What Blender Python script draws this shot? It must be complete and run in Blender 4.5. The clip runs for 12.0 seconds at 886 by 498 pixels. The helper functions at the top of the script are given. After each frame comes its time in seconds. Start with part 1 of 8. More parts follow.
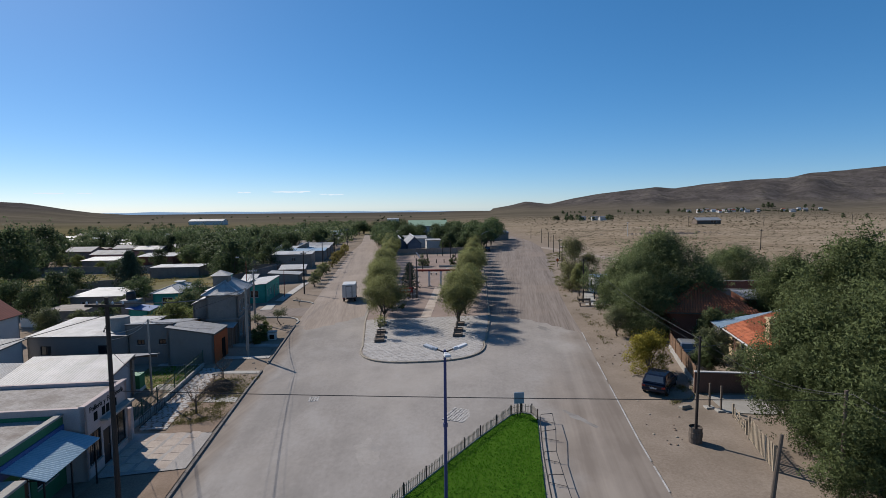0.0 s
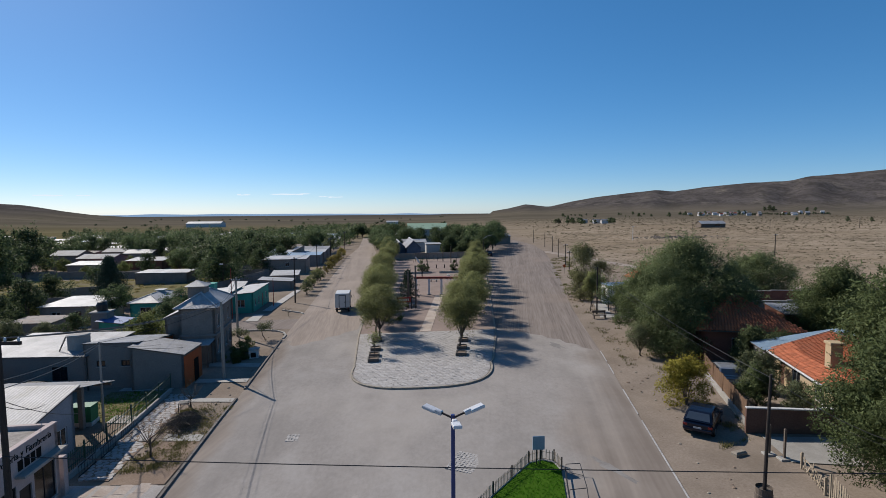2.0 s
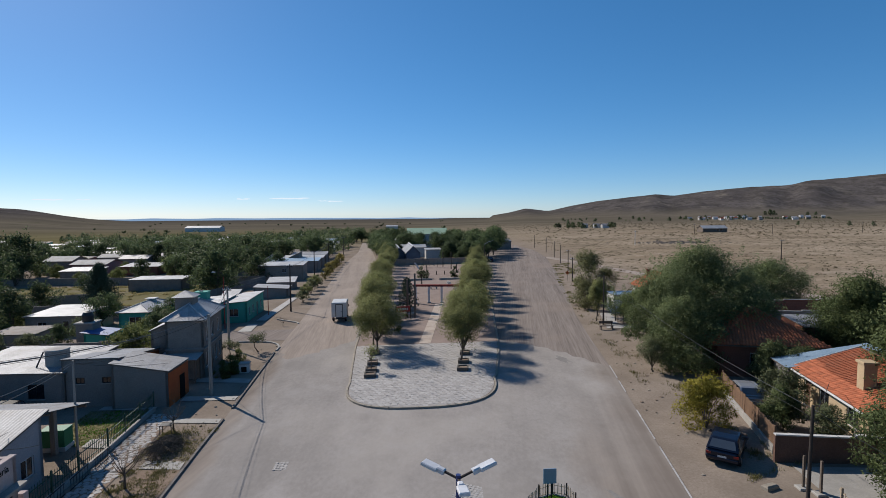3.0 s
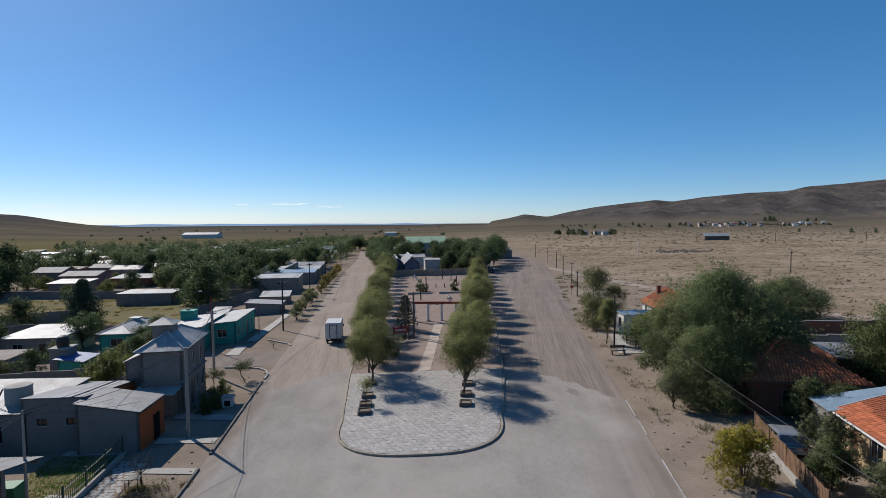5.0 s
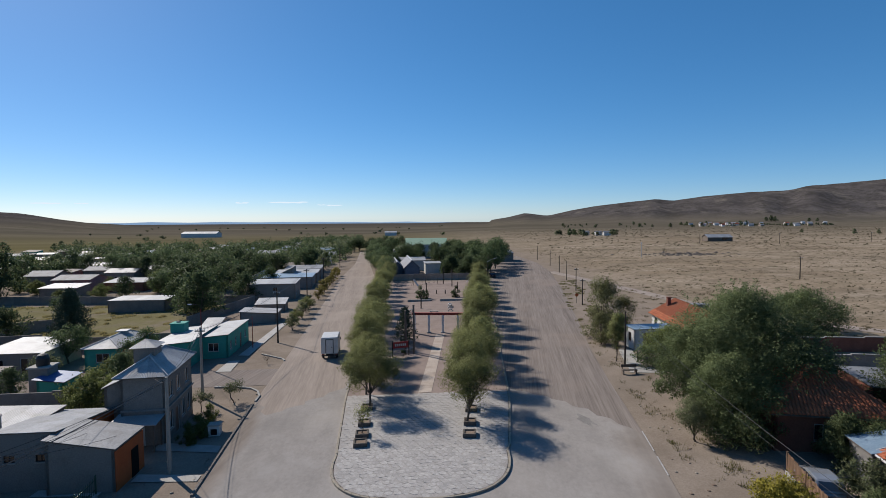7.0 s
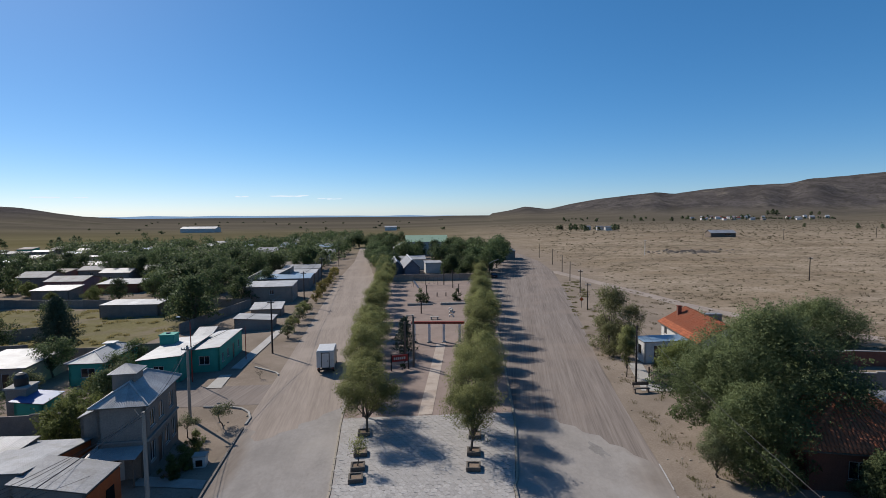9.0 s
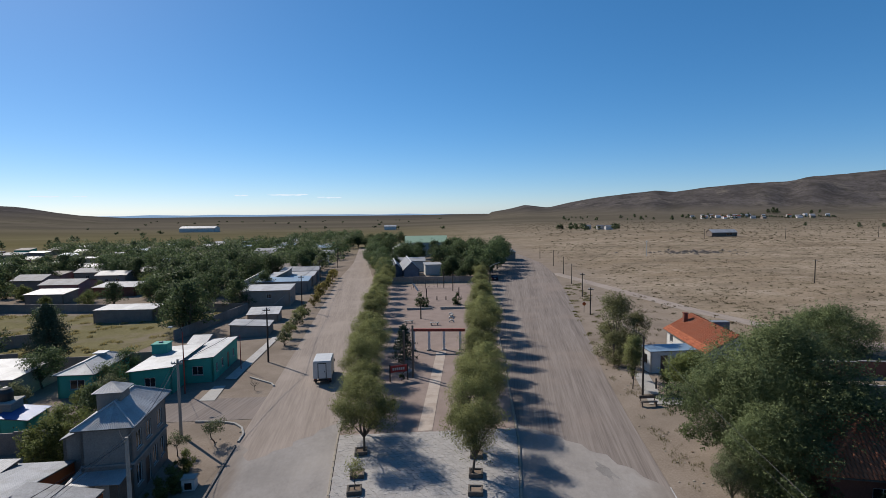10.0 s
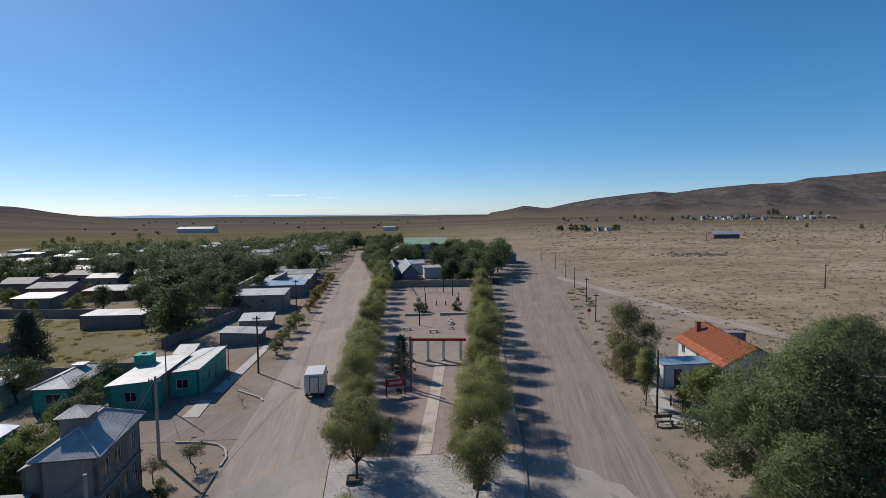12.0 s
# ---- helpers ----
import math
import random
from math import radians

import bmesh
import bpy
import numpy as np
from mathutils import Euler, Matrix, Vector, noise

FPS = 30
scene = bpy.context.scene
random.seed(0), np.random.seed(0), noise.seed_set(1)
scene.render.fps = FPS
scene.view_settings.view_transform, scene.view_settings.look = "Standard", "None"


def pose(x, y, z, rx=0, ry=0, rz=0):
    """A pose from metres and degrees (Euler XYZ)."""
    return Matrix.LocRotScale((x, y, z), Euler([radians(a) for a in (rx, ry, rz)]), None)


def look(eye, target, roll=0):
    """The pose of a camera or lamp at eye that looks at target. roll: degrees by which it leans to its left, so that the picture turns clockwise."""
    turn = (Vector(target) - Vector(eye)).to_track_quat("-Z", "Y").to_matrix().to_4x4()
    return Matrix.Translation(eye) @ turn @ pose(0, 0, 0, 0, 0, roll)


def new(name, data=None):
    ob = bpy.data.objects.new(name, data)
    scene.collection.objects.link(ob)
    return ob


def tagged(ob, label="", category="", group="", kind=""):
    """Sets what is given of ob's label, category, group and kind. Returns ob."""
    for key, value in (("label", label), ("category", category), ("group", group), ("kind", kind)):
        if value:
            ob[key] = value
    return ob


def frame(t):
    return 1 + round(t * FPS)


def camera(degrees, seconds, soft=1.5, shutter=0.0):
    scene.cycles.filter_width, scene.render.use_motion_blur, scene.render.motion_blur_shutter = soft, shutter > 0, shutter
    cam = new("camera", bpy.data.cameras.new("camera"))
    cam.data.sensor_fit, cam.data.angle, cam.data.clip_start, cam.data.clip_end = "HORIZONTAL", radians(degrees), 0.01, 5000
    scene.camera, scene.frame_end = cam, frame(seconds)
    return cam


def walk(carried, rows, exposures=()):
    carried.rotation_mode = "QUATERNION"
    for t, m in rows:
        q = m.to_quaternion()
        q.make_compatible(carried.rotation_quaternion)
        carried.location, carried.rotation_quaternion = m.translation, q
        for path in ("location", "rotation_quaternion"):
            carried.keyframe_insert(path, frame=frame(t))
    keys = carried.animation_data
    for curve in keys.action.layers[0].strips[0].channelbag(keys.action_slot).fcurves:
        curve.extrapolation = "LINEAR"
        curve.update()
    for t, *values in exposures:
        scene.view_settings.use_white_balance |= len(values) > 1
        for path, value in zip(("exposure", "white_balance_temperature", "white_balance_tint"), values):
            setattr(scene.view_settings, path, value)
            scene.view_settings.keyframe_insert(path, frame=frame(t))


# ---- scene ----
cam = camera(80.9, 12.0, 0.45)
PATH = [
    (0, (0.621, 12.03, 14.125), (0.617, 14.024, 13.965), -0.5),
    (0.5, (0.593, 13.634, 14.12), (0.588, 15.627, 13.956), -0.5),
    (1, (0.507, 15.206, 14.133), (0.504, 17.2, 13.97), -0.5),
    (1.5, (0.429, 16.702, 14.131), (0.426, 18.696, 13.976), -0.4),
    (2, (0.391, 18.104, 14.189), (0.389, 20.099, 14.039), -0.4),
    (2.5, (0.358, 19.428, 14.32), (0.356, 21.423, 14.178), -0.4),
    (3, (0.312, 20.667, 14.456), (0.311, 22.662, 14.322), -0.4),
    (5, (0.149, 24.666, 15.753), (0.152, 26.663, 15.64), -0.4),
    (5.5, (0.104, 25.505, 16.117), (0.107, 27.501, 16.005), -0.4),
    (6, (0.048, 26.275, 16.48), (0.05, 28.271, 16.367), -0.4),
    (6.5, (-0.027, 27.084, 16.838), (-0.023, 29.081, 16.723), -0.3),
    (7, (-0.038, 27.871, 17.173), (-0.035, 29.867, 17.054), -0.3),
    (9, (-0.112, 31.08, 18.864), (-0.11, 33.075, 18.719), -0.4),
    (9.5, (-0.125, 32.004, 19.285), (-0.122, 33.998, 19.137), -0.4),
    (10, (-0.136, 32.995, 19.746), (-0.133, 34.989, 19.595), -0.5),
    (10.5, (-0.183, 33.933, 20.075), (-0.18, 35.928, 19.924), -0.5),
    (11, (-0.263, 34.75, 20.131), (-0.257, 36.745, 19.982), -0.4),
    (11.5, (-0.277, 35.658, 20.127), (-0.27, 37.653, 19.977), -0.4),
    (12, (-0.2, 36.656, 20.114), (-0.194, 38.65, 19.965), -0.4),
]
walk(cam, [(t, look(eye, target, roll)) for t, eye, target, roll in PATH], [(0, 0.07, 6640, 12), (12, 0.07, 6640, 12)])


# ---- light ----
SUN_EL, SUN_AZ = radians(36.3), radians(46.5)      # height, and turn from +y towards -x
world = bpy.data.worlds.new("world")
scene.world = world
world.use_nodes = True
wn = world.node_tree
wn.nodes.clear()
sky = wn.nodes.new("ShaderNodeTexSky")
sky.sky_type = "NISHITA"
sky.sun_disc = False
sky.sun_elevation = SUN_EL
sky.sun_rotation = -SUN_AZ
sky.altitude = 3000
sky.air_density = 1.0
sky.dust_density = 2.0
sky.ozone_density = 8.0
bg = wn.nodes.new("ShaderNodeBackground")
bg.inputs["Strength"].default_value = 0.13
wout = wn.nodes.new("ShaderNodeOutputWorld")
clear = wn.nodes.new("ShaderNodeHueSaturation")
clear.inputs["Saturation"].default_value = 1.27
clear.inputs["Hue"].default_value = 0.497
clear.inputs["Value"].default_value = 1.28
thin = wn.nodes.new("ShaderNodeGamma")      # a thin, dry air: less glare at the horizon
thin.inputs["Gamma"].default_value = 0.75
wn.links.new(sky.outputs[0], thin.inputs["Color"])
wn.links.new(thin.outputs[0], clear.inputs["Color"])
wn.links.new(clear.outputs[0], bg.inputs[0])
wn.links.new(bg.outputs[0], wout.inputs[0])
sun_dir = Vector((-math.sin(SUN_AZ) * math.cos(SUN_EL), math.cos(SUN_AZ) * math.cos(SUN_EL), math.sin(SUN_EL)))
sun_data = bpy.data.lights.new("sun", "SUN")
sun_data.energy = 5.0
sun_data.angle = radians(0.55)
sun_data.color = (1.0, 0.95, 0.87)
sun = new("sun", sun_data)
sun.matrix_world = look(sun_dir * 300, (0, 0, 0))

rng = np.random.default_rng(7)


# ---- materials ----
def node(nt, kind, **inputs):
    n = nt.nodes.new(kind)
    for k, v in inputs.items():
        n.inputs[k.replace("_", " ")].default_value = v
    return n


def surface(name, dark, light, rough=0.85, metal=0.0, scale=1.0, fine=18.0, bump=0.15, coords="Object", random=0.0,
            spec=0.3, stretch=(1, 1, 1), stain=None, stain_scale=0.35, stain_amount=0.5, turn=0.0):
    """A surface that wanders between two colours at two scales, with stains of a third, a random shade for each object, and relief."""
    m = bpy.data.materials.new(name)
    m.use_nodes = True
    nt = m.node_tree
    nt.nodes.clear()
    out = nt.nodes.new("ShaderNodeOutputMaterial")
    b = node(nt, "ShaderNodeBsdfPrincipled", Roughness=rough, Metallic=metal)
    b.inputs["Specular IOR Level"].default_value = 0.0 if coords == "World" else spec
    nt.links.new(b.outputs[0], out.inputs[0])
    if coords == "World":
        src = nt.nodes.new("ShaderNodeNewGeometry").outputs["Position"]
    else:
        src = nt.nodes.new("ShaderNodeTexCoord").outputs["Object"]
    spin = nt.nodes.new("ShaderNodeMapping")
    spin.inputs["Rotation"].default_value = (0, 0, radians(-turn))
    nt.links.new(src, spin.inputs["Vector"])
    mp = nt.nodes.new("ShaderNodeMapping")
    mp.inputs["Scale"].default_value = stretch
    nt.links.new(spin.outputs[0], mp.inputs["Vector"])
    big = node(nt, "ShaderNodeTexNoise", Scale=scale, Detail=6.0, Roughness=0.65)
    small = node(nt, "ShaderNodeTexNoise", Scale=fine, Detail=4.0, Roughness=0.7)
    nt.links.new(mp.outputs[0], big.inputs["Vector"])
    nt.links.new(mp.outputs[0], small.inputs["Vector"])
    add = node(nt, "ShaderNodeMath")
    add.operation = "MULTIPLY_ADD"
    add.inputs[1].default_value = 0.55
    nt.links.new(small.outputs[0], add.inputs[0])
    half = nt.nodes.new("ShaderNodeMath")
    half.operation = "MULTIPLY"
    half.inputs[1].default_value = 0.45
    nt.links.new(big.outputs[0], half.inputs[0])
    nt.links.new(half.outputs[0], add.inputs[2])
    ramp = nt.nodes.new("ShaderNodeValToRGB")
    ramp.color_ramp.elements[0].position, ramp.color_ramp.elements[1].position = 0.36, 0.64
    ramp.color_ramp.elements[0].color, ramp.color_ramp.elements[1].color = (*dark, 1), (*light, 1)
    nt.links.new(add.outputs[0], ramp.inputs[0])
    colour = ramp.outputs[0]
    if stain:
        sn = node(nt, "ShaderNodeTexNoise", Scale=stain_scale, Detail=5.0, Roughness=0.6)
        nt.links.new(src, sn.inputs["Vector"])
        sr = nt.nodes.new("ShaderNodeValToRGB")
        sr.color_ramp.elements[0].position, sr.color_ramp.elements[1].position = 0.5, 0.68
        sr.color_ramp.elements[1].color = (stain_amount,) * 3 + (1,)
        sr.color_ramp.elements[0].color = (0, 0, 0, 1)
        nt.links.new(sn.outputs[0], sr.inputs[0])
        mx = nt.nodes.new("ShaderNodeMix")
        mx.data_type = "RGBA"
        nt.links.new(sr.outputs[0], mx.inputs["Factor"])
        nt.links.new(colour, mx.inputs["A"])
        mx.inputs["B"].default_value = (*stain, 1)
        colour = mx.outputs["Result"]
    if random:
        oi = nt.nodes.new("ShaderNodeObjectInfo")
        mr = node(nt, "ShaderNodeMapRange")
        mr.inputs["To Min"].default_value, mr.inputs["To Max"].default_value = 1 - random, 1 + random
        nt.links.new(oi.outputs["Random"], mr.inputs["Value"])
        hs = nt.nodes.new("ShaderNodeHueSaturation")
        nt.links.new(mr.outputs[0], hs.inputs["Value"])
        nt.links.new(colour, hs.inputs["Color"])
        colour = hs.outputs[0]
    nt.links.new(colour, b.inputs["Base Color"])
    if bump:
        bp = node(nt, "ShaderNodeBump", Strength=min(1.0, bump * 3), Distance=0.03)
        nt.links.new(add.outputs[0], bp.inputs["Height"])
        nt.links.new(bp.outputs[0], b.inputs["Normal"])
    return m


def leafy(name, dark, light, through_light=0.25):
    """Leaves: a shade for each leaf, some light coming through."""
    m = bpy.data.materials.new(name)
    m.use_nodes = True
    nt = m.node_tree
    nt.nodes.clear()
    out = nt.nodes.new("ShaderNodeOutputMaterial")
    geo = nt.nodes.new("ShaderNodeNewGeometry")
    oi = nt.nodes.new("ShaderNodeObjectInfo")
    ramp = nt.nodes.new("ShaderNodeValToRGB")
    dark, light = (tuple(0.5 * (p + q) + 0.32 * side * (q - p) for p, q in zip(dark, light)) for side in (-1, 1))
    ramp.color_ramp.elements[0].color, ramp.color_ramp.elements[1].color = (*dark, 1), (*light, 1)
    nt.links.new(geo.outputs["Random Per Island"], ramp.inputs[0])
    mr = node(nt, "ShaderNodeMapRange")
    mr.inputs["To Min"].default_value, mr.inputs["To Max"].default_value = 0.78, 1.22
    nt.links.new(oi.outputs["Random"], mr.inputs["Value"])
    hs = nt.nodes.new("ShaderNodeHueSaturation")
    nt.links.new(mr.outputs[0], hs.inputs["Value"])
    nt.links.new(ramp.outputs[0], hs.inputs["Color"])
    d = node(nt, "ShaderNodeBsdfPrincipled", Roughness=0.7)
    d.inputs["Specular IOR Level"].default_value = 0.12
    tr = nt.nodes.new("ShaderNodeBsdfTranslucent")
    nt.links.new(hs.outputs[0], d.inputs["Base Color"])
    nt.links.new(hs.outputs[0], tr.inputs["Color"])
    mix = nt.nodes.new("ShaderNodeMixShader")
    mix.inputs[0].default_value = through_light
    nt.links.new(d.outputs[0], mix.inputs[1])
    nt.links.new(tr.outputs[0], mix.inputs[2])
    nt.links.new(mix.outputs[0], out.inputs[0])
    return m


def plain(name, colour, rough=0.5, metal=0.0, spec=0.5):
    return surface(name, tuple(c * 0.85 for c in colour), tuple(min(1, c * 1.1) for c in colour), rough, metal, 2.0, 30.0, 0.04, spec=spec)


M = {}
M["asphalt"] = surface("dusty_asphalt", (0.242, 0.221, 0.202), (0.3, 0.277, 0.256), 0.9, 0, 0.25, 4.0, 0.05, "World", stretch=(1, 0.6, 1),
                       stain=(0.32, 0.292, 0.262), stain_scale=0.07, stain_amount=0.7)
M["gravel"] = surface("gravel_road", (0.142, 0.12, 0.107), (0.262, 0.226, 0.2), 0.95, 0, 0.55, 5.0, 0.1, "World", stretch=(1, 0.025, 1), turn=-8.0,
                      stain=(0.254, 0.206, 0.175), stain_scale=0.09, stain_amount=0.6)
M["dirt"] = surface("dry_earth", (0.172, 0.128, 0.097), (0.265, 0.203, 0.157), 0.95, 0, 0.35, 9.0, 0.25, "World",
                    stain=(0.154, 0.117, 0.087), stain_scale=0.18, stain_amount=0.6)
M["plaza"] = surface("plaza_earth", (0.211, 0.165, 0.141), (0.292, 0.235, 0.208), 0.95, 0, 0.4, 8.0, 0.15, "World",
                     stain=(0.187, 0.149, 0.130), stain_scale=0.15, stain_amount=0.5)
M["stone"] = surface("pale_flagstone", (0.25, 0.235, 0.218), (0.4, 0.38, 0.36), 0.85, 0, 1.5, 14.0, 0.2, random=0.12)
M["concrete"] = surface("concrete", (0.252, 0.238, 0.217), (0.350, 0.336, 0.308), 0.85, 0, 0.8, 12.0, 0.15, random=0.08, stain=(0.189, 0.175, 0.161))
M["kerb"] = surface("kerb_concrete", (0.231, 0.196, 0.154), (0.322, 0.287, 0.231), 0.85, 0, 1.2, 14.0, 0.15, random=0.1)
M["kerb_dark"] = surface("worn_shadowed_kerb", (0.101, 0.088, 0.078), (0.189, 0.170, 0.151), 0.9, 0, 1.2, 14.0, 0.15, random=0.12)
M["grass"] = leafy("lawn_blades", (0.055, 0.16, 0.012), (0.11, 0.27, 0.02), 0.3)
M["lawn"] = surface("lawn_soil", (0.032, 0.077, 0.008), (0.052, 0.112, 0.013), 0.95, 0, 1.0, 20.0, 0.3, "World")
M["dry_grass"] = leafy("dry_grass", (0.2, 0.17, 0.07), (0.4, 0.34, 0.16), 0.45)
M["scrub"] = leafy("steppe_scrub", (0.075, 0.062, 0.036), (0.15, 0.122, 0.072), 0.45)
M["bark"] = surface("bark", (0.063, 0.049, 0.038), (0.140, 0.115, 0.091), 0.95, 0, 3.0, 25.0, 0.4)
M["leaf_olive"] = leafy("olive_leaves", (0.13, 0.144, 0.052), (0.28, 0.294, 0.124), 0.45)
M["leaf_green"] = leafy("green_leaves", (0.046, 0.068, 0.026), (0.13, 0.16, 0.066), 0.34)
# lightened by a fifth: bluish distance haze is put into this leaf colour
M["leaf_dark"] = leafy("hazed_dark_leaves", (0.042, 0.066, 0.032), (0.105, 0.138, 0.065), 0.45)
M["leaf_grey"] = leafy("grey_green_leaves", (0.085, 0.104, 0.052), (0.165, 0.182, 0.1), 0.45)
M["leaf_yellow"] = leafy("yellow_leaves", (0.22, 0.195, 0.03), (0.46, 0.4, 0.08), 0.4)
M["leaf_conifer"] = leafy("conifer_needles", (0.028, 0.046, 0.03), (0.075, 0.1, 0.062), 0.1)
M["wood"] = surface("weathered_wood", (0.091, 0.070, 0.056), (0.182, 0.147, 0.119), 0.9, 0, 1.5, 20.0, 0.3, stretch=(4, 4, 0.4), random=0.15)
M["pole_dark"] = surface("creosoted_pole", (0.025, 0.020, 0.017), (0.063, 0.049, 0.042), 0.9, 0, 2.0, 20.0, 0.3, stretch=(4, 4, 0.4))
M["pole_pale"] = surface("concrete_pole", (0.210, 0.196, 0.175), (0.294, 0.280, 0.252), 0.85, 0, 1.5, 18.0, 0.15)
M["zinc"] = surface("zinc_sheet", (0.15, 0.156, 0.167), (0.275, 0.282, 0.295), 0.62, 0.12, 0.5, 9.0, 0.05, random=0.14, stain=(0.13, 0.122, 0.115), stain_scale=0.6, stain_amount=0.6)
M["zinc_white"] = surface("whitened_sheet", (0.265, 0.268, 0.271), (0.41, 0.412, 0.412), 0.6, 0.15, 0.5, 9.0, 0.05, random=0.1, stain=(0.21, 0.2, 0.185), stain_scale=0.7, stain_amount=0.5)
M["zinc_grey"] = surface("weathered_sheet", (0.13, 0.135, 0.144), (0.23, 0.236, 0.246), 0.75, 0.1, 0.5, 9.0, 0.06, random=0.16, stain=(0.15, 0.11, 0.085), stain_scale=0.8, stain_amount=0.4)
M["zinc_blue"] = surface("blue_grey_sheet", (0.175, 0.252, 0.322), (0.280, 0.364, 0.434), 0.45, 0.1, 0.5, 9.0, 0.05, random=0.06)
M["awning_blue"] = surface("light_blue_sheet", (0.196, 0.315, 0.392), (0.294, 0.420, 0.490), 0.45, 0.0, 0.8, 9.0, 0.05, random=0.06)
M["paint_blue"] = plain("blue_painted_sheet", (0.028, 0.091, 0.252), 0.5)
M["paint_green"] = surface("green_paint", (0.014, 0.119, 0.059), (0.025, 0.168, 0.084), 0.6, 0, 0.8, 12.0, 0.08, stain=(0.021, 0.091, 0.049))
M["teal"] = surface("teal_render", (0.026, 0.227, 0.175), (0.044, 0.315, 0.245), 0.75, 0, 0.8, 12.0, 0.1, stain=(0.070, 0.227, 0.175))
M["pink"] = surface("pink_render", (0.294, 0.140, 0.133), (0.385, 0.203, 0.189), 0.85, 0, 0.8, 12.0, 0.1, stain=(0.266, 0.154, 0.140))
M["rose"] = surface("pale_rose_render", (0.350, 0.280, 0.266), (0.448, 0.371, 0.350), 0.85, 0, 0.8, 12.0, 0.1, stain=(0.280, 0.231, 0.210))
M["orange"] = surface("orange_render", (0.315, 0.063, 0.017), (0.420, 0.105, 0.028), 0.8, 0, 0.8, 12.0, 0.1, stain=(0.280, 0.084, 0.035))
M["cream"] = surface("cream_render", (0.350, 0.259, 0.154), (0.448, 0.343, 0.217), 0.85, 0, 0.8, 12.0, 0.1, stain=(0.315, 0.252, 0.182))
M["white_wall"] = surface("whitewashed_render", (0.42, 0.415, 0.4), (0.54, 0.535, 0.515), 0.85, 0, 0.8, 12.0, 0.1, stain=(0.34, 0.32, 0.295), stain_amount=0.5)
M["render"] = surface("bare_grey_render", (0.15, 0.139, 0.128), (0.235, 0.221, 0.206), 0.9, 0, 0.7, 10.0, 0.2, random=0.1, stain=(0.140, 0.131, 0.121))
M["block"] = surface("grey_block", (0.145, 0.127, 0.112), (0.235, 0.208, 0.184), 0.92, 0, 0.9, 9.0, 0.3, random=0.12)
M["brick"] = surface("red_brick", (0.140, 0.052, 0.035), (0.231, 0.098, 0.066), 0.9, 0, 0.9, 10.0, 0.3, random=0.2)
M["adobe"] = surface("adobe", (0.209, 0.165, 0.134), (0.321, 0.262, 0.219), 0.95, 0, 0.9, 9.0, 0.3, random=0.12)
M["tile"] = surface("clay_tile", (0.294, 0.081, 0.035), (0.434, 0.140, 0.066), 0.8, 0, 1.0, 12.0, 0.15, random=0.22, stain=(0.210, 0.091, 0.056), stain_scale=1.0)
M["glass"] = plain("dark_glass", (0.014, 0.017, 0.021), 0.08, 0, 0.6)
M["dark"] = plain("dark_interior", (0.010, 0.010, 0.009), 0.9, 0, 0.1)
M["frame_white"] = plain("white_frame", (0.490, 0.490, 0.476), 0.5)
M["frame_brown"] = plain("brown_frame", (0.084, 0.042, 0.025), 0.6)
M["iron"] = plain("dark_iron", (0.028, 0.029, 0.032), 0.55, 0.6)
M["iron_green"] = plain("green_iron", (0.021, 0.070, 0.049), 0.55, 0.1)
M["steel_blue"] = plain("blue_painted_steel", (0.025, 0.042, 0.154), 0.45, 0.1)
M["lamp_white"] = plain("white_lamp_housing", (0.525, 0.532, 0.546), 0.4)
M["picket"] = surface("grey_pickets", (0.210, 0.178, 0.147), (0.357, 0.315, 0.262), 0.9, 0, 2.0, 20.0, 0.2, random=0.15)
M["fence_brown"] = surface("brown_boards", (0.12, 0.07, 0.042), (0.2, 0.122, 0.076), 0.85, 0, 2.0, 20.0, 0.25, random=0.2, stretch=(5, 5, 0.5))
# darker copy of red_brick; the shade on one yard wall is in its colour
M["brick_shaded"] = surface("shaded_red_brick", (0.1, 0.056, 0.043), (0.165, 0.095, 0.072), 0.9, 0, 0.9, 10.0, 0.3, random=0.15)
M["red_sign"] = plain("red_board", (0.294, 0.021, 0.021), 0.5)
M["red_beam"] = surface("red_beam", (0.210, 0.035, 0.025), (0.294, 0.063, 0.042), 0.75, 0, 1.0, 12.0, 0.1)
M["board_blue"] = plain("pale_blue_board", (0.210, 0.280, 0.350), 0.4)
M["car_blue"] = plain("dark_blue_car_paint", (0.008, 0.013, 0.028), 0.22, 0.3)
M["car_glass"] = plain("tinted_car_glass", (0.05, 0.062, 0.078), 0.06, 0, 0.9)
M["car_silver"] = plain("silver_car_paint", (0.350, 0.364, 0.385), 0.25, 0.5)
M["van_white"] = surface("white_van_panel", (0.462, 0.462, 0.448), (0.546, 0.546, 0.532), 0.5, 0, 1.0, 10.0, 0.03, stain=(0.350, 0.322, 0.280), stain_scale=0.8, stain_amount=0.4)
M["rubber"] = plain("tyre_rubber", (0.014, 0.014, 0.014), 0.85, 0, 0.2)
M["chrome"] = plain("steel_rim", (0.350, 0.350, 0.364), 0.35, 0.8)
M["light_red"] = plain("red_lamp_lens", (0.245, 0.010, 0.010), 0.3)
M["light_clear"] = plain("clear_lamp_lens", (0.420, 0.420, 0.420), 0.15)
M["line_white"] = surface("worn_white_paint", (0.280, 0.266, 0.252), (0.462, 0.448, 0.434), 0.85, 0, 0.8, 6.0, 0.05, "World", stain=(0.189, 0.171, 0.154), stain_scale=0.9, stain_amount=0.8)
M["rubble"] = surface("earth_pile", (0.070, 0.059, 0.049), (0.140, 0.119, 0.101), 0.95, 0, 1.5, 8.0, 0.5)
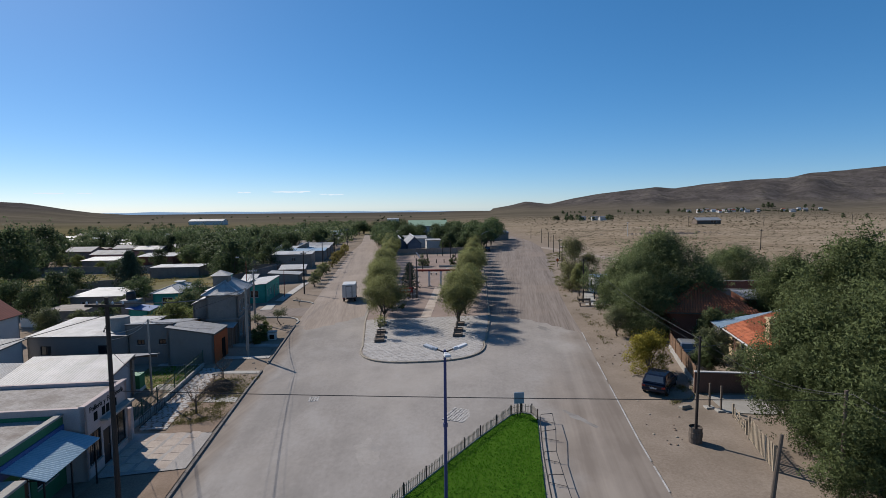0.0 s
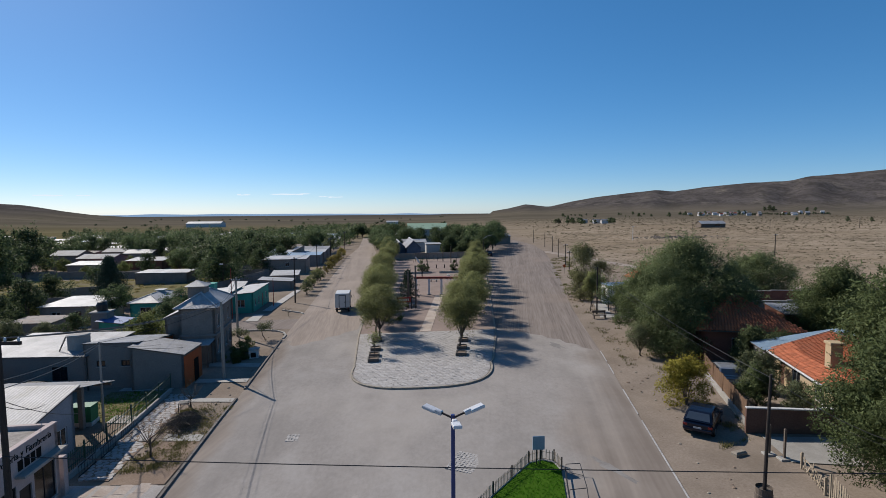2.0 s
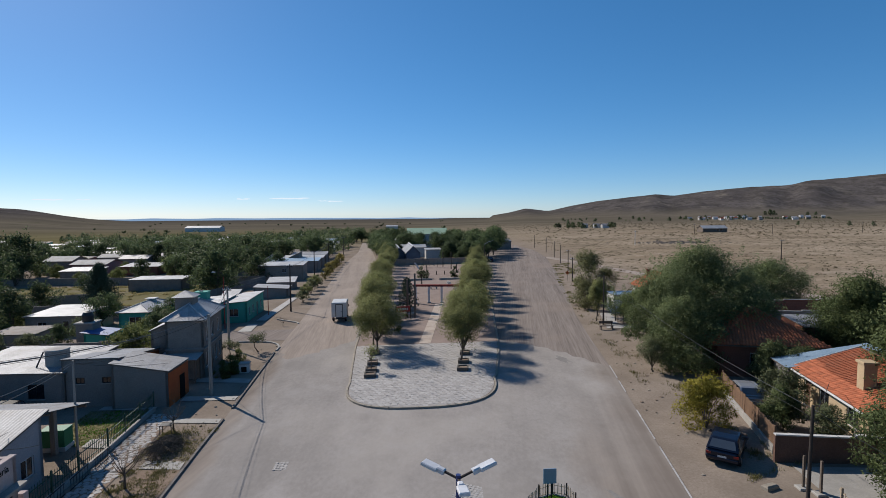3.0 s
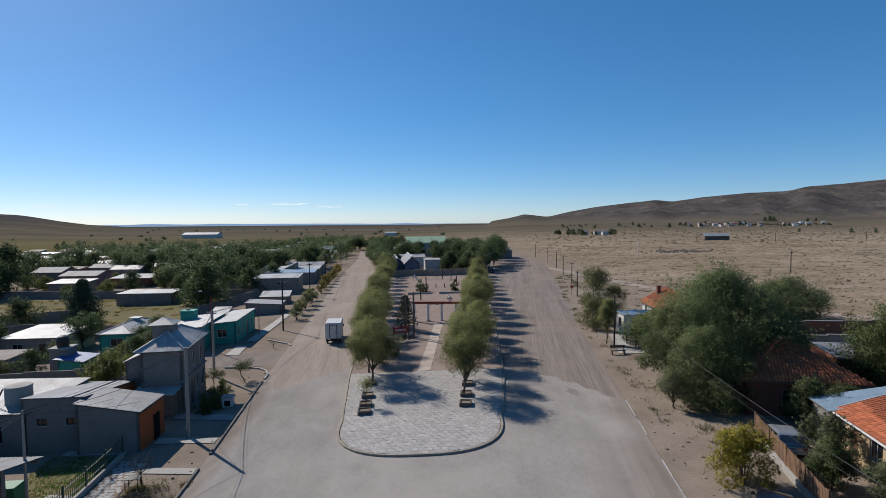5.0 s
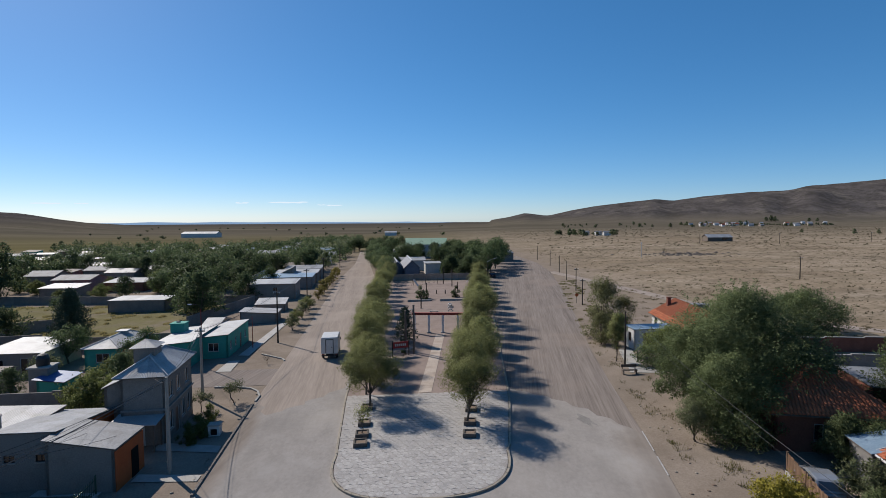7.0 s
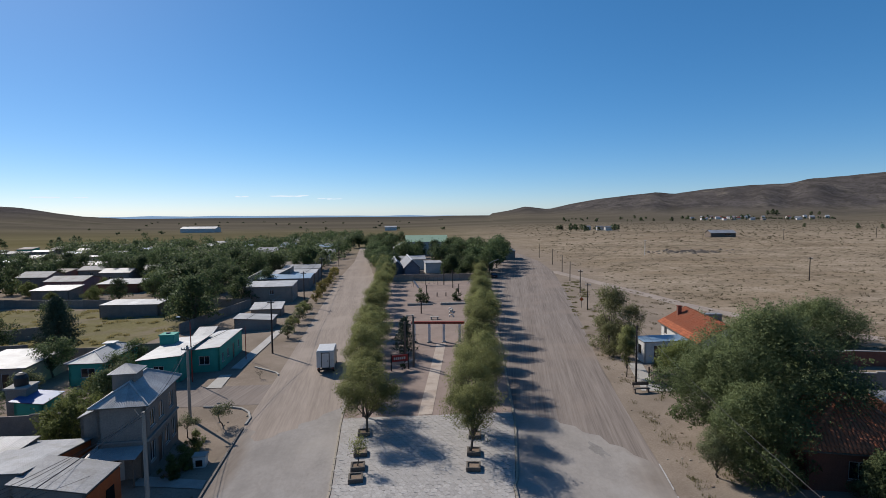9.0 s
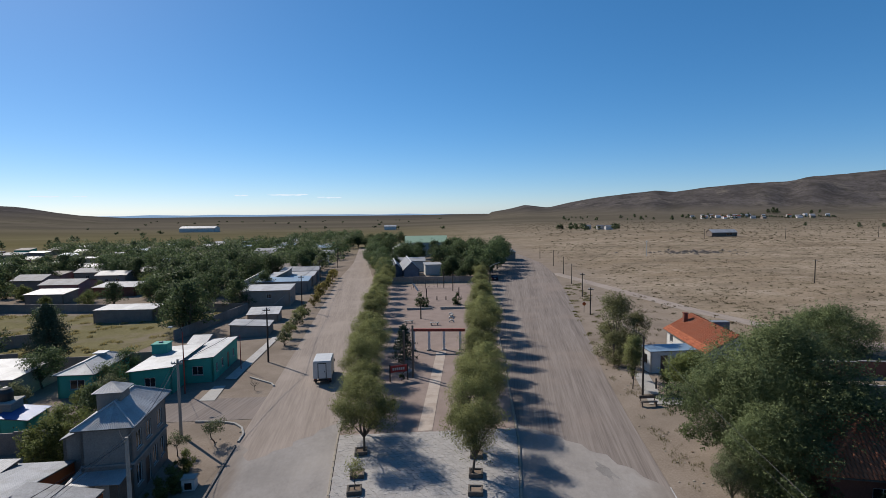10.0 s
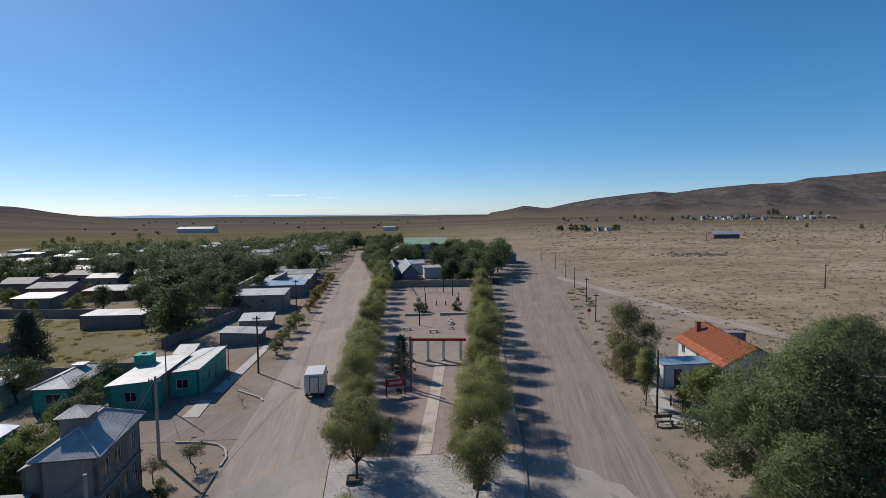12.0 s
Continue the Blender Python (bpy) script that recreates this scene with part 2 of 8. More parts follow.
M["tank"] = surface("water_tank_cement", (0.252, 0.231, 0.210), (0.350, 0.329, 0.301), 0.85, 0, 1.0, 10.0, 0.15)
M["tank_black"] = plain("black_water_tank", (0.014, 0.014, 0.015), 0.5)



def glowing(name, colour, strength):
    m = bpy.data.materials.new(name)
    m.use_nodes = True
    nt = m.node_tree
    nt.nodes.clear()
    e = node(nt, "ShaderNodeEmission", Color=(*colour, 1), Strength=strength)
    nt.links.new(e.outputs[0], nt.nodes.new("ShaderNodeOutputMaterial").inputs[0])
    return m


# emission instead of sunlight: the plateau's hazy blue is put in here
M["far_blue_glow"] = glowing("far_plateau_glow", (0.2, 0.32, 0.5), 1.0)
# sunlit white of the clouds given as emission
M["cloud"] = glowing("thin_cloud_glow", (0.72, 0.84, 0.95), 1.0)
M["roof_red"] = surface("red_roof_sheet", (0.2, 0.045, 0.025), (0.3, 0.075, 0.045), 0.7, 0, 0.8, 12.0, 0.06)
M["hall_green"] = surface("pale_green_sheet", (0.2, 0.3, 0.2), (0.27, 0.38, 0.26), 0.6, 0, 0.5, 9.0, 0.05)
M["grout"] = surface("stone_joint", (0.25, 0.23, 0.214), (0.37, 0.35, 0.33), 0.95, 0, 1.0, 12.0, 0.1, "World")
M["earth_road"] = surface("dusty_earth_road", (0.232, 0.195, 0.166), (0.324, 0.274, 0.235), 0.95, 0, 0.7, 5.0, 0.08, "World", stretch=(1, 0.05, 1), turn=8.0,
                          stain=(0.342, 0.290, 0.247), stain_scale=0.08, stain_amount=0.7)
M["dry_field"] = surface("dry_grass_field", (0.115, 0.102, 0.052), (0.2, 0.178, 0.098), 0.95, 0, 0.25, 2.5, 0.2, "World", stain=(0.2, 0.168, 0.13), stain_scale=0.12, stain_amount=0.8)

M["patch_pale"] = surface("pale_road_patch", (0.265, 0.242, 0.22), (0.325, 0.3, 0.275), 0.9, 0, 0.8, 6.0, 0.06, "World", stain=(0.25, 0.234, 0.22), stain_scale=0.9, stain_amount=0.9)
M["patch_dark"] = surface("dark_road_stain", (0.165, 0.153, 0.143), (0.235, 0.22, 0.205), 0.9, 0, 0.8, 6.0, 0.06, "World", stain=(0.25, 0.235, 0.22), stain_scale=0.7, stain_amount=0.9)
M["car_dark"] = plain("black_car_paint", (0.012, 0.012, 0.013), 0.25, 0.3)
M["verge_grass"] = leafy("verge_grass", (0.11, 0.105, 0.04), (0.26, 0.23, 0.1), 0.3)
M["zinc_rust"] = surface("rusting_sheet", (0.14, 0.115, 0.1), (0.24, 0.215, 0.195), 0.8, 0, 0.5, 9.0, 0.06, random=0.15, stain=(0.17, 0.1, 0.065), stain_scale=0.8, stain_amount=0.6)
M["slate"] = surface("slate_blue_sheet", (0.075, 0.085, 0.11), (0.14, 0.155, 0.19), 0.6, 0, 0.5, 9.0, 0.05, random=0.2)
M["leaf_town"] = leafy("town_leaves", (0.044, 0.072, 0.03), (0.12, 0.16, 0.072), 0.4)
M["path"] = surface("worn_path_concrete", (0.336, 0.280, 0.238), (0.462, 0.399, 0.343), 0.9, 0, 0.8, 10.0, 0.15, "World", stain=(0.294, 0.238, 0.196), stain_scale=0.5, stain_amount=0.7)
M["leaf_big"] = leafy("willow_leaves", (0.058, 0.084, 0.034), (0.175, 0.208, 0.098), 0.42)
M["picket_pale"] = surface("pale_weathered_pickets", (0.25, 0.2, 0.145), (0.38, 0.315, 0.235), 0.9, 0, 2.0, 20.0, 0.25, random=0.15, stretch=(5, 5, 0.5))
M["leaf_gold"] = leafy("fading_leaves", (0.17, 0.145, 0.04), (0.32, 0.265, 0.09), 0.4)
M["leaf_bush"] = leafy("garden_leaves", (0.075, 0.1, 0.03), (0.2, 0.225, 0.08), 0.45)
M["patched_roof"] = surface("patched_cement_roof", (0.17, 0.148, 0.13), (0.36, 0.335, 0.31), 0.9, 0, 0.5, 6.0, 0.15, stain=(0.14, 0.11, 0.09), stain_scale=0.7, stain_amount=0.7)
M["post_white"] = surface("whitewashed_post", (0.6, 0.56, 0.53), (0.76, 0.72, 0.69), 0.85, 0, 0.8, 12.0, 0.1, stain=(0.5, 0.42, 0.38), stain_amount=0.5)
M["pale_render"] = surface("pale_blue_grey_render", (0.24, 0.25, 0.265), (0.34, 0.35, 0.37), 0.9, 0, 0.7, 10.0, 0.15, stain=(0.2, 0.2, 0.2))
M["leaf_verge"] = leafy("verge_tree_leaves", (0.1, 0.106, 0.048), (0.21, 0.212, 0.105), 0.45)


# ---- building helpers ----
def mesh_of(name, verts, faces, smooth=False):
    me = bpy.data.meshes.new(name)
    me.from_pydata([tuple(v) for v in verts], [], [tuple(f) for f in faces])
    me.update()
    if smooth:
        me.polygons.foreach_set("use_smooth", [True] * len(me.polygons))
    return me


class Build:
    """Collects vertices and faces of one mesh."""

    def __init__(self):
        self.v, self.f = [], []

    def add(self, verts, faces):
        n = len(self.v)
        self.v += [tuple(p) for p in verts]
        self.f += [tuple(i + n for i in f) for f in faces]
        return self

    def box(self, x0, x1, y0, y1, z0, z1, chamfer=0.0):
        c = chamfer
        if not c:
            vs = [(x, y, z) for z in (z0, z1) for x, y in ((x0, y0), (x1, y0), (x1, y1), (x0, y1))]
            return self.add(vs, [(3, 2, 1, 0), (4, 5, 6, 7), (0, 1, 5, 4), (1, 2, 6, 5), (2, 3, 7, 6), (3, 0, 4, 7)])
        vs = [(x, y, z) for z in (z0, z1 - c) for x, y in ((x0, y0), (x1, y0), (x1, y1), (x0, y1))]
        vs += [(x, y, z1) for x, y in ((x0 + c, y0 + c), (x1 - c, y0 + c), (x1 - c, y1 - c), (x0 + c, y1 - c))]
        fs = [(3, 2, 1, 0), (8, 9, 10, 11)]
        for k in range(4):
            j = (k + 1) % 4
            fs += [(k, j, j + 4, k + 4), (k + 4, j + 4, j + 8, k + 8)]
        return self.add(vs, fs)

    def tube(self, points, radii, sides=8, cap=True):
        pts = [Vector(p) for p in points]
        radii = list(radii) if hasattr(radii, "__len__") else [radii] * len(pts)
        rings = []
        for k, p in enumerate(pts):
            way = (pts[min(k + 1, len(pts) - 1)] - pts[max(k - 1, 0)]).normalized()
            side = way.cross(Vector((0, 0, 1)) if abs(way.z) < 0.9 else Vector((1, 0, 0))).normalized()
            up = side.cross(way)
            rings.append([p + radii[k] * (math.cos(a) * side + math.sin(a) * up) for a in (2 * math.pi * s / sides for s in range(sides))])
        fs = [(k * sides + s, k * sides + (s + 1) % sides, (k + 1) * sides + (s + 1) % sides, (k + 1) * sides + s)
              for k in range(len(pts) - 1) for s in range(sides)]
        if cap:
            fs += [tuple(range(sides))[::-1], tuple((len(pts) - 1) * sides + s for s in range(sides))]
        return self.add([q for r in rings for q in r], fs)

    def mesh(self, name, smooth=False):
        return mesh_of(name, self.v, self.f, smooth)


def part(name, shape, material, parent=None, label="", at=None, smooth=False):
    """Links a Build or a mesh as one object under a thing or a part."""
    me = shape.mesh(name, smooth) if isinstance(shape, Build) else shape
    if not me.materials:
        me.materials.append(M[material] if isinstance(material, str) else material)
    ob = new(name, me)
    if parent:
        ob.parent = parent
    if at is not None:
        ob.matrix_basis = at
    return tagged(ob, label) if label else ob


def thing(name, x, y, z=None, rz=0.0, label="", category="", group="", kind=""):
    ob = new(name)
    ob.empty_display_size = 0.3
    ob.matrix_basis = pose(x, y, ground_z(x, y) if z is None else z, 0, 0, rz)
    return tagged(ob, label, category, group, kind)


# ---- the lie of the land ----
SKY_AZ = np.array([-60, -40.4, -38.9, -37.6, -35.8, -33, -14, -5, 0, 4.7, 7.2, 9.0, 11.4, 13.8, 16.1, 19, 22.2, 23.8, 26.4, 30.2, 33.6, 34.7, 37.1, 40.5, 60])
SKY_UP = np.array([26, 18, 15, 9, -1, -5, -9, -10, -10, -5.5, 1, 8, 3, 12, 19, 25, 31, 28, 35, 42, 45, 52, 56, 64, 75]) / 920.0


def hills(x, y):
    """Height of the far hills over the plain."""
    dx, dy = x, y - 12.0
    r = math.hypot(dx, dy)
    if r < 600 or dy < 0:
        return 0.0
    az = math.degrees(math.atan2(dx, dy))
    up = float(np.interp(az, SKY_AZ, SKY_UP))
    top = up / math.cos(math.radians(az)) * 0.0 + up * 2600.0 * math.cos(math.radians(az)) + 14.0 + 0.005 * 2550
    if up < -0.004:
        return 0.0
    s = min(1.0, max(0.0, (r - 700.0) / 1900.0))
    s = s * s * (1.6 - 0.6 * s) * (1.0 if r < 2600 else 1.0)
    rough = noise.fractal(Vector((x * 0.0016, y * 0.0016, 3.0)), 1.0, 2.0, 4) * 0.3 * s * (1 - s) * 4
    gully = abs(noise.noise(Vector((az * 0.3, r * 0.0006, 7.0)))) - 0.3
    gully += 0.5 * (abs(noise.noise(Vector((az * 0.75, r * 0.0012, 9.0)))) - 0.3)
    rough += gully * 1.1 * s * (1 - s)
    return max(0.0, max(0.0, top) * (s + rough * (0.5 if s < 0.98 else 0.0)))


def ground_z(x, y):
    return 3.2 * math.tanh(x / 100.0) - 0.005 * max(0.0, y - 60.0) + hills(x, y)


def steps(*spans):
    out = []
    for a, b, s in spans:
        out += list(np.arange(a, b, s))
    return out + [spans[-1][1]]


def ground_material():
    """Dry earth in the town, straw-coloured steppe with dark tufts on the plain, brown rock on the hills."""
    m = surface("steppe_and_earth", (0.175, 0.140, 0.111), (0.266, 0.220, 0.178), 0.95, 0, 0.3, 7.0, 0.25, "World", stain=(0.154, 0.126, 0.098), stain_scale=0.16, stain_amount=0.55)
    nt = m.node_tree
    bsdf = next(n for n in nt.nodes if n.type == "BSDF_PRINCIPLED")
    town = bsdf.inputs["Base Color"].links[0].from_socket
    pos = nt.nodes.new("ShaderNodeNewGeometry").outputs["Position"]
    sep = nt.nodes.new("ShaderNodeSeparateXYZ")
    nt.links.new(pos, sep.inputs[0])

    def ramp(socket, a, b):
        r = node(nt, "ShaderNodeMapRange")
        r.inputs["From Min"].default_value, r.inputs["From Max"].default_value = a, b
        nt.links.new(socket, r.inputs["Value"])
        return r.outputs[0]

    def mixed(fac, a, b):
        x = nt.nodes.new("ShaderNodeMix")
        x.data_type = "RGBA"
        nt.links.new(fac, x.inputs["Factor"])
        for key, v in (("A", a), ("B", b)):
            if isinstance(v, tuple):
                x.inputs[key].default_value = (*v, 1)
            else:
                nt.links.new(v, x.inputs[key])
        return x.outputs["Result"]

    def patches(scale, lo, hi, detail=8.0, stretch=(1, 1, 1), turn=0.0):
        mp = nt.nodes.new("ShaderNodeMapping")
        mp.inputs["Scale"].default_value = stretch
        spin = nt.nodes.new("ShaderNodeMapping")
        spin.inputs["Rotation"].default_value = (0, 0, radians(turn))
        nt.links.new(pos, spin.inputs[0])
        nt.links.new(spin.outputs[0], mp.inputs[0])
        n = node(nt, "ShaderNodeTexNoise", Scale=scale, Detail=detail, Roughness=0.7)
        nt.links.new(mp.outputs[0], n.inputs["Vector"])
        return ramp(n.outputs[0], lo, hi)

    straw = mixed(patches(0.018, 0.4, 0.6, stretch=(0.5, 1, 1)), (0.222, 0.17, 0.118), (0.322, 0.26, 0.194))
    straw = mixed(patches(0.1, 0.53, 0.7, stretch=(0.8, 1, 1)), straw, (0.33, 0.272, 0.21))
    straw = mixed(patches(0.06, 0.48, 0.7, stretch=(0.7, 1, 1)), straw, (0.15, 0.12, 0.088))
    straw = mixed(patches(0.02, 0.56, 0.68, 8.0, (0.45, 1, 1)), straw, (0.135, 0.112, 0.082))
    straw = mixed(patches(0.17, 0.5, 0.66, 8.0, (0.8, 1, 1)), straw, (0.2, 0.16, 0.112))
    straw = mixed(patches(0.5, 0.58, 0.68, 3.0), straw, (0.11, 0.09, 0.06))
    straw = mixed(patches(1.3, 0.58, 0.66, 2.0), straw, (0.08, 0.066, 0.04))
    olive = mixed(patches(0.012, 0.35, 0.65, stretch=(0.4, 1, 1)), (0.112, 0.095, 0.042), (0.164, 0.140, 0.070))
    rock = mixed(patches(0.006, 0.35, 0.65, stretch=(1, 1, 3)), (0.066, 0.058, 0.057), (0.112, 0.099, 0.094))
    rock = mixed(patches(0.022, 0.46, 0.62, 10.0, (1, 0.3, 1), 24), rock, (0.05, 0.045, 0.044))
    rock = mixed(patches(0.012, 0.56, 0.68, 10.0, (1, 0.3, 1), 24), rock, (0.14, 0.122, 0.105))
    rock = mixed(patches(0.09, 0.5, 0.66, 6.0), rock, (0.05, 0.046, 0.034))
    # wander the borders
    edge = node(nt, "ShaderNodeTexNoise", Scale=0.05, Detail=4.0)
    nt.links.new(pos, edge.inputs["Vector"])
    wob = nt.nodes.new("ShaderNodeMath")
    wob.operation = "MULTIPLY_ADD"
    wob.inputs[1].default_value = 26.0
    nt.links.new(edge.outputs[0], wob.inputs[0])
    nt.links.new(sep.outputs[0], wob.inputs[2])
    colour = mixed(ramp(wob.outputs[0], 46.0, 66.0), town, straw)
    wide = mixed(ramp(sep.outputs[0], -60.0, 60.0), olive, straw)
    distant = mixed(patches(0.005, 0.4, 0.6, 8.0, (0.25, 1, 1)), (0.088, 0.076, 0.058), (0.135, 0.114, 0.085))
    distant = mixed(patches(0.02, 0.53, 0.65, 8.0, (0.25, 1, 1)), distant, (0.07, 0.066, 0.045))
    wide = mixed(ramp(sep.outputs[1], 330.0, 900.0), wide, distant)
    colour = mixed(ramp(sep.outputs[1], 260.0, 420.0), colour, wide)
    far = mixed(ramp(sep.outputs[1], 1300.0, 2600.0), wide, (0.075, 0.066, 0.055))
    colour = mixed(ramp(sep.outputs[1], 900.0, 1300.0), colour, far)
    colour = mixed(ramp(sep.outputs[2], 3.0, 30.0), colour, rock)
    nt.links.new(colour, bsdf.inputs["Base Color"])
    return m


M["ground"] = ground_material()
gx = steps((-4400, -1200, 200), (-1200, -300, 50), (-300, -100, 20), (-100, 120, 5), (120, 300, 20), (300, 1200, 25), (1200, 3000, 60), (3000, 4400, 200))
gy = steps((-400, -60, 40), (-60, 0, 10), (0, 240, 5), (240, 700, 20), (700, 2800, 40), (2800, 4600, 200))
verts = [(x, y, ground_z(x, y)) for y in gy for x in gx]
faces = [(j * len(gx) + i, j * len(gx) + i + 1, (j + 1) * len(gx) + i + 1, (j + 1) * len(gx) + i) for j in range(len(gy) - 1) for i in range(len(gx) - 1)]
ground = part("ground", mesh_of("ground", verts, faces, True), "ground")
tagged(ground, "dry tan earth and straw-coloured steppe reaching brown hills", "ground", kind="structure")


def strip(name, ys, left, right, lift, material, label, category, across=6):
    """A sheet over the ground between two edges given along y."""
    vs, n = [], across + 1
    for y in ys:
        a, b = float(np.interp(y, *left)), float(np.interp(y, *right))
        for k in range(n):
            x = a + (b - a) * k / across
            vs.append((x, y, ground_z(x, y) + lift))
    fs = [(j * n + k, j * n + k + 1, (j + 1) * n + k + 1, (j + 1) * n + k) for j in range(len(ys) - 1) for k in range(across)]
    return tagged(part(name, mesh_of(name, vs, fs, True), material), label, category, kind="structure")


def road_material():
    """Dusty asphalt: tyre bands along both carriageways, earth drifted over the edges."""
    m = M["asphalt"]
    nt = m.node_tree
    bsdf = next(n for n in nt.nodes if n.type == "BSDF_PRINCIPLED")
    base = bsdf.inputs["Base Color"].links[0].from_socket
    pos = nt.nodes.new("ShaderNodeNewGeometry").outputs["Position"]
    sep = nt.nodes.new("ShaderNodeSeparateXYZ")
    nt.links.new(pos, sep.inputs[0])

    def math_node(op, a, b, c=0.0):
        n = nt.nodes.new("ShaderNodeMath")
        n.operation = op
        for k, v in enumerate((a, b, c)):
            if isinstance(v, float):
                n.inputs[k].default_value = v
            else:
                nt.links.new(v, n.inputs[k])
        return n.outputs[0]

    def ramp(socket, a, b):
        r = node(nt, "ShaderNodeMapRange")
        r.inputs["From Min"].default_value, r.inputs["From Max"].default_value = a, b
        nt.links.new(socket, r.inputs["Value"])
        return r.outputs[0]

    def mixed(fac, a, b):
        x = nt.nodes.new("ShaderNodeMix")
        x.data_type = "RGBA"
        nt.links.new(fac, x.inputs["Factor"])
        for key, v in (("A", a), ("B", b)):
            if isinstance(v, tuple):
                x.inputs[key].default_value = (*v, 1)
            else:
                nt.links.new(v, x.inputs[key])
        return x.outputs["Result"]

    def noise_of(scale, stretch, turn, detail=3.0):
        mp = nt.nodes.new("ShaderNodeMapping")
        mp.inputs["Scale"].default_value = stretch
        spin = nt.nodes.new("ShaderNodeMapping")
        spin.inputs["Rotation"].default_value = (0, 0, radians(turn))
        nt.links.new(pos, spin.inputs[0])
        nt.links.new(spin.outputs[0], mp.inputs[0])
        n = node(nt, "ShaderNodeTexNoise", Scale=scale, Detail=detail, Roughness=0.6)
        nt.links.new(mp.outputs[0], n.inputs["Vector"])
        return n.outputs[0]

    left = noise_of(0.9, (1, 0.01, 1), -6.6)
    right = noise_of(0.9, (1, 0.01, 1), 7.0)
    bands = mixed(ramp(sep.outputs[0], -3.0, 3.0), left, right)
    dark = math_node("MULTIPLY", ramp(bands, 0.52, 0.66), 0.16)
    colour = mixed(dark, base, (0.195, 0.178, 0.163))
    pale = math_node("MULTIPLY", ramp(bands, 0.44, 0.34), 0.16)
    colour = mixed(pale, colour, (0.33, 0.305, 0.28))
    blot = noise_of(0.22, (1, 0.6, 1), 0.0, 6.0)
    dust = noise_of(0.085, (1, 0.55, 1), 12.0, 9.0)
    colour = mixed(math_node("MULTIPLY", ramp(dust, 0.5, 0.64), 0.6), colour, (0.34, 0.31, 0.28))
    colour = mixed(math_node("MULTIPLY", ramp(dust, 0.47, 0.36), 0.5), colour, (0.195, 0.18, 0.166))
    wear = noise_of(0.3, (1, 0.6, 1), -9.0, 8.0)
    colour = mixed(math_node("MULTIPLY", ramp(wear, 0.5, 0.7), 0.4), colour, (0.19, 0.174, 0.16))
    colour = mixed(math_node("MULTIPLY", ramp(wear, 0.46, 0.32), 0.4), colour, (0.34, 0.32, 0.3))
    ruts = math_node("MULTIPLY_ADD", noise_of(0.9, (1, 0.03, 1), 8.0, 4.0), 0.6, math_node("MULTIPLY", noise_of(0.35, (1, 0.6, 1), 13.0, 9.0), 0.4))
    earth = mixed(ramp(ruts, 0.4, 0.6), (0.175, 0.147, 0.125), (0.27, 0.232, 0.198))
    east = math_node("MULTIPLY_ADD", sep.outputs[1], -0.13, sep.outputs[0])
    east = math_node("MULTIPLY_ADD", blot, 9.0, east)
    edge = math_node("MULTIPLY_ADD", sep.outputs[1], -0.125, sep.outputs[0])
    edge = math_node("MULTIPLY_ADD", wear, 5.0, edge)
    colour = mixed(math_node("MULTIPLY", ramp(edge, 6.6, 9.6), 0.85), colour, earth)
    near = math_node("MULTIPLY", ramp(sep.outputs[1], 62.0, 46.0), 0.9)
    colour = mixed(math_node("MULTIPLY", ramp(east, 4.6, 7.2), near), colour, earth)
    west = math_node("MULTIPLY_ADD", sep.outputs[1], 0.117, sep.outputs[0])
    west = math_node("MULTIPLY_ADD", blot, 3.0, west)
    colour = mixed(math_node("MULTIPLY", ramp(west, -6.0, -6.9), 0.9), colour, earth)
    nt.links.new(colour, bsdf.inputs["Base Color"])


road_material()
# edges of the carriageways along y
LEFT_KERB = ([-80, 0, 37.8, 47.4, 59, 70, 77.4, 92, 103, 118, 141, 195, 248, 420], [-6, -9.6, -13.4, -14.7, -16.0, -17.4, -18.4, -20.0, -21.3, -23.2, -26.0, -32.5, -37.0, -60])
ISLE_L = ([58.5, 64.6, 77.3, 110, 173, 200, 250, 420], [-7.6, -7.85, -9.5, -12.2, -16.8, -23.0, -31.0, -54])
ISLE_R = ([58.5, 65.4, 75.5, 110, 169, 215], [4.6, 4.9, 6.2, 8.4, 11.8, 17])
RIGHT_EDGE = ([-80, 0, 41.2, 56.2, 66.8, 79.6, 92, 118, 149, 188, 220, 262], [4, 7.6, 11.9, 13.9, 15.4, 16.9, 18.6, 23.0, 28.0, 33.4, 35.4, 33])

strip("road", steps((-80, 0, 8), (0, 100, 2), (100, 172, 6)), LEFT_KERB, RIGHT_EDGE, 0.03, "asphalt", "dusty pale grey asphalt carriageway with worn surface", "road", 14)
strip("road", steps((172, 340, 8)), LEFT_KERB, ISLE_L, 0.03, "asphalt", "dusty pale street running on through the town", "road", 6)
strip("road", steps((66.6, 82, 0.4), (82, 100, 2), (100, 262, 4)), ([66.6, 68, 69, 70.4, 71, 72.6, 73.2, 74.6, 75.4, 76.3, 76.8, 77.6, 78.2, 79.4, 110, 169, 215, 262],
      [15.35, 15.0, 14.2, 13.9, 13.0, 12.7, 11.6, 11.2, 10.1, 9.8, 8.6, 8.3, 7.2, 6.6, 8.4, 11.8, 17, 21]), RIGHT_EDGE, 0.0345, "gravel", "brown unpaved gravel road with wheel tracks", "road", 8)
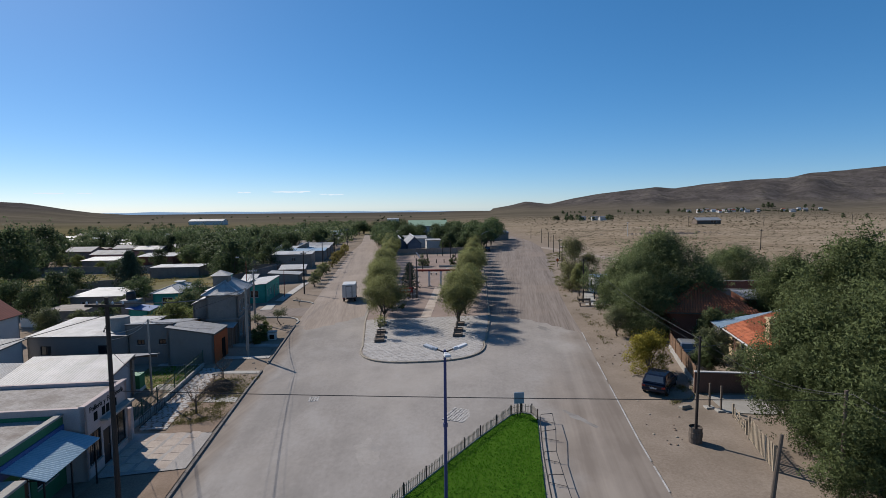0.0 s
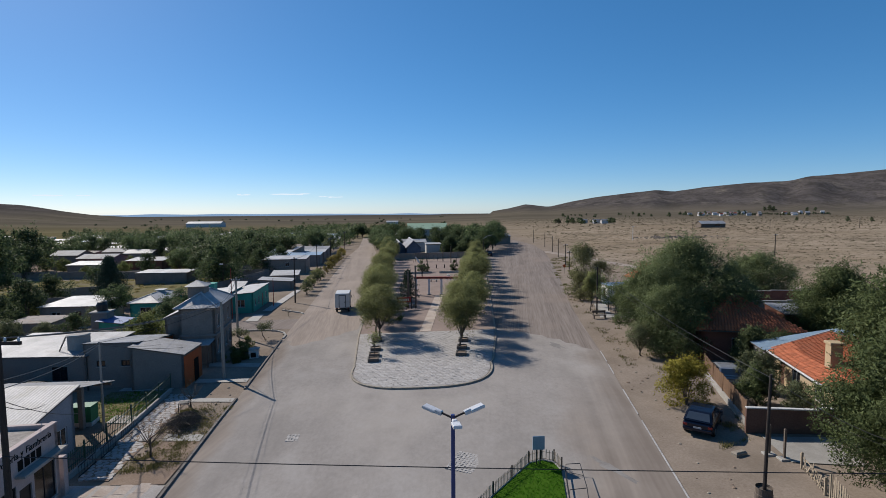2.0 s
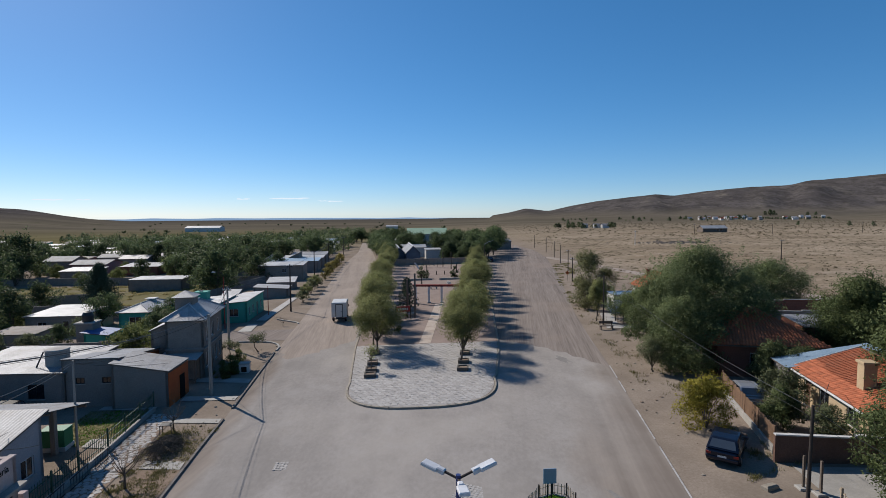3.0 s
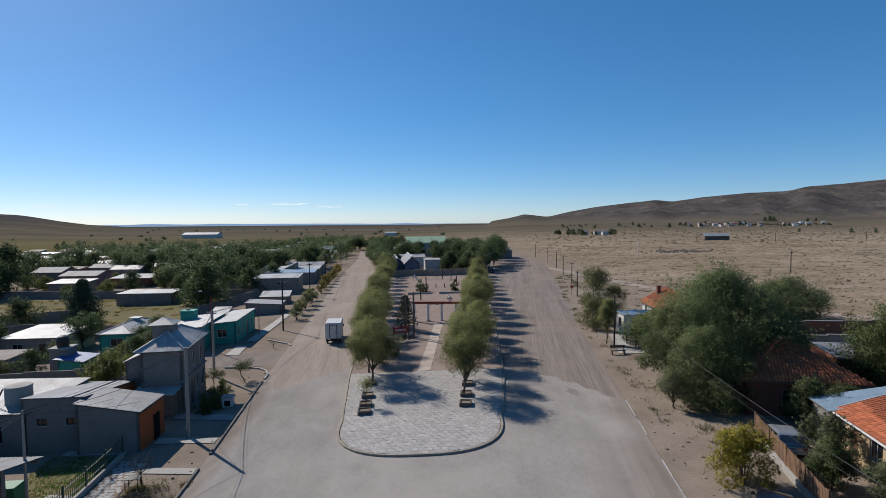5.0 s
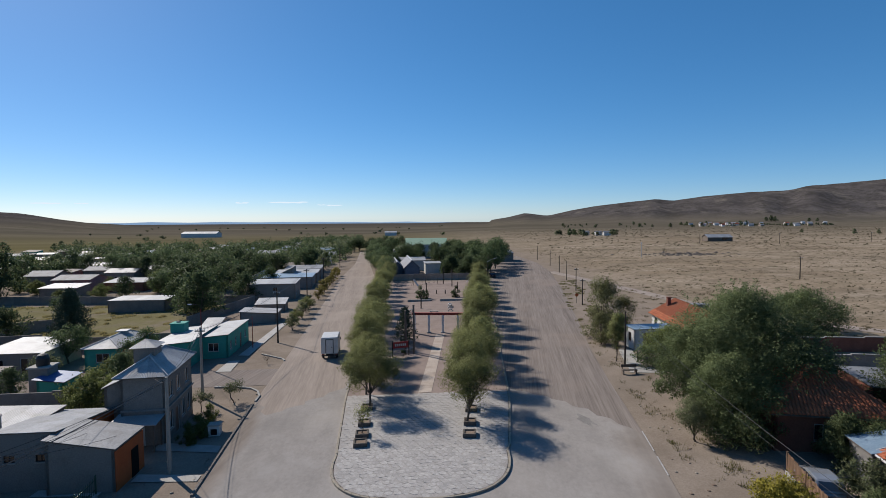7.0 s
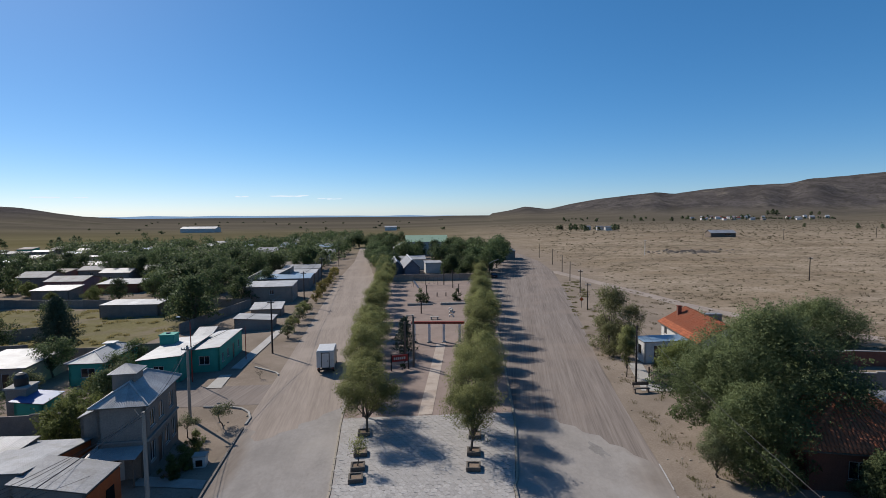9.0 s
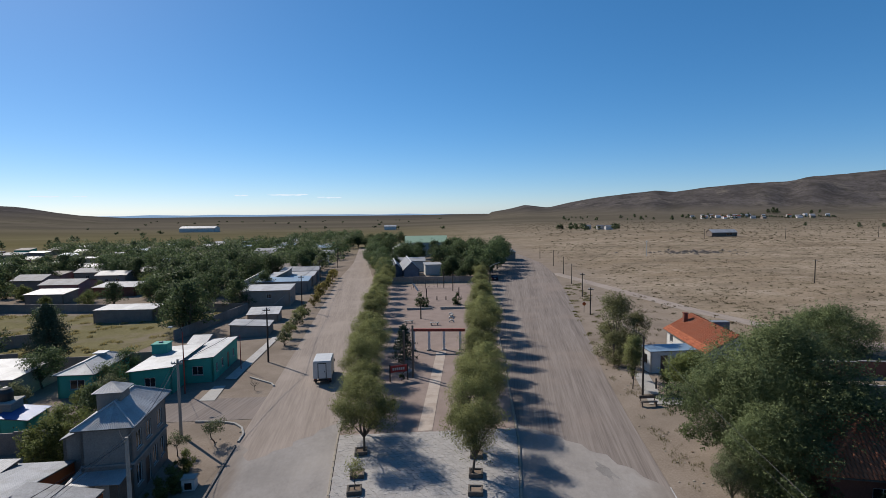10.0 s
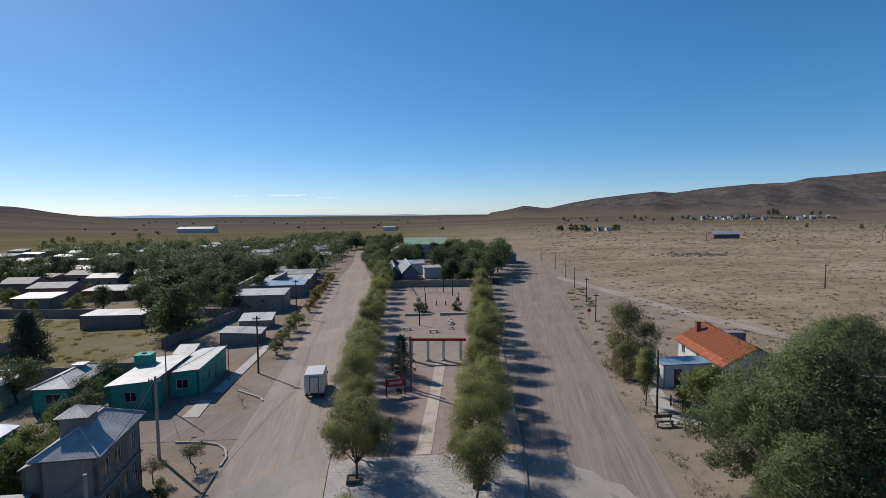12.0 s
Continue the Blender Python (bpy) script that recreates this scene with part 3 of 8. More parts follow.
strip("road", steps((74, 84, 0.4), (84, 100, 2), (100, 172, 6), (172, 340, 8)), ([74, 75, 76, 77.2, 78, 79, 80.4, 82, 92, 103, 118, 141, 195, 248, 420],
      [-16.2, -17.0, -16.8, -18.2, -18.5, -18.6, -18.75, -18.9, -20.0, -21.3, -23.2, -26.0, -32.5, -37.0, -60]),
      ([74, 74.8, 75.6, 76.4, 77.4, 78.4, 79.6, 81, 110, 173, 200, 250, 420], [-16.0, -14.9, -14.6, -13.2, -13.4, -11.9, -11.6, -10.2, -12.2, -16.8, -23.0, -31, -54]), 0.0345, "earth_road", "pale unpaved street with tyre tracks", "road", 6)
# patches and stains of the asphalt
for k, (px, py, rx, ry, turn, m) in enumerate(((11.8, 70.2, 0.5, 1.2, 0.2, "patch_dark"), (-3.95, 41.4, 0.8, 1.5, 0.2, "patch_pale"), (9.3, 45.0, 0.25, 1.5, 0.5, "patch_dark"))):
    b, r = Build(), np.random.default_rng(60 + k)
    ring = []
    for q in range(30):
        a = 2 * math.pi * q / 30
        w = 1 + 0.75 * noise.noise(Vector((math.cos(a) * 1.9, math.sin(a) * 1.9, k * 3.1))) + r.uniform(-0.1, 0.1)
        u, v = rx * w * math.cos(a), ry * w * math.sin(a)
        x, y = px + u * math.cos(turn) - v * math.sin(turn), py + u * math.sin(turn) + v * math.cos(turn)
        ring.append((x, y, ground_z(x, y) + 0.034))
    b.add([(px, py, ground_z(px, py) + 0.034)] + ring, [(0, q + 1, (q + 1) % 30 + 1) for q in range(30)])
    tagged(part("road_patch", b, m), "worn repair patch in the dusty asphalt" if m == "patch_pale" else "dark oily stain on the dusty asphalt", "road patch", kind="structure")
# side street to the west and the track over the plain
side = Build()
for k in range(20):
    x0, x1 = -18.5 - 4.2 * k, -18.5 - 4.2 * (k + 1)
    q = [(x0, 82.9 - 0.01 * k), (x0, 89.2), (x1, 89.2), (x1, 82.9)]
    side.add([(x, y, ground_z(x, y) + 0.026) for x, y in q], [(0, 1, 2, 3)])
tagged(part("road", side, "gravel"), "pale earth side street with scattered stones", "road", kind="structure")
track = Build()
tp = [(33.4, 188), (36.3, 173.6), (41.0, 149.8), (45.6, 126.4), (50.1, 112.7), (58, 99), (75, 82)]
for (xa, ya), (xb, yb) in zip(tp, tp[1:]):
    nx, ny = (v / math.hypot(xb - xa, yb - ya) * 1.5 for v in (yb - ya, xa - xb))
    for k in range(6):
        p = [(xa + (xb - xa) * s, ya + (yb - ya) * s) for s in (k / 6, (k + 1) / 6)]
        q = [(p[0][0] - nx, p[0][1] - ny), (p[1][0] - nx, p[1][1] - ny), (p[1][0] + nx, p[1][1] + ny), (p[0][0] + nx, p[0][1] + ny)]
        track.add([(x, y, ground_z(x, y) + 0.025) for x, y in q[::-1]], [(0, 1, 2, 3)])
tagged(part("road", track, "earth_road"), "pale dirt track crossing the dry plain", "road", kind="structure")

# painted edge line of the eastern carriageway, in worn lengths
for y0, y1 in ((36, 38.5), (39, 51), (52, 56.8), (60.5, 63.2), (64, 67.5)):
    n = max(2, int((y1 - y0) / 1.0))
    ln = Build()
    for k in range(n):
        ya, yb = y0 + (y1 - y0) * k / n, y0 + (y1 - y0) * (k + 1) / n
        xa, xb = (float(np.interp(v, *RIGHT_EDGE)) for v in (ya, yb))
        ln.add([(x, y, ground_z(x, y) + 0.037) for x, y in ((xa - 0.05, ya), (xa + 0.05, ya), (xb + 0.05, yb), (xb - 0.05, yb))], [(0, 1, 2, 3)])
    tagged(part("trim", ln, "line_white"), "worn white painted edge line on the road", "road marking", kind="structure")

# ---- the long island between the carriageways ----
def isle_outline(inset=0.0, far=173.0):
    """Left side from the far end to the rounded tip and back up the right side."""
    pts = []
    for y in steps((66, 100, 2), (100, far, 6))[::-1]:
        pts.append((float(np.interp(y, *ISLE_L)) + inset, y))
    n = 26
    for k in range(n + 1):
        a = math.pi + math.pi * k / n
        cx, cy = -1.6, 65.2
        e = 0.72
        ca, sa = math.cos(a), math.sin(a)
        px = cx + (6.3 - inset) * math.copysign(abs(ca) ** e, ca)
        py = cy + (6.6 - inset) * math.copysign(abs(sa) ** e, sa)
        pts.append((px, py))
    for y in steps((66, 100, 2), (100, far, 6)):
        pts.append((float(np.interp(y, *ISLE_R)) - inset, y))
    return pts


def inside(x, y, inset=0.0):
    if y > 65.2:
        return float(np.interp(y, *ISLE_L)) + inset < x < float(np.interp(y, *ISLE_R)) - inset and y < 172
    ux, uy = abs(x + 1.6) / (6.3 - inset), abs(y - 65.2) / (6.6 - inset)
    return ux ** (2 / 0.72) + uy ** (2 / 0.72) < 1


median = thing("median", 0, 0, 0, 0, "long raised traffic island with a paved rounded tip and bare earth", "traffic island", kind="structure")
bed = Build()
rows = steps((58.75, 66, 0.5), (66, 100, 2), (100, 172, 6))
vs = []
for y in rows:
    if y < 65.2:
        half = 6.17 * max(0.02, 1 - (abs(y - 65.2) / 6.5) ** (2 / 0.72)) ** 0.36
        a, b = -1.6 - half, -1.6 + half
    else:
        a, b = float(np.interp(y, *ISLE_L)) + 0.12, float(np.interp(y, *ISLE_R)) - 0.12
    vs += [(a + (b - a) * k / 8, y, ground_z(a + (b - a) * k / 8, y) + 0.13) for k in range(9)]
bed.add(vs, [(j * 9 + k, j * 9 + k + 1, (j + 1) * 9 + k + 1, (j + 1) * 9 + k) for j in range(len(rows) - 1) for k in range(8)])
part("bed", bed, "plaza", median)
tip = Build()
vs = []
trows = [y for y in rows if y <= 78]
for y in trows:
    if y < 65.2:
        half = 6.15 * max(0.02, 1 - (abs(y - 65.2) / 6.48) ** (2 / 0.72)) ** 0.36
        a, b = -1.6 - half, -1.6 + half
    else:
        a, b = float(np.interp(y, *ISLE_L)) + 0.13, float(np.interp(y, *ISLE_R)) - 0.13
    vs += [(a + (b - a) * k / 8, y, ground_z(a + (b - a) * k / 8, y) + 0.142) for k in range(9)]
tip.add(vs, [(j * 9 + k, j * 9 + k + 1, (j + 1) * 9 + k + 1, (j + 1) * 9 + k) for j in range(len(trows) - 1) for k in range(8)])
part("paving_bed", tip, "grout", median)
# kerb stones, each a piece
line = isle_outline()
acc = []
for (xa, ya), (xb, yb) in zip(line, line[1:]):
    d = math.hypot(xb - xa, yb - ya)
    n = max(1, round(d / 1.1))
    for k in range(n):
        s, e = k / n, (k + 1) / n
        acc.append((xa + (xb - xa) * s, ya + (yb - ya) * s, xa + (xb - xa) * e, ya + (yb - ya) * e))
kerb_mesh = Build().box(-0.5, 0.5, -0.09, 0.09, -0.1, 0.17, 0.02).mesh("kerb_stone")
kerb_mesh.materials.append(M["kerb"])


def kerb_run(pieces, parent, mesh, name="kerb_stone"):
    for xa, ya, xb, yb in pieces:
        cx, cy = (xa + xb) / 2, (ya + yb) / 2
        d = math.hypot(xb - xa, yb - ya)
        slope = math.atan2(ground_z(xb, yb) - ground_z(xa, ya), d)
        m = pose(cx, cy, ground_z(cx, cy), 0, -math.degrees(slope), math.degrees(math.atan2(yb - ya, xb - xa))) @ Matrix.Diagonal((d - 0.012, 1, 1, 1))
        part(name, mesh, "kerb", parent, at=m)


# ---- trees ----
def leaf_mesh(name, centres, size, material, r, flat=0.0, out=None):
    """One small pointed blade a leaf; each leans towards the outside of its clump."""
    n = len(centres)
    a = r.normal(size=(n, 3))
    a /= np.linalg.norm(a, axis=1, keepdims=True)
    b = np.cross(a, r.normal(size=(n, 3)))
    b /= np.linalg.norm(b, axis=1, keepdims=True) + 1e-9
    if flat:
        a[:, 2] *= 1 - flat
        b[:, 2] *= 1 - flat
    if out is not None:
        b = np.where((np.cross(b, a) * out).sum(1)[:, None] < 0, -b, b)
    s = (size * r.uniform(0.6, 1.3, n))[:, None]
    leaf = np.stack([centres - a * s * 0.9 - b * s * 0.42, centres - a * s * 0.9 + b * s * 0.42, centres + a * s], 1).reshape(-1, 3)
    me = bpy.data.meshes.new(name)
    me.vertices.add(3 * n)
    me.vertices.foreach_set("co", leaf.astype(np.float32).ravel())
    me.loops.add(3 * n)
    me.loops.foreach_set("vertex_index", np.arange(3 * n, dtype=np.int32))
    me.polygons.add(n)
    me.polygons.foreach_set("loop_start", np.arange(0, 3 * n, 3, dtype=np.int32))
    if out is not None:
        me.polygons.foreach_set("use_smooth", np.ones(n, dtype=bool))
    me.update(calc_edges=True)
    if out is not None:
        lean = out / (np.linalg.norm(out, axis=1, keepdims=True) + 1e-9) + r.normal(size=(n, 3)) * 0.4
        lean /= np.linalg.norm(lean, axis=1, keepdims=True)
        me.normals_split_custom_set_from_vertices(np.repeat(lean, 3, axis=0).tolist())
    me.materials.append(M[material])
    return me


def grow(seed, height, width, trunk=0.25, leaves=6000, size=0.13, material="leaf_olive", limbs=7, clump=0.45, thick=0.11, low=0.0, airy=0.0, upright=0.5):
    """Trunk and crown meshes of a broadleaved tree: limbs fork twice, leaves gather in clumps at the twigs."""
    r = np.random.default_rng(seed)
    wood = Build()
    th = height * trunk
    top = Vector((r.normal() * 0.12, r.normal() * 0.12, th))
    wood.tube([(0, 0, -0.1), (0, 0, 0.15), top * 0.5 + Vector((r.normal() * 0.05, r.normal() * 0.05, 0)), top], [thick * 1.5, thick * 1.15, thick, thick * 0.9], 8)
    zc, half = th + (height - th) * 0.52, (height - th) * 0.46
    cs = []
    for k in range(limbs * 3):
        d = Vector((r.normal(), r.normal(), r.normal() + upright * 0.4)).normalized()
        q = r.uniform(0.45, 0.92)
        cs.append(Vector((d.x * width / 2 * q, d.y * width / 2 * q, max(th * 0.8 + low, zc + d.z * half * q))))
    for k in range(limbs):
        group = cs[k::limbs]
        end = group[0]
        mid = top.lerp(end, 0.45) + Vector((r.normal() * 0.1, r.normal() * 0.1, 0.06 * height))
        wood.tube([top, mid, end], [thick * 0.62, thick * 0.36, thick * 0.1], 5, False)
        for g in group[1:]:
            base = mid.lerp(end, r.uniform(0.0, 0.5))
            wood.tube([base, base.lerp(g, 0.5) + Vector((0, 0, 0.05 * height)), g], [thick * 0.28, thick * 0.17, thick * 0.06], 4, False)
        for _ in range(5):
            g = group[int(r.integers(len(group)))]
            way = Vector((r.normal(), r.normal(), r.uniform(-0.2, 1.0))).normalized() * clump * r.uniform(0.8, 1.6)
            wood.tube([g.lerp(mid, 0.3), g + way], [thick * 0.12, thick * 0.03], 4, False)
    cs = np.array(cs)
    weight = r.uniform(0.25, 1.0, len(cs)) ** (1 + airy)
    k = r.choice(len(cs), leaves, p=weight / weight.sum())
    d = r.normal(size=(leaves, 3))
    d /= np.linalg.norm(d, axis=1, keepdims=True)
    rad = (clump * r.uniform(1.2, 2.3, len(cs)))[k] * r.uniform(0.25, 1.12, leaves) ** 0.7
    pts = cs[k] + d * rad[:, None] * np.array([1, 1, 0.85])
    mid = pts - np.array([0, 0, zc - 0.2 * half])
    out = d * 0.7 + mid / (np.linalg.norm(mid, axis=1, keepdims=True) + 1e-9) * 0.6
    return wood.mesh("trunk", True), leaf_mesh("crown", pts, size, material, r, out=out)


def bushy(seed, height, width, leaves, size, material, lumps=26, low=0.2):
    """A dense crown to the ground: many overlapping clumps inside an uneven outline, and a few stems."""
    r = np.random.default_rng(seed)
    wood = Build()
    cs = []
    for _ in range(lumps):
        a, q = r.uniform(0, 2 * math.pi), math.sqrt(r.uniform(0, 1))
        z = r.uniform(low, 0.95)
        shrink = math.sqrt(max(0.05, 1 - (2 * abs(z - 0.42)) ** 2.2)) * (1 + 0.45 * noise.noise(Vector((math.cos(a) * 1.3, math.sin(a) * 1.3, z * 2.2 + seed))))
        cs.append((math.cos(a) * q * width / 2 * shrink * 0.85, math.sin(a) * q * width / 2 * shrink * 0.85, z * height * 0.95))
    cs = np.array(cs)
    for c in cs[:9]:
        wood.tube([(0, 0, -0.1), (c[0] * 0.3, c[1] * 0.3, c[2] * 0.5), tuple(c)], [0.03 * height * 0.5, 0.014 * height * 0.5, 0.005 * height * 0.5], 5, False)
    rad = r.uniform(0.075, 0.19, lumps) * (width + height) / 2
    pick = r.choice(lumps, leaves, p=rad ** 2 / (rad ** 2).sum())
    d = r.normal(size=(leaves, 3))
    d /= np.linalg.norm(d, axis=1, keepdims=True)
    off = d * (rad[pick] * r.uniform(0.55, 1.12, leaves))[:, None] * np.array([1, 1, 0.8])
    p = cs[pick] + off
    # young shoots stand out of the outline
    ns, nl = lumps * 4, leaves // 7
    base = r.integers(lumps, size=ns)
    way = r.normal(size=(ns, 3)) + np.array([0, 0, 0.7])
    way /= np.linalg.norm(way, axis=1, keepdims=True)
    on = r.integers(ns, size=nl)
    far = r.uniform(0.85, 1.0 + r.uniform(0.25, 0.9, ns)[on])
    p[:nl] = cs[base[on]] + way[on] * (rad[base[on]] * far)[:, None] + r.normal(size=(nl, 3)) * 0.035 * width ** 0.5
    d[:nl] = way[on]
    p[:, 2] = np.maximum(p[:, 2], 0.04 * height)
    mid = p - np.array([0, 0, 0.3 * height])
    out = d * 1.0 + mid / (np.linalg.norm(mid, axis=1, keepdims=True) + 1e-9) * 0.22
    return wood.mesh("trunk", True), leaf_mesh("crown", p, size, material, r, out=out)


def conical(seed, height, width, leaves, size, material="leaf_conifer"):
    r = np.random.default_rng(seed)
    wood = Build().tube([(0, 0, -0.1), (0, 0, height * 0.5), (0, 0, height * 0.97)], [0.022 * height, 0.015 * height, 0.004 * height], 7)
    cs = []
    tiers = 11
    for k in range(tiers):
        z = height * (0.08 + 0.88 * k / tiers)
        rr = width / 2 * (1 - k / tiers) ** 0.8 * r.uniform(0.8, 1.1)
        for j in range(7):
            a = 2 * math.pi * (j + r.uniform(-0.3, 0.3)) / 7 + k
            q = rr * r.uniform(0.7, 1.1)
            end = (q * math.cos(a), q * math.sin(a), z + q * 0.25)
            wood.tube([(0, 0, z), end], [0.006 * height, 0.002 * height], 4, False)
            cs += [(end[0] * s, end[1] * s, z + q * 0.25 * s) for s in (0.3, 0.5, 0.7, 0.85, 1.0)]
    cs = np.array(cs)
    p = cs[r.choice(len(cs), leaves)] + r.normal(size=(leaves, 3)) * width * 0.035
    return wood.mesh("trunk", True), leaf_mesh("crown", p, size, material, r)


def tree(name, kind, x, y, scale=1.0, rz=0.0, label="", category="tree", group="", lift=0.0, tall=1.0):
    t = thing(name, x, y, ground_z(x, y) + lift, rz, label, category, group)
    s = Matrix.Diagonal((scale, scale, scale * tall, 1))
    part("trunk", kind[0], "bark", t, at=s)
    part("crown", kind[1], "leaf_green", t, at=s)
    return t


# ---- houses ----
def wall_panel(b, p0, way, length, height, thick, openings=(), z0=0.0, top=None):
    """A wall from p0 along way (unit, x y), thick towards its left, with openings (u, v, w, h) through it. top: height at the far end."""
    top = height if top is None else top
    us = sorted({0.0, length, *(o[0] for o in openings), *(o[0] + o[2] for o in openings)})
    vs = sorted({z0, 1e9, *(o[1] for o in openings), *(o[1] + o[3] for o in openings)})
    nx, ny = -way[1], way[0]
    at, nu, nv = {}, len(us), len(vs)
    pts = []
    for lat in (0, 1):
        for a, u in enumerate(us):
            for c, v in enumerate(vs):
                z = min(v, height + (top - height) * u / length)
                at[lat, a, c] = len(pts)
                pts.append((p0[0] + way[0] * u + nx * lat * thick, p0[1] + way[1] * u + ny * lat * thick, z))

    def solid(a, c):
        if not (0 <= a < nu - 1 and 0 <= c < nv - 1):
            return False
        cu, cv = (us[a] + us[a + 1]) / 2, (vs[c] + min(vs[c + 1], height)) / 2
        return not any(o[0] < cu < o[0] + o[2] and o[1] < cv < o[1] + o[3] for o in openings)

    fs = []
    for a in range(nu - 1):
        for c in range(nv - 1):
            if not solid(a, c):
                continue
            f = [at[0, a, c], at[0, a + 1, c], at[0, a + 1, c + 1], at[0, a, c + 1]]
            g = [at[1, a, c], at[1, a + 1, c], at[1, a + 1, c + 1], at[1, a, c + 1]]
            fs += [tuple(f), tuple(reversed(g))]
            for (da, dc), (i, j) in (((0, -1), (0, 1)), ((1, 0), (1, 2)), ((0, 1), (2, 3)), ((-1, 0), (3, 0))):
                if not solid(a + da, c + dc):
                    fs.append((f[i], g[i], g[j], f[j]))
    used = sorted({k for f in fs for k in f})
    ren = {k: n for n, k in enumerate(used)}
    return b.add([pts[k] for k in used], [tuple(ren[k] for k in f) for f in fs])


def framed(parent, p0, way, u, v, w, h, casing="frame_white", kind="window", bars=1, inset=0.06):
    """A window or door in an opening: casing, pane or leaf, sill."""
    nx, ny = -way[1], way[0]
    m = Matrix(((way[0], nx, 0, p0[0] + way[0] * u + nx * inset), (way[1], ny, 0, p0[1] + way[1] * u + ny * inset), (0, 0, 1, v), (0, 0, 0, 1)))
    f = Build()
    t = 0.06
    f.box(0, t, 0, 0.06, 0, h).box(w - t, w, 0, 0.06, 0, h).box(t, w - t, 0, 0.06, h - t, h)
    if kind == "window":
        f.box(t, w - t, 0, 0.06, 0, t)
        for k in range(bars):
            c = w * (k + 1) / (bars + 1)
            f.box(c - 0.025, c + 0.025, 0.005, 0.055, t, h - t)
    ob = part(kind, f, casing, parent, at=m)
    if kind == "window":
        part("pane", Build().box(t, w - t, 0.025, 0.035, t, h - t), "glass", ob)
        part("sill", Build().box(-0.05, w + 0.05, -0.12, 0.02, -0.07, -0.01), "concrete", ob)
    else:
        part("leaf", Build().box(t, w - t, 0.02, 0.06, 0.0, h - t).box(t + 0.1, w - t - 0.1, 0.012, 0.02, 0.15, h * 0.45).box(t + 0.1, w - t - 0.1, 0.012, 0.02, h * 0.55, h - 0.25), "frame_brown" if casing == "frame_white" else casing, ob)
        part("door_handle", Build().box(w - t - 0.14, w - t - 0.06, -0.03, 0.02, 0.98, 1.02), "chrome", ob)
    return ob


def sheets(parent, eave_a, eave_b, ridge_b, ridge_a, material, n=4, ribs=6, deep=0.014, name="roof_sheet"):
    """Corrugated sheets from an eave up to a ridge, each a piece that laps the next."""
    ea, eb, rb, ra = (Vector(p) for p in (eave_a, eave_b, ridge_b, ridge_a))
    normal = (eb - ea).cross(ra - ea)
    if normal.length < 1e-6:
        normal = (eb - ea).cross(rb - ea)
    normal.normalize()
    if normal.z < 0:
        normal = -normal
    for k in range(n):
        b = Build()
        vs = []
        cols = ribs * 2 + 1
        for c in range(cols):
            s = (k + c / (cols - 1)) / n
            lift = normal * ((deep if c % 2 else 0.0) + (0.006 if k % 2 else 0.0))
            lo, hi = ea.lerp(eb, s) + lift, ra.lerp(rb, s) + lift
            vs += [lo, hi, lo - normal * 0.03, hi - normal * 0.03]
        fs = []
        for c in range(cols - 1):
            i, j = 4 * c, 4 * (c + 1)
            fs += [(i, j, j + 1, i + 1), (i + 3, j + 3, j + 2, i + 2), (i + 2, j + 2, j, i), (i + 1, j + 1, j + 3, i + 3)]
        b.add(vs, fs)
        part(name, b, material, parent)


TILE = None


def tiles(parent, eave_a, eave_b, ridge_b, ridge_a, material, n=0):
    """Barrel tiles in lapped courses: single pieces up to 150 on a slope, the rest joined."""
    global TILE
    if TILE is None:
        vs, cols = [], 5
        for yy, up in ((0.0, 0.03), (0.42, 0.0)):
            for c in range(cols):
                a = math.pi * c / (cols - 1)
                vs.append((-0.115 * math.cos(a), yy, up + 0.075 * math.sin(a)))
        vs += [(x, y, z - 0.02) for x, y, z in vs[:cols]]
        fs = [(c + 1, c, cols + c, cols + c + 1) for c in range(cols - 1)] + [(c, c + 1, 2 * cols + c + 1, 2 * cols + c) for c in range(cols - 1)]
        TILE = (vs, fs)
    ea, eb, rb, ra = (Vector(p) for p in (eave_a, eave_b, ridge_b, ridge_a))
    if (eb - ea).cross((ra + rb) / 2 - ea).z < 0:
        ea, eb, ra, rb = eb, ea, rb, ra
    across = (eb - ea).normalized()
    up = ((ra + rb) / 2 - (ea + eb) / 2)
    up = (up - across * up.dot(across))
    rise_len = up.length
    up.normalize()
    normal = across.cross(up)
    shared = mesh_of("tile", *TILE, True)
    shared.materials.append(M[material])
    joined, singles = Build(), 0
    for j in range(int(rise_len / 0.36)):
        v = j * 0.36
        s = v / rise_len
        u0 = (ra - ea).dot(across) * s
        u1 = (eb - ea).length + ((rb - eb).dot(across)) * s
        m = int((u1 - u0) / 0.25)
        for k in range(m):
            o = ea + across * (u0 + (k + 0.5) * (u1 - u0) / m) + up * v + normal * (0.0 + rng.uniform(-0.008, 0.012))
            mat = Matrix(((across.x, up.x, normal.x, o.x), (across.y, up.y, normal.y, o.y), (across.z, up.z, normal.z, o.z), (0, 0, 0, 1)))
            if singles < n:
                singles += 1
                part("tile", shared, material, parent, at=mat)
            else:
                joined.add([mat @ Vector(p) for p in TILE[0]], TILE[1])
    if joined.v:
        tagged(part("tiles", joined, material, parent), kind="stuff")


def deck(parent, *quads):
    """The boarding under the sheets of a roof."""
    b = Build()
    for q in quads:
        up = [(x, y, z - 0.045) for x, y, z in q]
        low = [(x, y, z - 0.085) for x, y, z in q]
        n = len(q)
        b.add(up + low, [tuple(range(n)), tuple(range(2 * n - 1, n - 1, -1))] + [(k, k + n, (k + 1) % n + n, (k + 1) % n) for k in range(n)])
    return part("roof", b, "wood", parent)


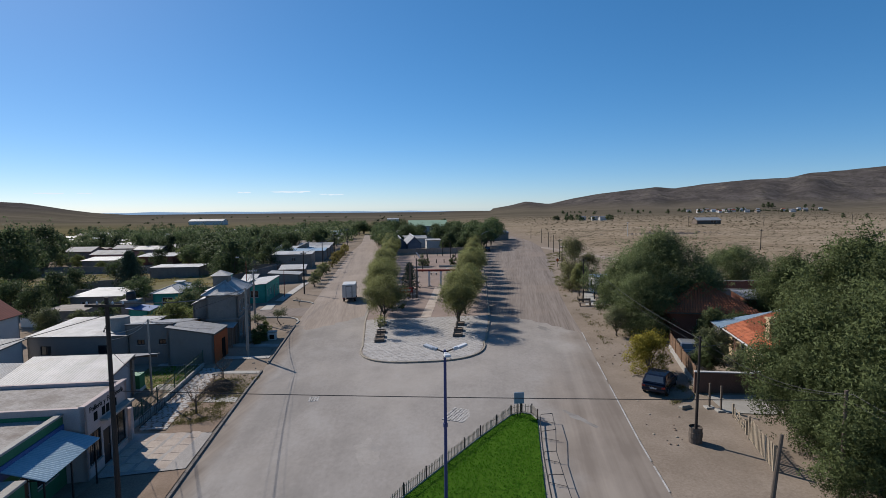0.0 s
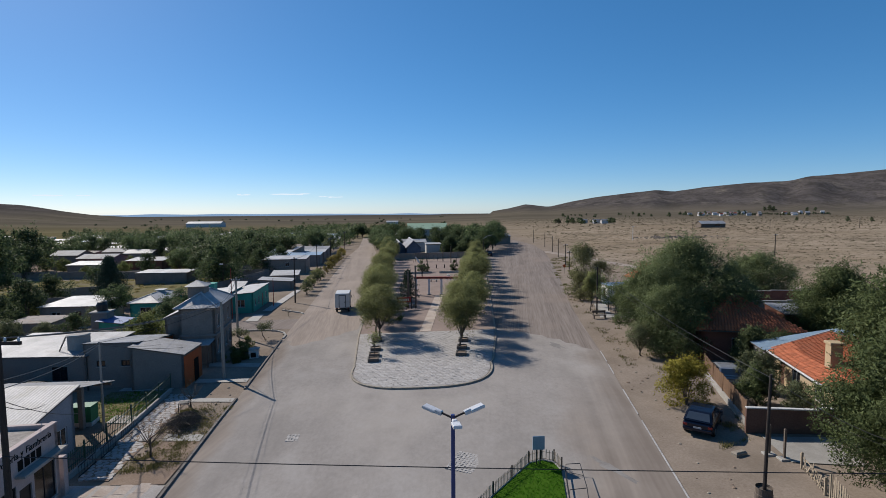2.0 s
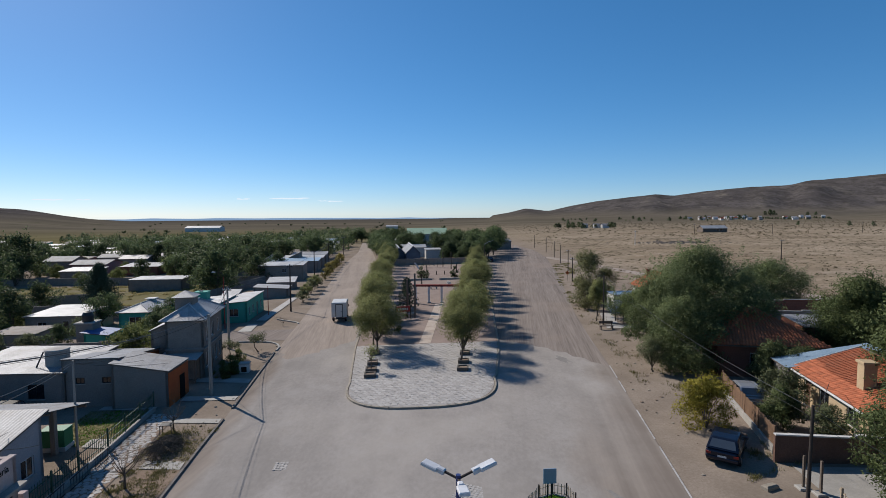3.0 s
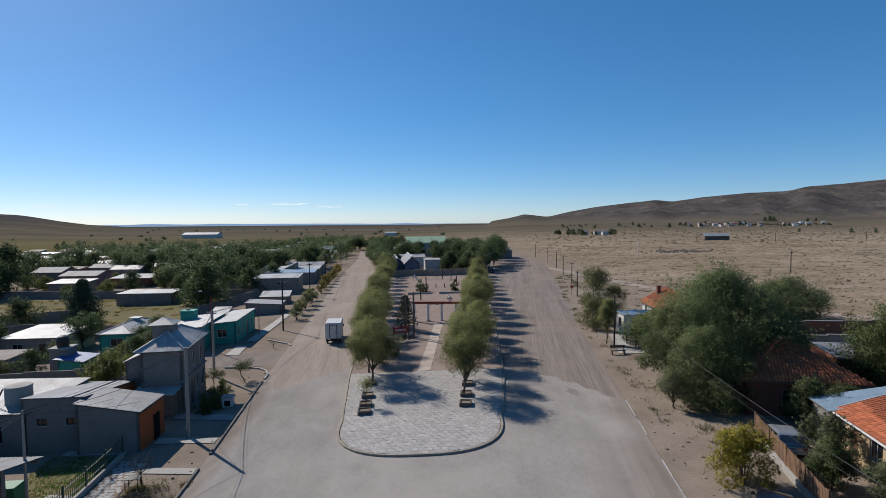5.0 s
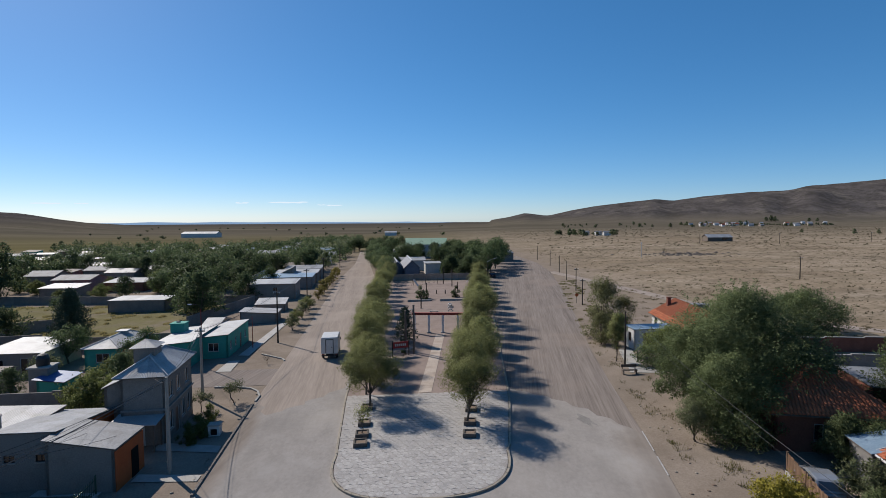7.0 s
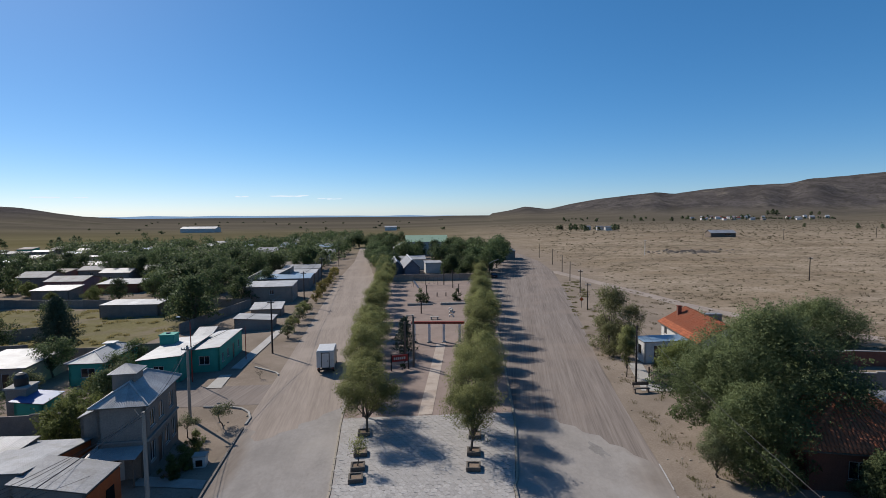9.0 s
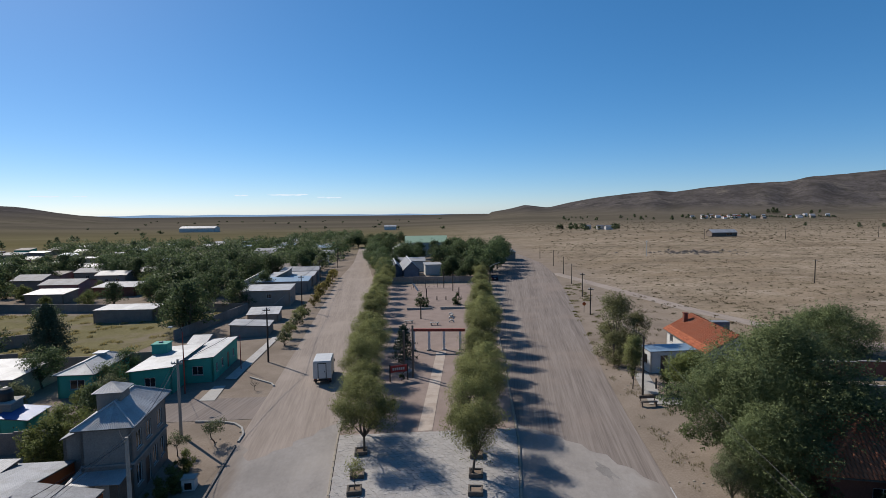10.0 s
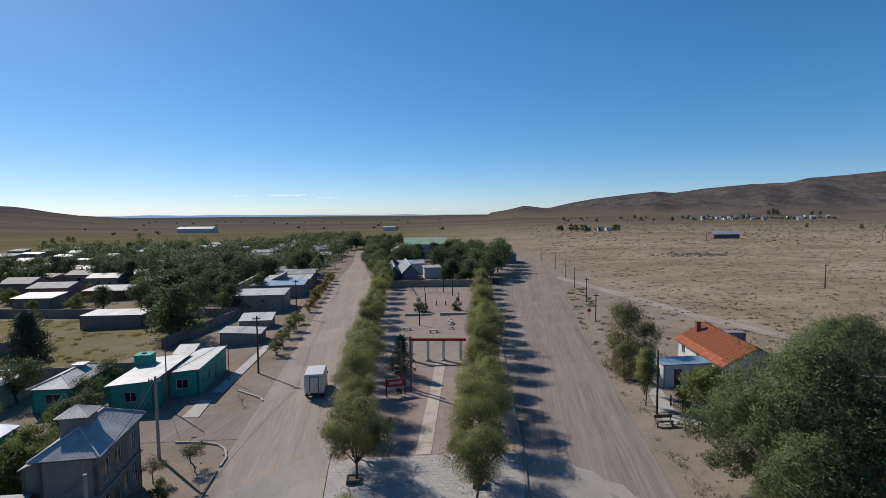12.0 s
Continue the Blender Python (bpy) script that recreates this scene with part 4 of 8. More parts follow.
def slab(points, lift, material, label, category="pavement", name="pavement", cells=6, thick=0.0):
    """A flat sheet over the ground inside a four-sided outline."""
    a, b, c, d = (Vector((*p, 0)) for p in points)
    vs, n = [], cells + 1
    for j in range(n):
        for i in range(n):
            p = a.lerp(b, i / cells).lerp(d.lerp(c, i / cells), j / cells)
            vs.append((p.x, p.y, ground_z(p.x, p.y) + lift))
    fs = [(j * n + i, j * n + i + 1, (j + 1) * n + i + 1, (j + 1) * n + i) for j in range(cells) for i in range(cells)]
    return tagged(part(name, mesh_of(name, vs, fs), material), label, category, kind="structure")


def house(label, x, y, rz, x0, x1, d, h, wall="render", roof="flat", roof_m="zinc", rise=0.8, eave=0.3, openings=(), n=4, casing="frame_white",
          group="houses", z=None, lap=0.22, plinth=True, category="house", name="house", chimney=None, detail=True):
    """A house with its walls along x0..x1 and 0..d, openings ("S" or "E" or "W", u, v, w, h, kind), and its roof."""
    hs = thing(name, x, y, z, rz, label, category, group)
    by = {"S": [], "E": [], "W": [], "N": []}
    for o in openings:
        by[o[0]].append(o[1:])
    w = x1 - x0
    hb = h + rise if roof == "mono" else h
    lft, rgt = h, h
    if roof == "monox":
        lft, rgt = h + rise, h
    if roof == "monoxr":
        lft, rgt = h, h + rise
    sides = {"S": ((x0, 0), (1, 0), w, lft if roof.startswith("monox") else h, rgt if roof.startswith("monox") else h),
             "E": ((x1, 0), (0, 1), d, rgt, rgt if roof.startswith("monox") else hb),
             "N": ((x1, d), (-1, 0), w, rgt if roof.startswith("monox") else hb, lft if roof.startswith("monox") else hb),
             "W": ((x0, d), (0, -1), d, lft if roof.startswith("monox") else hb, lft if roof.startswith("monox") else h)}
    for key, (p0, way, length, ha, hb2) in sides.items():
        b = wall_panel(Build(), p0, way, length, ha, lap, [o[:4] for o in by[key]], -0.5, hb2)
        part("wall", b, wall, hs)
        for u, v, ww, hh, kind in by[key]:
            framed(hs, p0, way, u, v, ww, hh, casing, kind)
    if by["S"] or by["E"] or by["W"]:
        part("floor", Build().box(x0 + lap, x1 - lap, lap, d - lap, -0.3, 0.05), "concrete", hs)
    e = eave
    if roof == "flat":
        part("roof", Build().box(x0 + lap, x1 - lap, lap, d - lap, h - 0.35, h - 0.2), roof_m, hs)
    elif roof == "mono":
        k = rise / d
        q = ((x0 - e, -e, h + 0.09 - k * e), (x1 + e, -e, h + 0.09 - k * e), (x1 + e, d + e, hb + 0.09 + k * e), (x0 - e, d + e, hb + 0.09 + k * e))
        sheets(deck(hs, q), *q, roof_m, n)
    elif roof in ("monox", "monoxr"):
        k = (rgt - lft) / w
        q = ((x1 + e, -e, rgt + 0.09 + k * e), (x1 + e, d + e, rgt + 0.09 + k * e), (x0 - e, d + e, lft + 0.09 - k * e), (x0 - e, -e, lft + 0.09 - k * e))
        sheets(deck(hs, q), *q, roof_m, n)
    elif roof in ("gablex", "gabley"):
        if roof == "gabley":
            mid, k = (x0 + x1) / 2, rise / (w / 2)
            lo = h + 0.04 - k * e
            lo, hi = lo + 0.05, h + rise + 0.09
            qs = (((x0 - e, -e, lo), (x0 - e, d + e, lo), (mid, d + e, hi), (mid, -e, hi)), ((x1 + e, d + e, lo), (x1 + e, -e, lo), (mid, -e, hi), (mid, d + e, hi)))
            r = deck(hs, *qs)
            for q in qs:
                (tiles if roof_m == "tile" else sheets)(r, *q, roof_m, n)
            for yy in (0.02, d - lap - 0.02):
                g = Build()
                g.add([(x0, yy, h), (x1, yy, h), (mid, yy, h + rise - 0.02), (x0, yy + lap, h), (x1, yy + lap, h), (mid, yy + lap, h + rise - 0.02)],
                      [(0, 1, 2), (5, 4, 3), (0, 3, 4, 1), (1, 4, 5, 2), (2, 5, 3, 0)])
                part("gable", g, wall, hs)
        else:
            mid, k = d / 2, rise / (d / 2)
            lo = h + 0.04 - k * e
            lo, hi = lo + 0.05, h + rise + 0.09
            qs = (((x0 - e, -e, lo), (x1 + e, -e, lo), (x1 + e, mid, hi), (x0 - e, mid, hi)), ((x1 + e, d + e, lo), (x0 - e, d + e, lo), (x0 - e, mid, hi), (x1 + e, mid, hi)))
            r = deck(hs, *qs)
            for q in qs:
                (tiles if roof_m == "tile" else sheets)(r, *q, roof_m, n)
            for xx in (x0 + 0.02, x1 - lap - 0.02):
                g = Build()
                g.add([(xx, 0, h), (xx, d, h), (xx, mid, h + rise - 0.02), (xx + lap, 0, h), (xx + lap, d, h), (xx + lap, mid, h + rise - 0.02)],
                      [(2, 1, 0), (3, 4, 5), (1, 4, 3, 0), (2, 5, 4, 1), (0, 3, 5, 2)])
                part("gable", g, wall, hs)
    elif roof == "hip":
        half = min(w, d) / 2
        lo, hi = h + 0.06, h + rise
        a, b2, c, dd = (x0 - e, -e, lo), (x1 + e, -e, lo), (x1 + e, d + e, lo), (x0 - e, d + e, lo)
        if w >= d:
            p, q = (x0 + half, d / 2, hi), (x1 - half, d / 2, hi)
            qs = ((a, b2, q, p), (b2, c, q, q), (c, dd, p, q), (dd, a, p, p))
        else:
            p, q = ((x0 + x1) / 2, half, hi), ((x0 + x1) / 2, d - half, hi)
            qs = ((a, b2, p, p), (b2, c, q, p), (c, dd, q, q), (dd, a, p, q))
        r = deck(hs, *[tuple(dict.fromkeys(s)) for s in qs])
        for s in qs:
            (tiles if roof_m == "tile" else sheets)(r, *s, roof_m, n)
        ridge = Build()
        for s, t in ((a, p), (dd, p if w >= d else q), (b2, q if w >= d else p), (c, q), (p, q)):
            ridge.tube([(s[0], s[1], s[2] + 0.03), (t[0], t[1], t[2] + 0.03)], 0.07, 6)
        part("ridge_cap", ridge, roof_m, r)
    if roof != "flat":
        low = min(h, hb)
        part("ceiling", Build().box(x0 + lap, x1 - lap, lap, d - lap, low - 0.12, low - 0.04), "dark", hs)
    if chimney:
        cx, cy, cz, top, s, cm = chimney
        part("chimney", Build().box(cx - s, cx + s, cy - s, cy + s, cz, top).box(cx - s - 0.06, cx + s + 0.06, cy - s - 0.06, cy + s + 0.06, top, top + 0.1, 0.02), cm, hs)
    return hs


def block_wall(x0, y0, x1, y1, h, material="block", label="", thick=0.18, cap=None, name="wall_yard", h2=None):
    """A freestanding yard wall following the ground, in bays with piers."""
    w = thing(name, x0, y0, 0, 0, label, "yard wall", kind="structure")
    w.matrix_basis = pose(0, 0, 0)
    length = math.hypot(x1 - x0, y1 - y0)
    n = max(1, int(length / 4))
    ux, uy = (x1 - x0) / length, (y1 - y0) / length
    for k in range(n):
        sa, sb = length * k / n, length * (k + 1) / n
        hh = h + (0 if h2 is None else (h2 - h) * k / n)
        cx, cy = x0 + ux * sa, y0 + uy * sa
        z = min(ground_z(cx, cy), ground_z(x0 + ux * sb, y0 + uy * sb))
        m = pose(cx, cy, z, 0, 0, math.degrees(math.atan2(uy, ux)))
        part("panel", Build().box(0, sb - sa - 0.002, -thick / 2, thick / 2, -0.3, hh, 0.015), material, w, at=m)
        if cap:
            part("coping", Build().box(0, sb - sa - 0.002, -thick / 2 - 0.04, thick / 2 + 0.04, hh + 0.002, hh + 0.07, 0.01), cap, w, at=m)
    return w


# ---- poles, wires, fences ----
def power_pole(x, y, h, material="pole_dark", arms=1, label="", lean=(0.0, 0.0), r=0.13, name="power_pole", arm_turn=0.0, group="power poles", arm_z=0.35, arm=0.85):
    p = thing(name, x, y, None, arm_turn, label, "power pole", group)
    tip = (lean[0], lean[1], h)
    part("pole", Build().tube([(0, 0, -0.4), (lean[0] / 2, lean[1] / 2, h / 2), tip], [r, r * 0.85, r * 0.66], 10), material, p)
    for k in range(arms):
        z = h - arm_z - 0.7 * k
        c = part("crossarm", Build().box(-arm + lean[0], arm + lean[0], -0.06 - r + lean[1], 0.05 - r + lean[1], z - 0.06, z + 0.06), material, p)
        for s in (-0.92, -0.4, 0.4, 0.92):
            part("insulator", Build().tube([(arm * s + lean[0], -r, z + 0.06), (arm * s + lean[0], -r, z + 0.13), (arm * s + lean[0], -r, z + 0.2)], [0.03, 0.05, 0.025], 7), "lamp_white", c)
    return p


def wire(points, r=0.012, sag=0.35, label="", name="power_line", material="iron"):
    """A cable that sags between its supports."""
    b = Build()
    for a, c in zip(points, points[1:]):
        a, c = Vector(a), Vector(c)
        line = [a.lerp(c, s / 10) - Vector((0, 0, sag * 4 * (s / 10) * (1 - s / 10))) for s in range(11)]
        b.tube(line, r, 4, False)
    return tagged(part(name, b, material), label or "thin dark overhead cable sagging between poles", "cable")


def picket_fence(points, h, gap, material, label, name="picket_fence", wide=0.05, thick=0.02, post_every=2.5, post_m=None, rail=True, plinth=0.0, jitter=0.03, post=0.05, tilt=0.0, rail_w=0.036):
    """Posts, rails and single pickets along a line on the ground."""
    f = thing(name, 0, 0, 0, 0, label, "fence")
    pick = Build().box(-wide / 2, wide / 2, -thick / 2, thick / 2, 0, 1.0, 0.008).mesh("picket")
    pick.materials.append(M[material])
    post_me = Build().box(-post, post, -post, post, -0.3, 1.0, 0.01).mesh("post")
    post_me.materials.append(M[post_m or material])
    for (xa, ya), (xb, yb) in zip(points, points[1:]):
        d = math.hypot(xb - xa, yb - ya)
        turn = math.degrees(math.atan2(yb - ya, xb - xa))
        n = max(1, round(d / post_every))
        za, zb = ground_z(xa, ya), ground_z(xb, yb)
        for k in range(n + 1):
            s = k / n
            part("post", post_me, material, f, at=pose(xa + (xb - xa) * s, ya + (yb - ya) * s, za + (zb - za) * s, 0, 0, turn) @ Matrix.Diagonal((1, 1, h + plinth + 0.08, 1)))
        pitch = -math.degrees(math.atan2(zb - za, d))
        base = pose(xa, ya, za, 0, pitch, turn)
        if rail:
            for zr in (0.25, 0.78):
                part("rail", Build().box(0, d, 0.012, 0.012 + rail_w, plinth + h * zr - rail_w * 0.7, plinth + h * zr + rail_w * 0.7), material, f, at=base)
        if plinth:
            part("plinth", Build().box(0, d, -0.1, 0.1, -0.3, plinth, 0.02), "concrete", f, at=base)
        m = max(1, int(d / gap))
        for k in range(m):
            s = (k + 0.5) / m
            hh = h * (1 + rng.uniform(-jitter, jitter))
            part("picket", pick, material, f, at=pose(xa + (xb - xa) * s, ya + (yb - ya) * s, za + (zb - za) * s + plinth + 0.04, 0, rng.uniform(-1, 1) * tilt, turn) @ Matrix.Diagonal((1, 1, hh - 0.04, 1)))
    return f


# ---- west side of the street ----
RZ = 7.0
# green shop with its light blue awning
shop = house("green-walled corner shop with flat roof and white coping", -18.75, 29.5, RZ, -8.5, 0, 9.8, 3.75, "paint_green", "flat", "patched_roof", group="shops",
             openings=[("E", 5.9, 0, 0.95, 2.1, "door"), ("E", 7.3, 0.9, 1.6, 1.2, "window")], category="shop", name="shop")
part("coping", Build().box(-0.3, 0.06, -0.05, 9.85, 3.752, 3.86, 0.02).box(-8.5, -0.3, -0.06, 0.25, 3.752, 3.86, 0.02), "concrete", shop)
part("fascia", Build().box(0.002, 0.07, 4.4, 9.6, 2.62, 3.3), "paint_blue", shop, "deep blue painted fascia board")
aw = part("awning", Build().box(0.07, 1.75, 4.95, 5.0, 2.5, 2.56).box(0.07, 1.75, 9.25, 9.3, 2.5, 2.56).box(1.7, 1.76, 4.95, 9.3, 2.46, 2.54), "iron", shop, "light blue corrugated awning on thin posts")
sheets(aw, (1.95, 4.85, 2.52), (1.95, 9.4, 2.52), (0.06, 9.4, 3.08), (0.06, 4.85, 3.08), "awning_blue", 5, 6, 0.03, "awning_sheet")
for yy in (5.0, 7.1, 9.25):
    part("awning_post", Build().box(1.7, 1.76, yy - 0.03, yy + 0.03, -0.3, 2.46), "iron", shop)
part("porch_wall", Build().box(0.01, 1.3, 0.0, 4.4, -0.4, 2.75), "paint_green", shop)
part("porch_coping", Build().box(0.01, 1.38, -0.06, 4.46, 2.752, 2.86, 0.02), "concrete", shop)

# rose-coloured shop with the painted sign
deli = house("pale rose shop with painted sign board and barred windows", -18.85, 39.2, RZ, -9.5, 0, 4.7, 4.1, "rose", "flat", "patched_roof", group="shops", casing="iron",
             openings=[("E", 0.25, 0.7, 1.3, 1.75, "window"), ("E", 1.75, 0.0, 0.85, 2.1, "door"), ("E", 2.8, 0.5, 1.6, 1.9, "window")], category="shop", name="shop")
part("ledge", Build().box(0.002, 0.45, 1.5, 4.75, 2.78, 2.9, 0.02), "concrete", deli)
part("coping", Build().box(-0.26, 0.05, -0.03, 4.73, 4.102, 4.18, 0.02), "rose", deli)
for k in range(6):
    part("window_bar", Build().tube([(0.03, 0.32 + 0.22 * k, 0.72), (0.03, 0.32 + 0.22 * k, 2.42)], 0.015, 5), "iron", deli)
part("gate_pier", Build().box(-0.35, 0.0, 5.05, 5.4, -0.4, 2.1, 0.02), "rose", deli)
words, at_x = [], 0.0
for text in ("Poller\u00eda", "y", "Fiambrer\u00eda"):
    curve = bpy.data.curves.new("lettering", "FONT")
    curve.body = text
    curve.size, curve.extrude = 0.44, 0.008
    txt = new("lettering", curve)
    scene.view_layers[0].update()
    me = bpy.data.meshes.new_from_object(txt.evaluated_get(bpy.context.evaluated_depsgraph_get()))
    bpy.data.objects.remove(txt)
    me.materials.append(M["dark"])
    words.append((me, at_x))
    at_x += max(v.co.x for v in me.vertices) + 0.16
for me, x in words:
    part("lettering", me, "dark", deli, "dark hand-painted lettering", at=pose(0.012, 2.35 + x - (at_x - 0.16) / 2, 3.62, 90, 0, 90))
for k, (u, w2, hh) in enumerate(((0.9, 0.36, 0.48), (1.75, 0.34, 0.48), (2.2, 0.36, 0.48), (2.65, 0.3, 0.48), (3.05, 0.34, 0.48))):
    part("name_bar", Build().box(0.003, 0.015, u, u + w2, 3.0, 3.0 + hh), "dark", deli)

# low house with the zinc gable roof and its porch
cottage = house("low house with ribbed zinc roof and open porch", -22.3, 45.7, 4.0, -6.6, 0, 3.7, 3.3, "pale_render", "mono", "zinc", rise=0.75, eave=0.3, n=6,
                openings=[("E", 0.5, 0.0, 0.9, 2.05, "door"), ("E", 2.0, 0.9, 1.0, 1.1, "window")])
part("porch_post", Build().box(-2.0, -1.7, 7.3, 7.6, -0.4, 3.0, 0.02), "render", cottage)
part("porch_beam", Build().box(-6.6, 0.2, 7.4, 7.55, 3.0, 3.15), "wood", cottage)
sheets(part("porch_roof", Build().box(-6.6, 0.2, 4.05, 4.15, 3.75, 3.85), "wood", cottage), (0.3, 7.8, 3.2), (-6.8, 7.8, 3.2), (-6.8, 4.02, 4.02), (0.3, 4.02, 4.02), "zinc_grey", 5)
part("porch_wall", Build().box(-6.4, -6.2, 3.9, 7.4, -0.4, 3.0), "render", cottage)
house("lean-to annex with weathered grey sheet roof", -28.9, 45.3, 4.0, -8.5, 0, 5.4, 2.9, "render", "mono", "zinc_grey", rise=0.45, n=7)
box_green = thing("garden_bin", -25.2, 53.9, None, 8, "green metal bin on a white base in the yard", "bin")
part("body", Build().box(-0.75, 0.75, -0.5, 0.5, 0.3, 1.35, 0.04), "paint_green", box_green)
part("base", Build().box(-0.8, 0.8, -0.55, 0.55, 0.0, 0.3, 0.02), "white_wall", box_green)
part("lid", Build().box(-0.78, 0.78, -0.53, 0.53, 1.352, 1.42, 0.02), "paint_green", box_green)
slab([(-26.5, 54.2), (-21.7, 53.9), (-22.5, 60.2), (-27.5, 60.6)], 0.03, "dry_field", "patch of thin yellowing lawn in a fenced yard", "lawn", "lawn")
slab([(-27, 60.7), (-22.4, 60.5), (-22.5, 61.4), (-27, 61.5)], 0.05, "stone", "narrow pale path along the house wall", "path")
slab([(-23.6, 53.9), (-21.6, 53.6), (-21.8, 55.0), (-23.8, 55.2)], 0.06, "concrete", "pale concrete slab in the yard", "path")

# long grey house in three volumes
house("long grey rendered house with zinc roof", -29.9, 61.2, 2.0, -9.5, 0, 7.2, 2.95, "render", "mono", "zinc", rise=0.35, eave=0.15, n=8, casing="iron",
             openings=[("S", 1.2, 1.2, 1.0, 0.9, "window"), ("S", 6.6, 0.9, 1.3, 1.2, "window")])
tank = thing("water_tank", -31.9, 63.3, ground_z(-30, 61.2) + 3.12, 0, "round cement water tank standing on a zinc roof", "water tank")
part("drum", Build().tube([(0, 0, 0), (0, 0, 0.1), (0, 0, 1.15), (0, 0, 1.25)], [0.9, 0.86, 0.86, 0.92], 20), "tank", tank)
part("lid", Build().tube([(0, 0, 1.25), (0, 0, 1.33), (0, 0, 1.4)], [0.92, 0.85, 0.2], 20), "tank", tank)
part("ladder", Build().tube([(-1.2, -0.9, -0.1), (-0.8, -0.5, 1.2)], 0.03, 5).tube([(-1.0, -1.1, -0.1), (-0.6, -0.7, 1.2)], 0.03, 5), "iron", tank)
wing = house("grey rendered wing with parapet and zinc roof", -25.9, 61.75, 5.5, -4.3, 0, 7.2, 3.85, "render", "mono", "zinc", rise=-1.05, eave=0.08, n=5, casing="iron",
             openings=[("S", 1.0, 1.9, 0.7, 0.5, "window"), ("S", 3.0, 1.9, 0.7, 0.5, "window")])
part("side_wall", Build().add([(q, v, w) for q in (0.002, 0.04) for v, w in ((0.02, 2.4), (7.18, 2.0), (7.18, 2.76), (0.02, 3.8))], [(0, 1, 2, 3), (7, 6, 5, 4), (0, 4, 5, 1), (1, 5, 6, 2), (2, 6, 7, 3), (3, 7, 4, 0)]), "orange", wing, "orange painted upper side wall")
low = house("low lean-to with an orange front and zinc roof", -21.55, 61.05, 4.0, -4.35, 0, 3.6, 2.85, "render", "monox", "zinc", rise=0.7, eave=0.12, n=5, plinth=False)
part("front_wall", Build().box(0.002, 0.05, -0.02, 3.62, -0.4, 2.7), "orange", low, "orange painted front")
part("door", Build().box(0.052, 0.09, 1.9, 2.8, -0.1, 1.95), "dark", low)
can = thing("canopy", -22.3, 66.9, None, 6, "small whitened corrugated canopy on posts", "canopy")
for px, py in ((-3.0, 0.1), (0, 0.1), (-3.0, 1.4), (0, 1.4)):
    part("post", Build().box(px - 0.05, px + 0.05, py - 0.05, py + 0.05, -0.3, 2.15), "wood", can)
cf = part("roof", Build().box(-3.1, 0.1, 0.0, 0.08, 2.15, 2.22).box(-3.1, 0.1, 1.4, 1.48, 2.2, 2.28), "wood", can)
sheets(cf, (-3.3, -0.25, 2.24), (0.3, -0.25, 2.24), (0.3, 1.8, 2.5), (-3.3, 1.8, 2.5), "zinc_white", 4)

# two-storey house with hipped zinc roof and a lantern on top
tall = house("two-storey grey block house with hipped zinc roof", -22.12, 68.48, 9.6, -3.3, 0, 6.7, 5.5, "block", "hip", "zinc_white", rise=1.3, eave=0.38, n=5,
             openings=[("E", 0.8, 3.4, 1.0, 1.3, "window"), ("E", 2.6, 3.4, 1.0, 1.3, "window"), ("E", 4.8, 3.4, 1.0, 1.3, "window"),
                       ("E", 0.6, 0.8, 1.0, 1.5, "window"), ("E", 2.2, 0.0, 1.0, 2.1, "door"), ("E", 3.7, 0.8, 0.9, 1.5, "window"), ("E", 5.2, 0.8, 0.9, 1.5, "window")])
part("string_course", Build().box(0.002, 0.16, 0, 6.7, 2.75, 2.9).box(-3.3, 0.16, -0.12, -0.002, 2.75, 2.9), "render", tall)
lan = part("lantern", Build().box(-3.0, -1.4, 2.0, 3.6, 5.6, 7.42), "block", tall, "square grey lantern with small hipped roof")
a, b2, c, dd, p = (-3.24, 1.76, 7.4), (-1.16, 1.76, 7.4), (-1.16, 3.84, 7.4), (-3.24, 3.84, 7.4), (-2.35, 2.9, 7.95)
for s in ((a, b2), (b2, c), (c, dd), (dd, a)):
    sheets(lan, *s, p, p, "zinc_white", 2, 4)
fd = part("front_door", Build().box(-2.5, -1.6, -0.05, -0.002, -0.1, 1.95, 0.01), "frame_white", tall, "white door with a small fan light")
part("fan_light", Build().tube([(-2.05, -0.056, 1.62), (-2.05, -0.052, 1.62)], 0.26, 12), "dark", fd)
house("rear annex with whitened mono-pitch roof", -25.6, 69.2, 9.6, -1.7, 0, 5.2, 4.5, "block", "monoxr", "zinc", rise=0.75, eave=0.15, n=4)

# teal houses past the side street
house("teal rendered house with zinc roof and barred window", -31.3, 91.4, 6.0, -4.6, 0, 10.5, 2.75, "teal", "monoxr", "zinc_white", rise=0.4, eave=0.25, n=5,
              openings=[("S", 1.6, 0.9, 1.2, 1.1, "window")])
house("teal rendered house with white roof facing the street", -28.3, 95.4, 6.0, -3.4, 0, 10.2, 2.75, "teal", "monoxr", "zinc_white", rise=0.3, eave=0.15, n=4,
              openings=[("S", 0.9, 0.9, 1.3, 1.1, "window"), ("E", 1.0, 0.9, 0.8, 1.1, "window"), ("E", 3.2, 0.9, 0.8, 1.1, "window"), ("E", 5.6, 0.0, 0.9, 2.1, "door"), ("E", 8.0, 0.9, 0.8, 1.1, "window")])
tb = thing("water_tank", -36.2, 98.6, ground_z(-31, 91.4) + 2.9, 6, "teal painted tank house standing on the roof", "water tank")
part("body", Build().box(-0.9, 0.9, -0.8, 0.8, 0, 1.15), "teal", tb)
part("lid", Build().box(-1.0, 1.0, -0.9, 0.9, 1.152, 1.28, 0.03), "teal", tb)
part("hatch", Build().box(-0.3, 0.1, -0.2, 0.2, 1.282, 1.45, 0.02), "zinc_grey", tb)
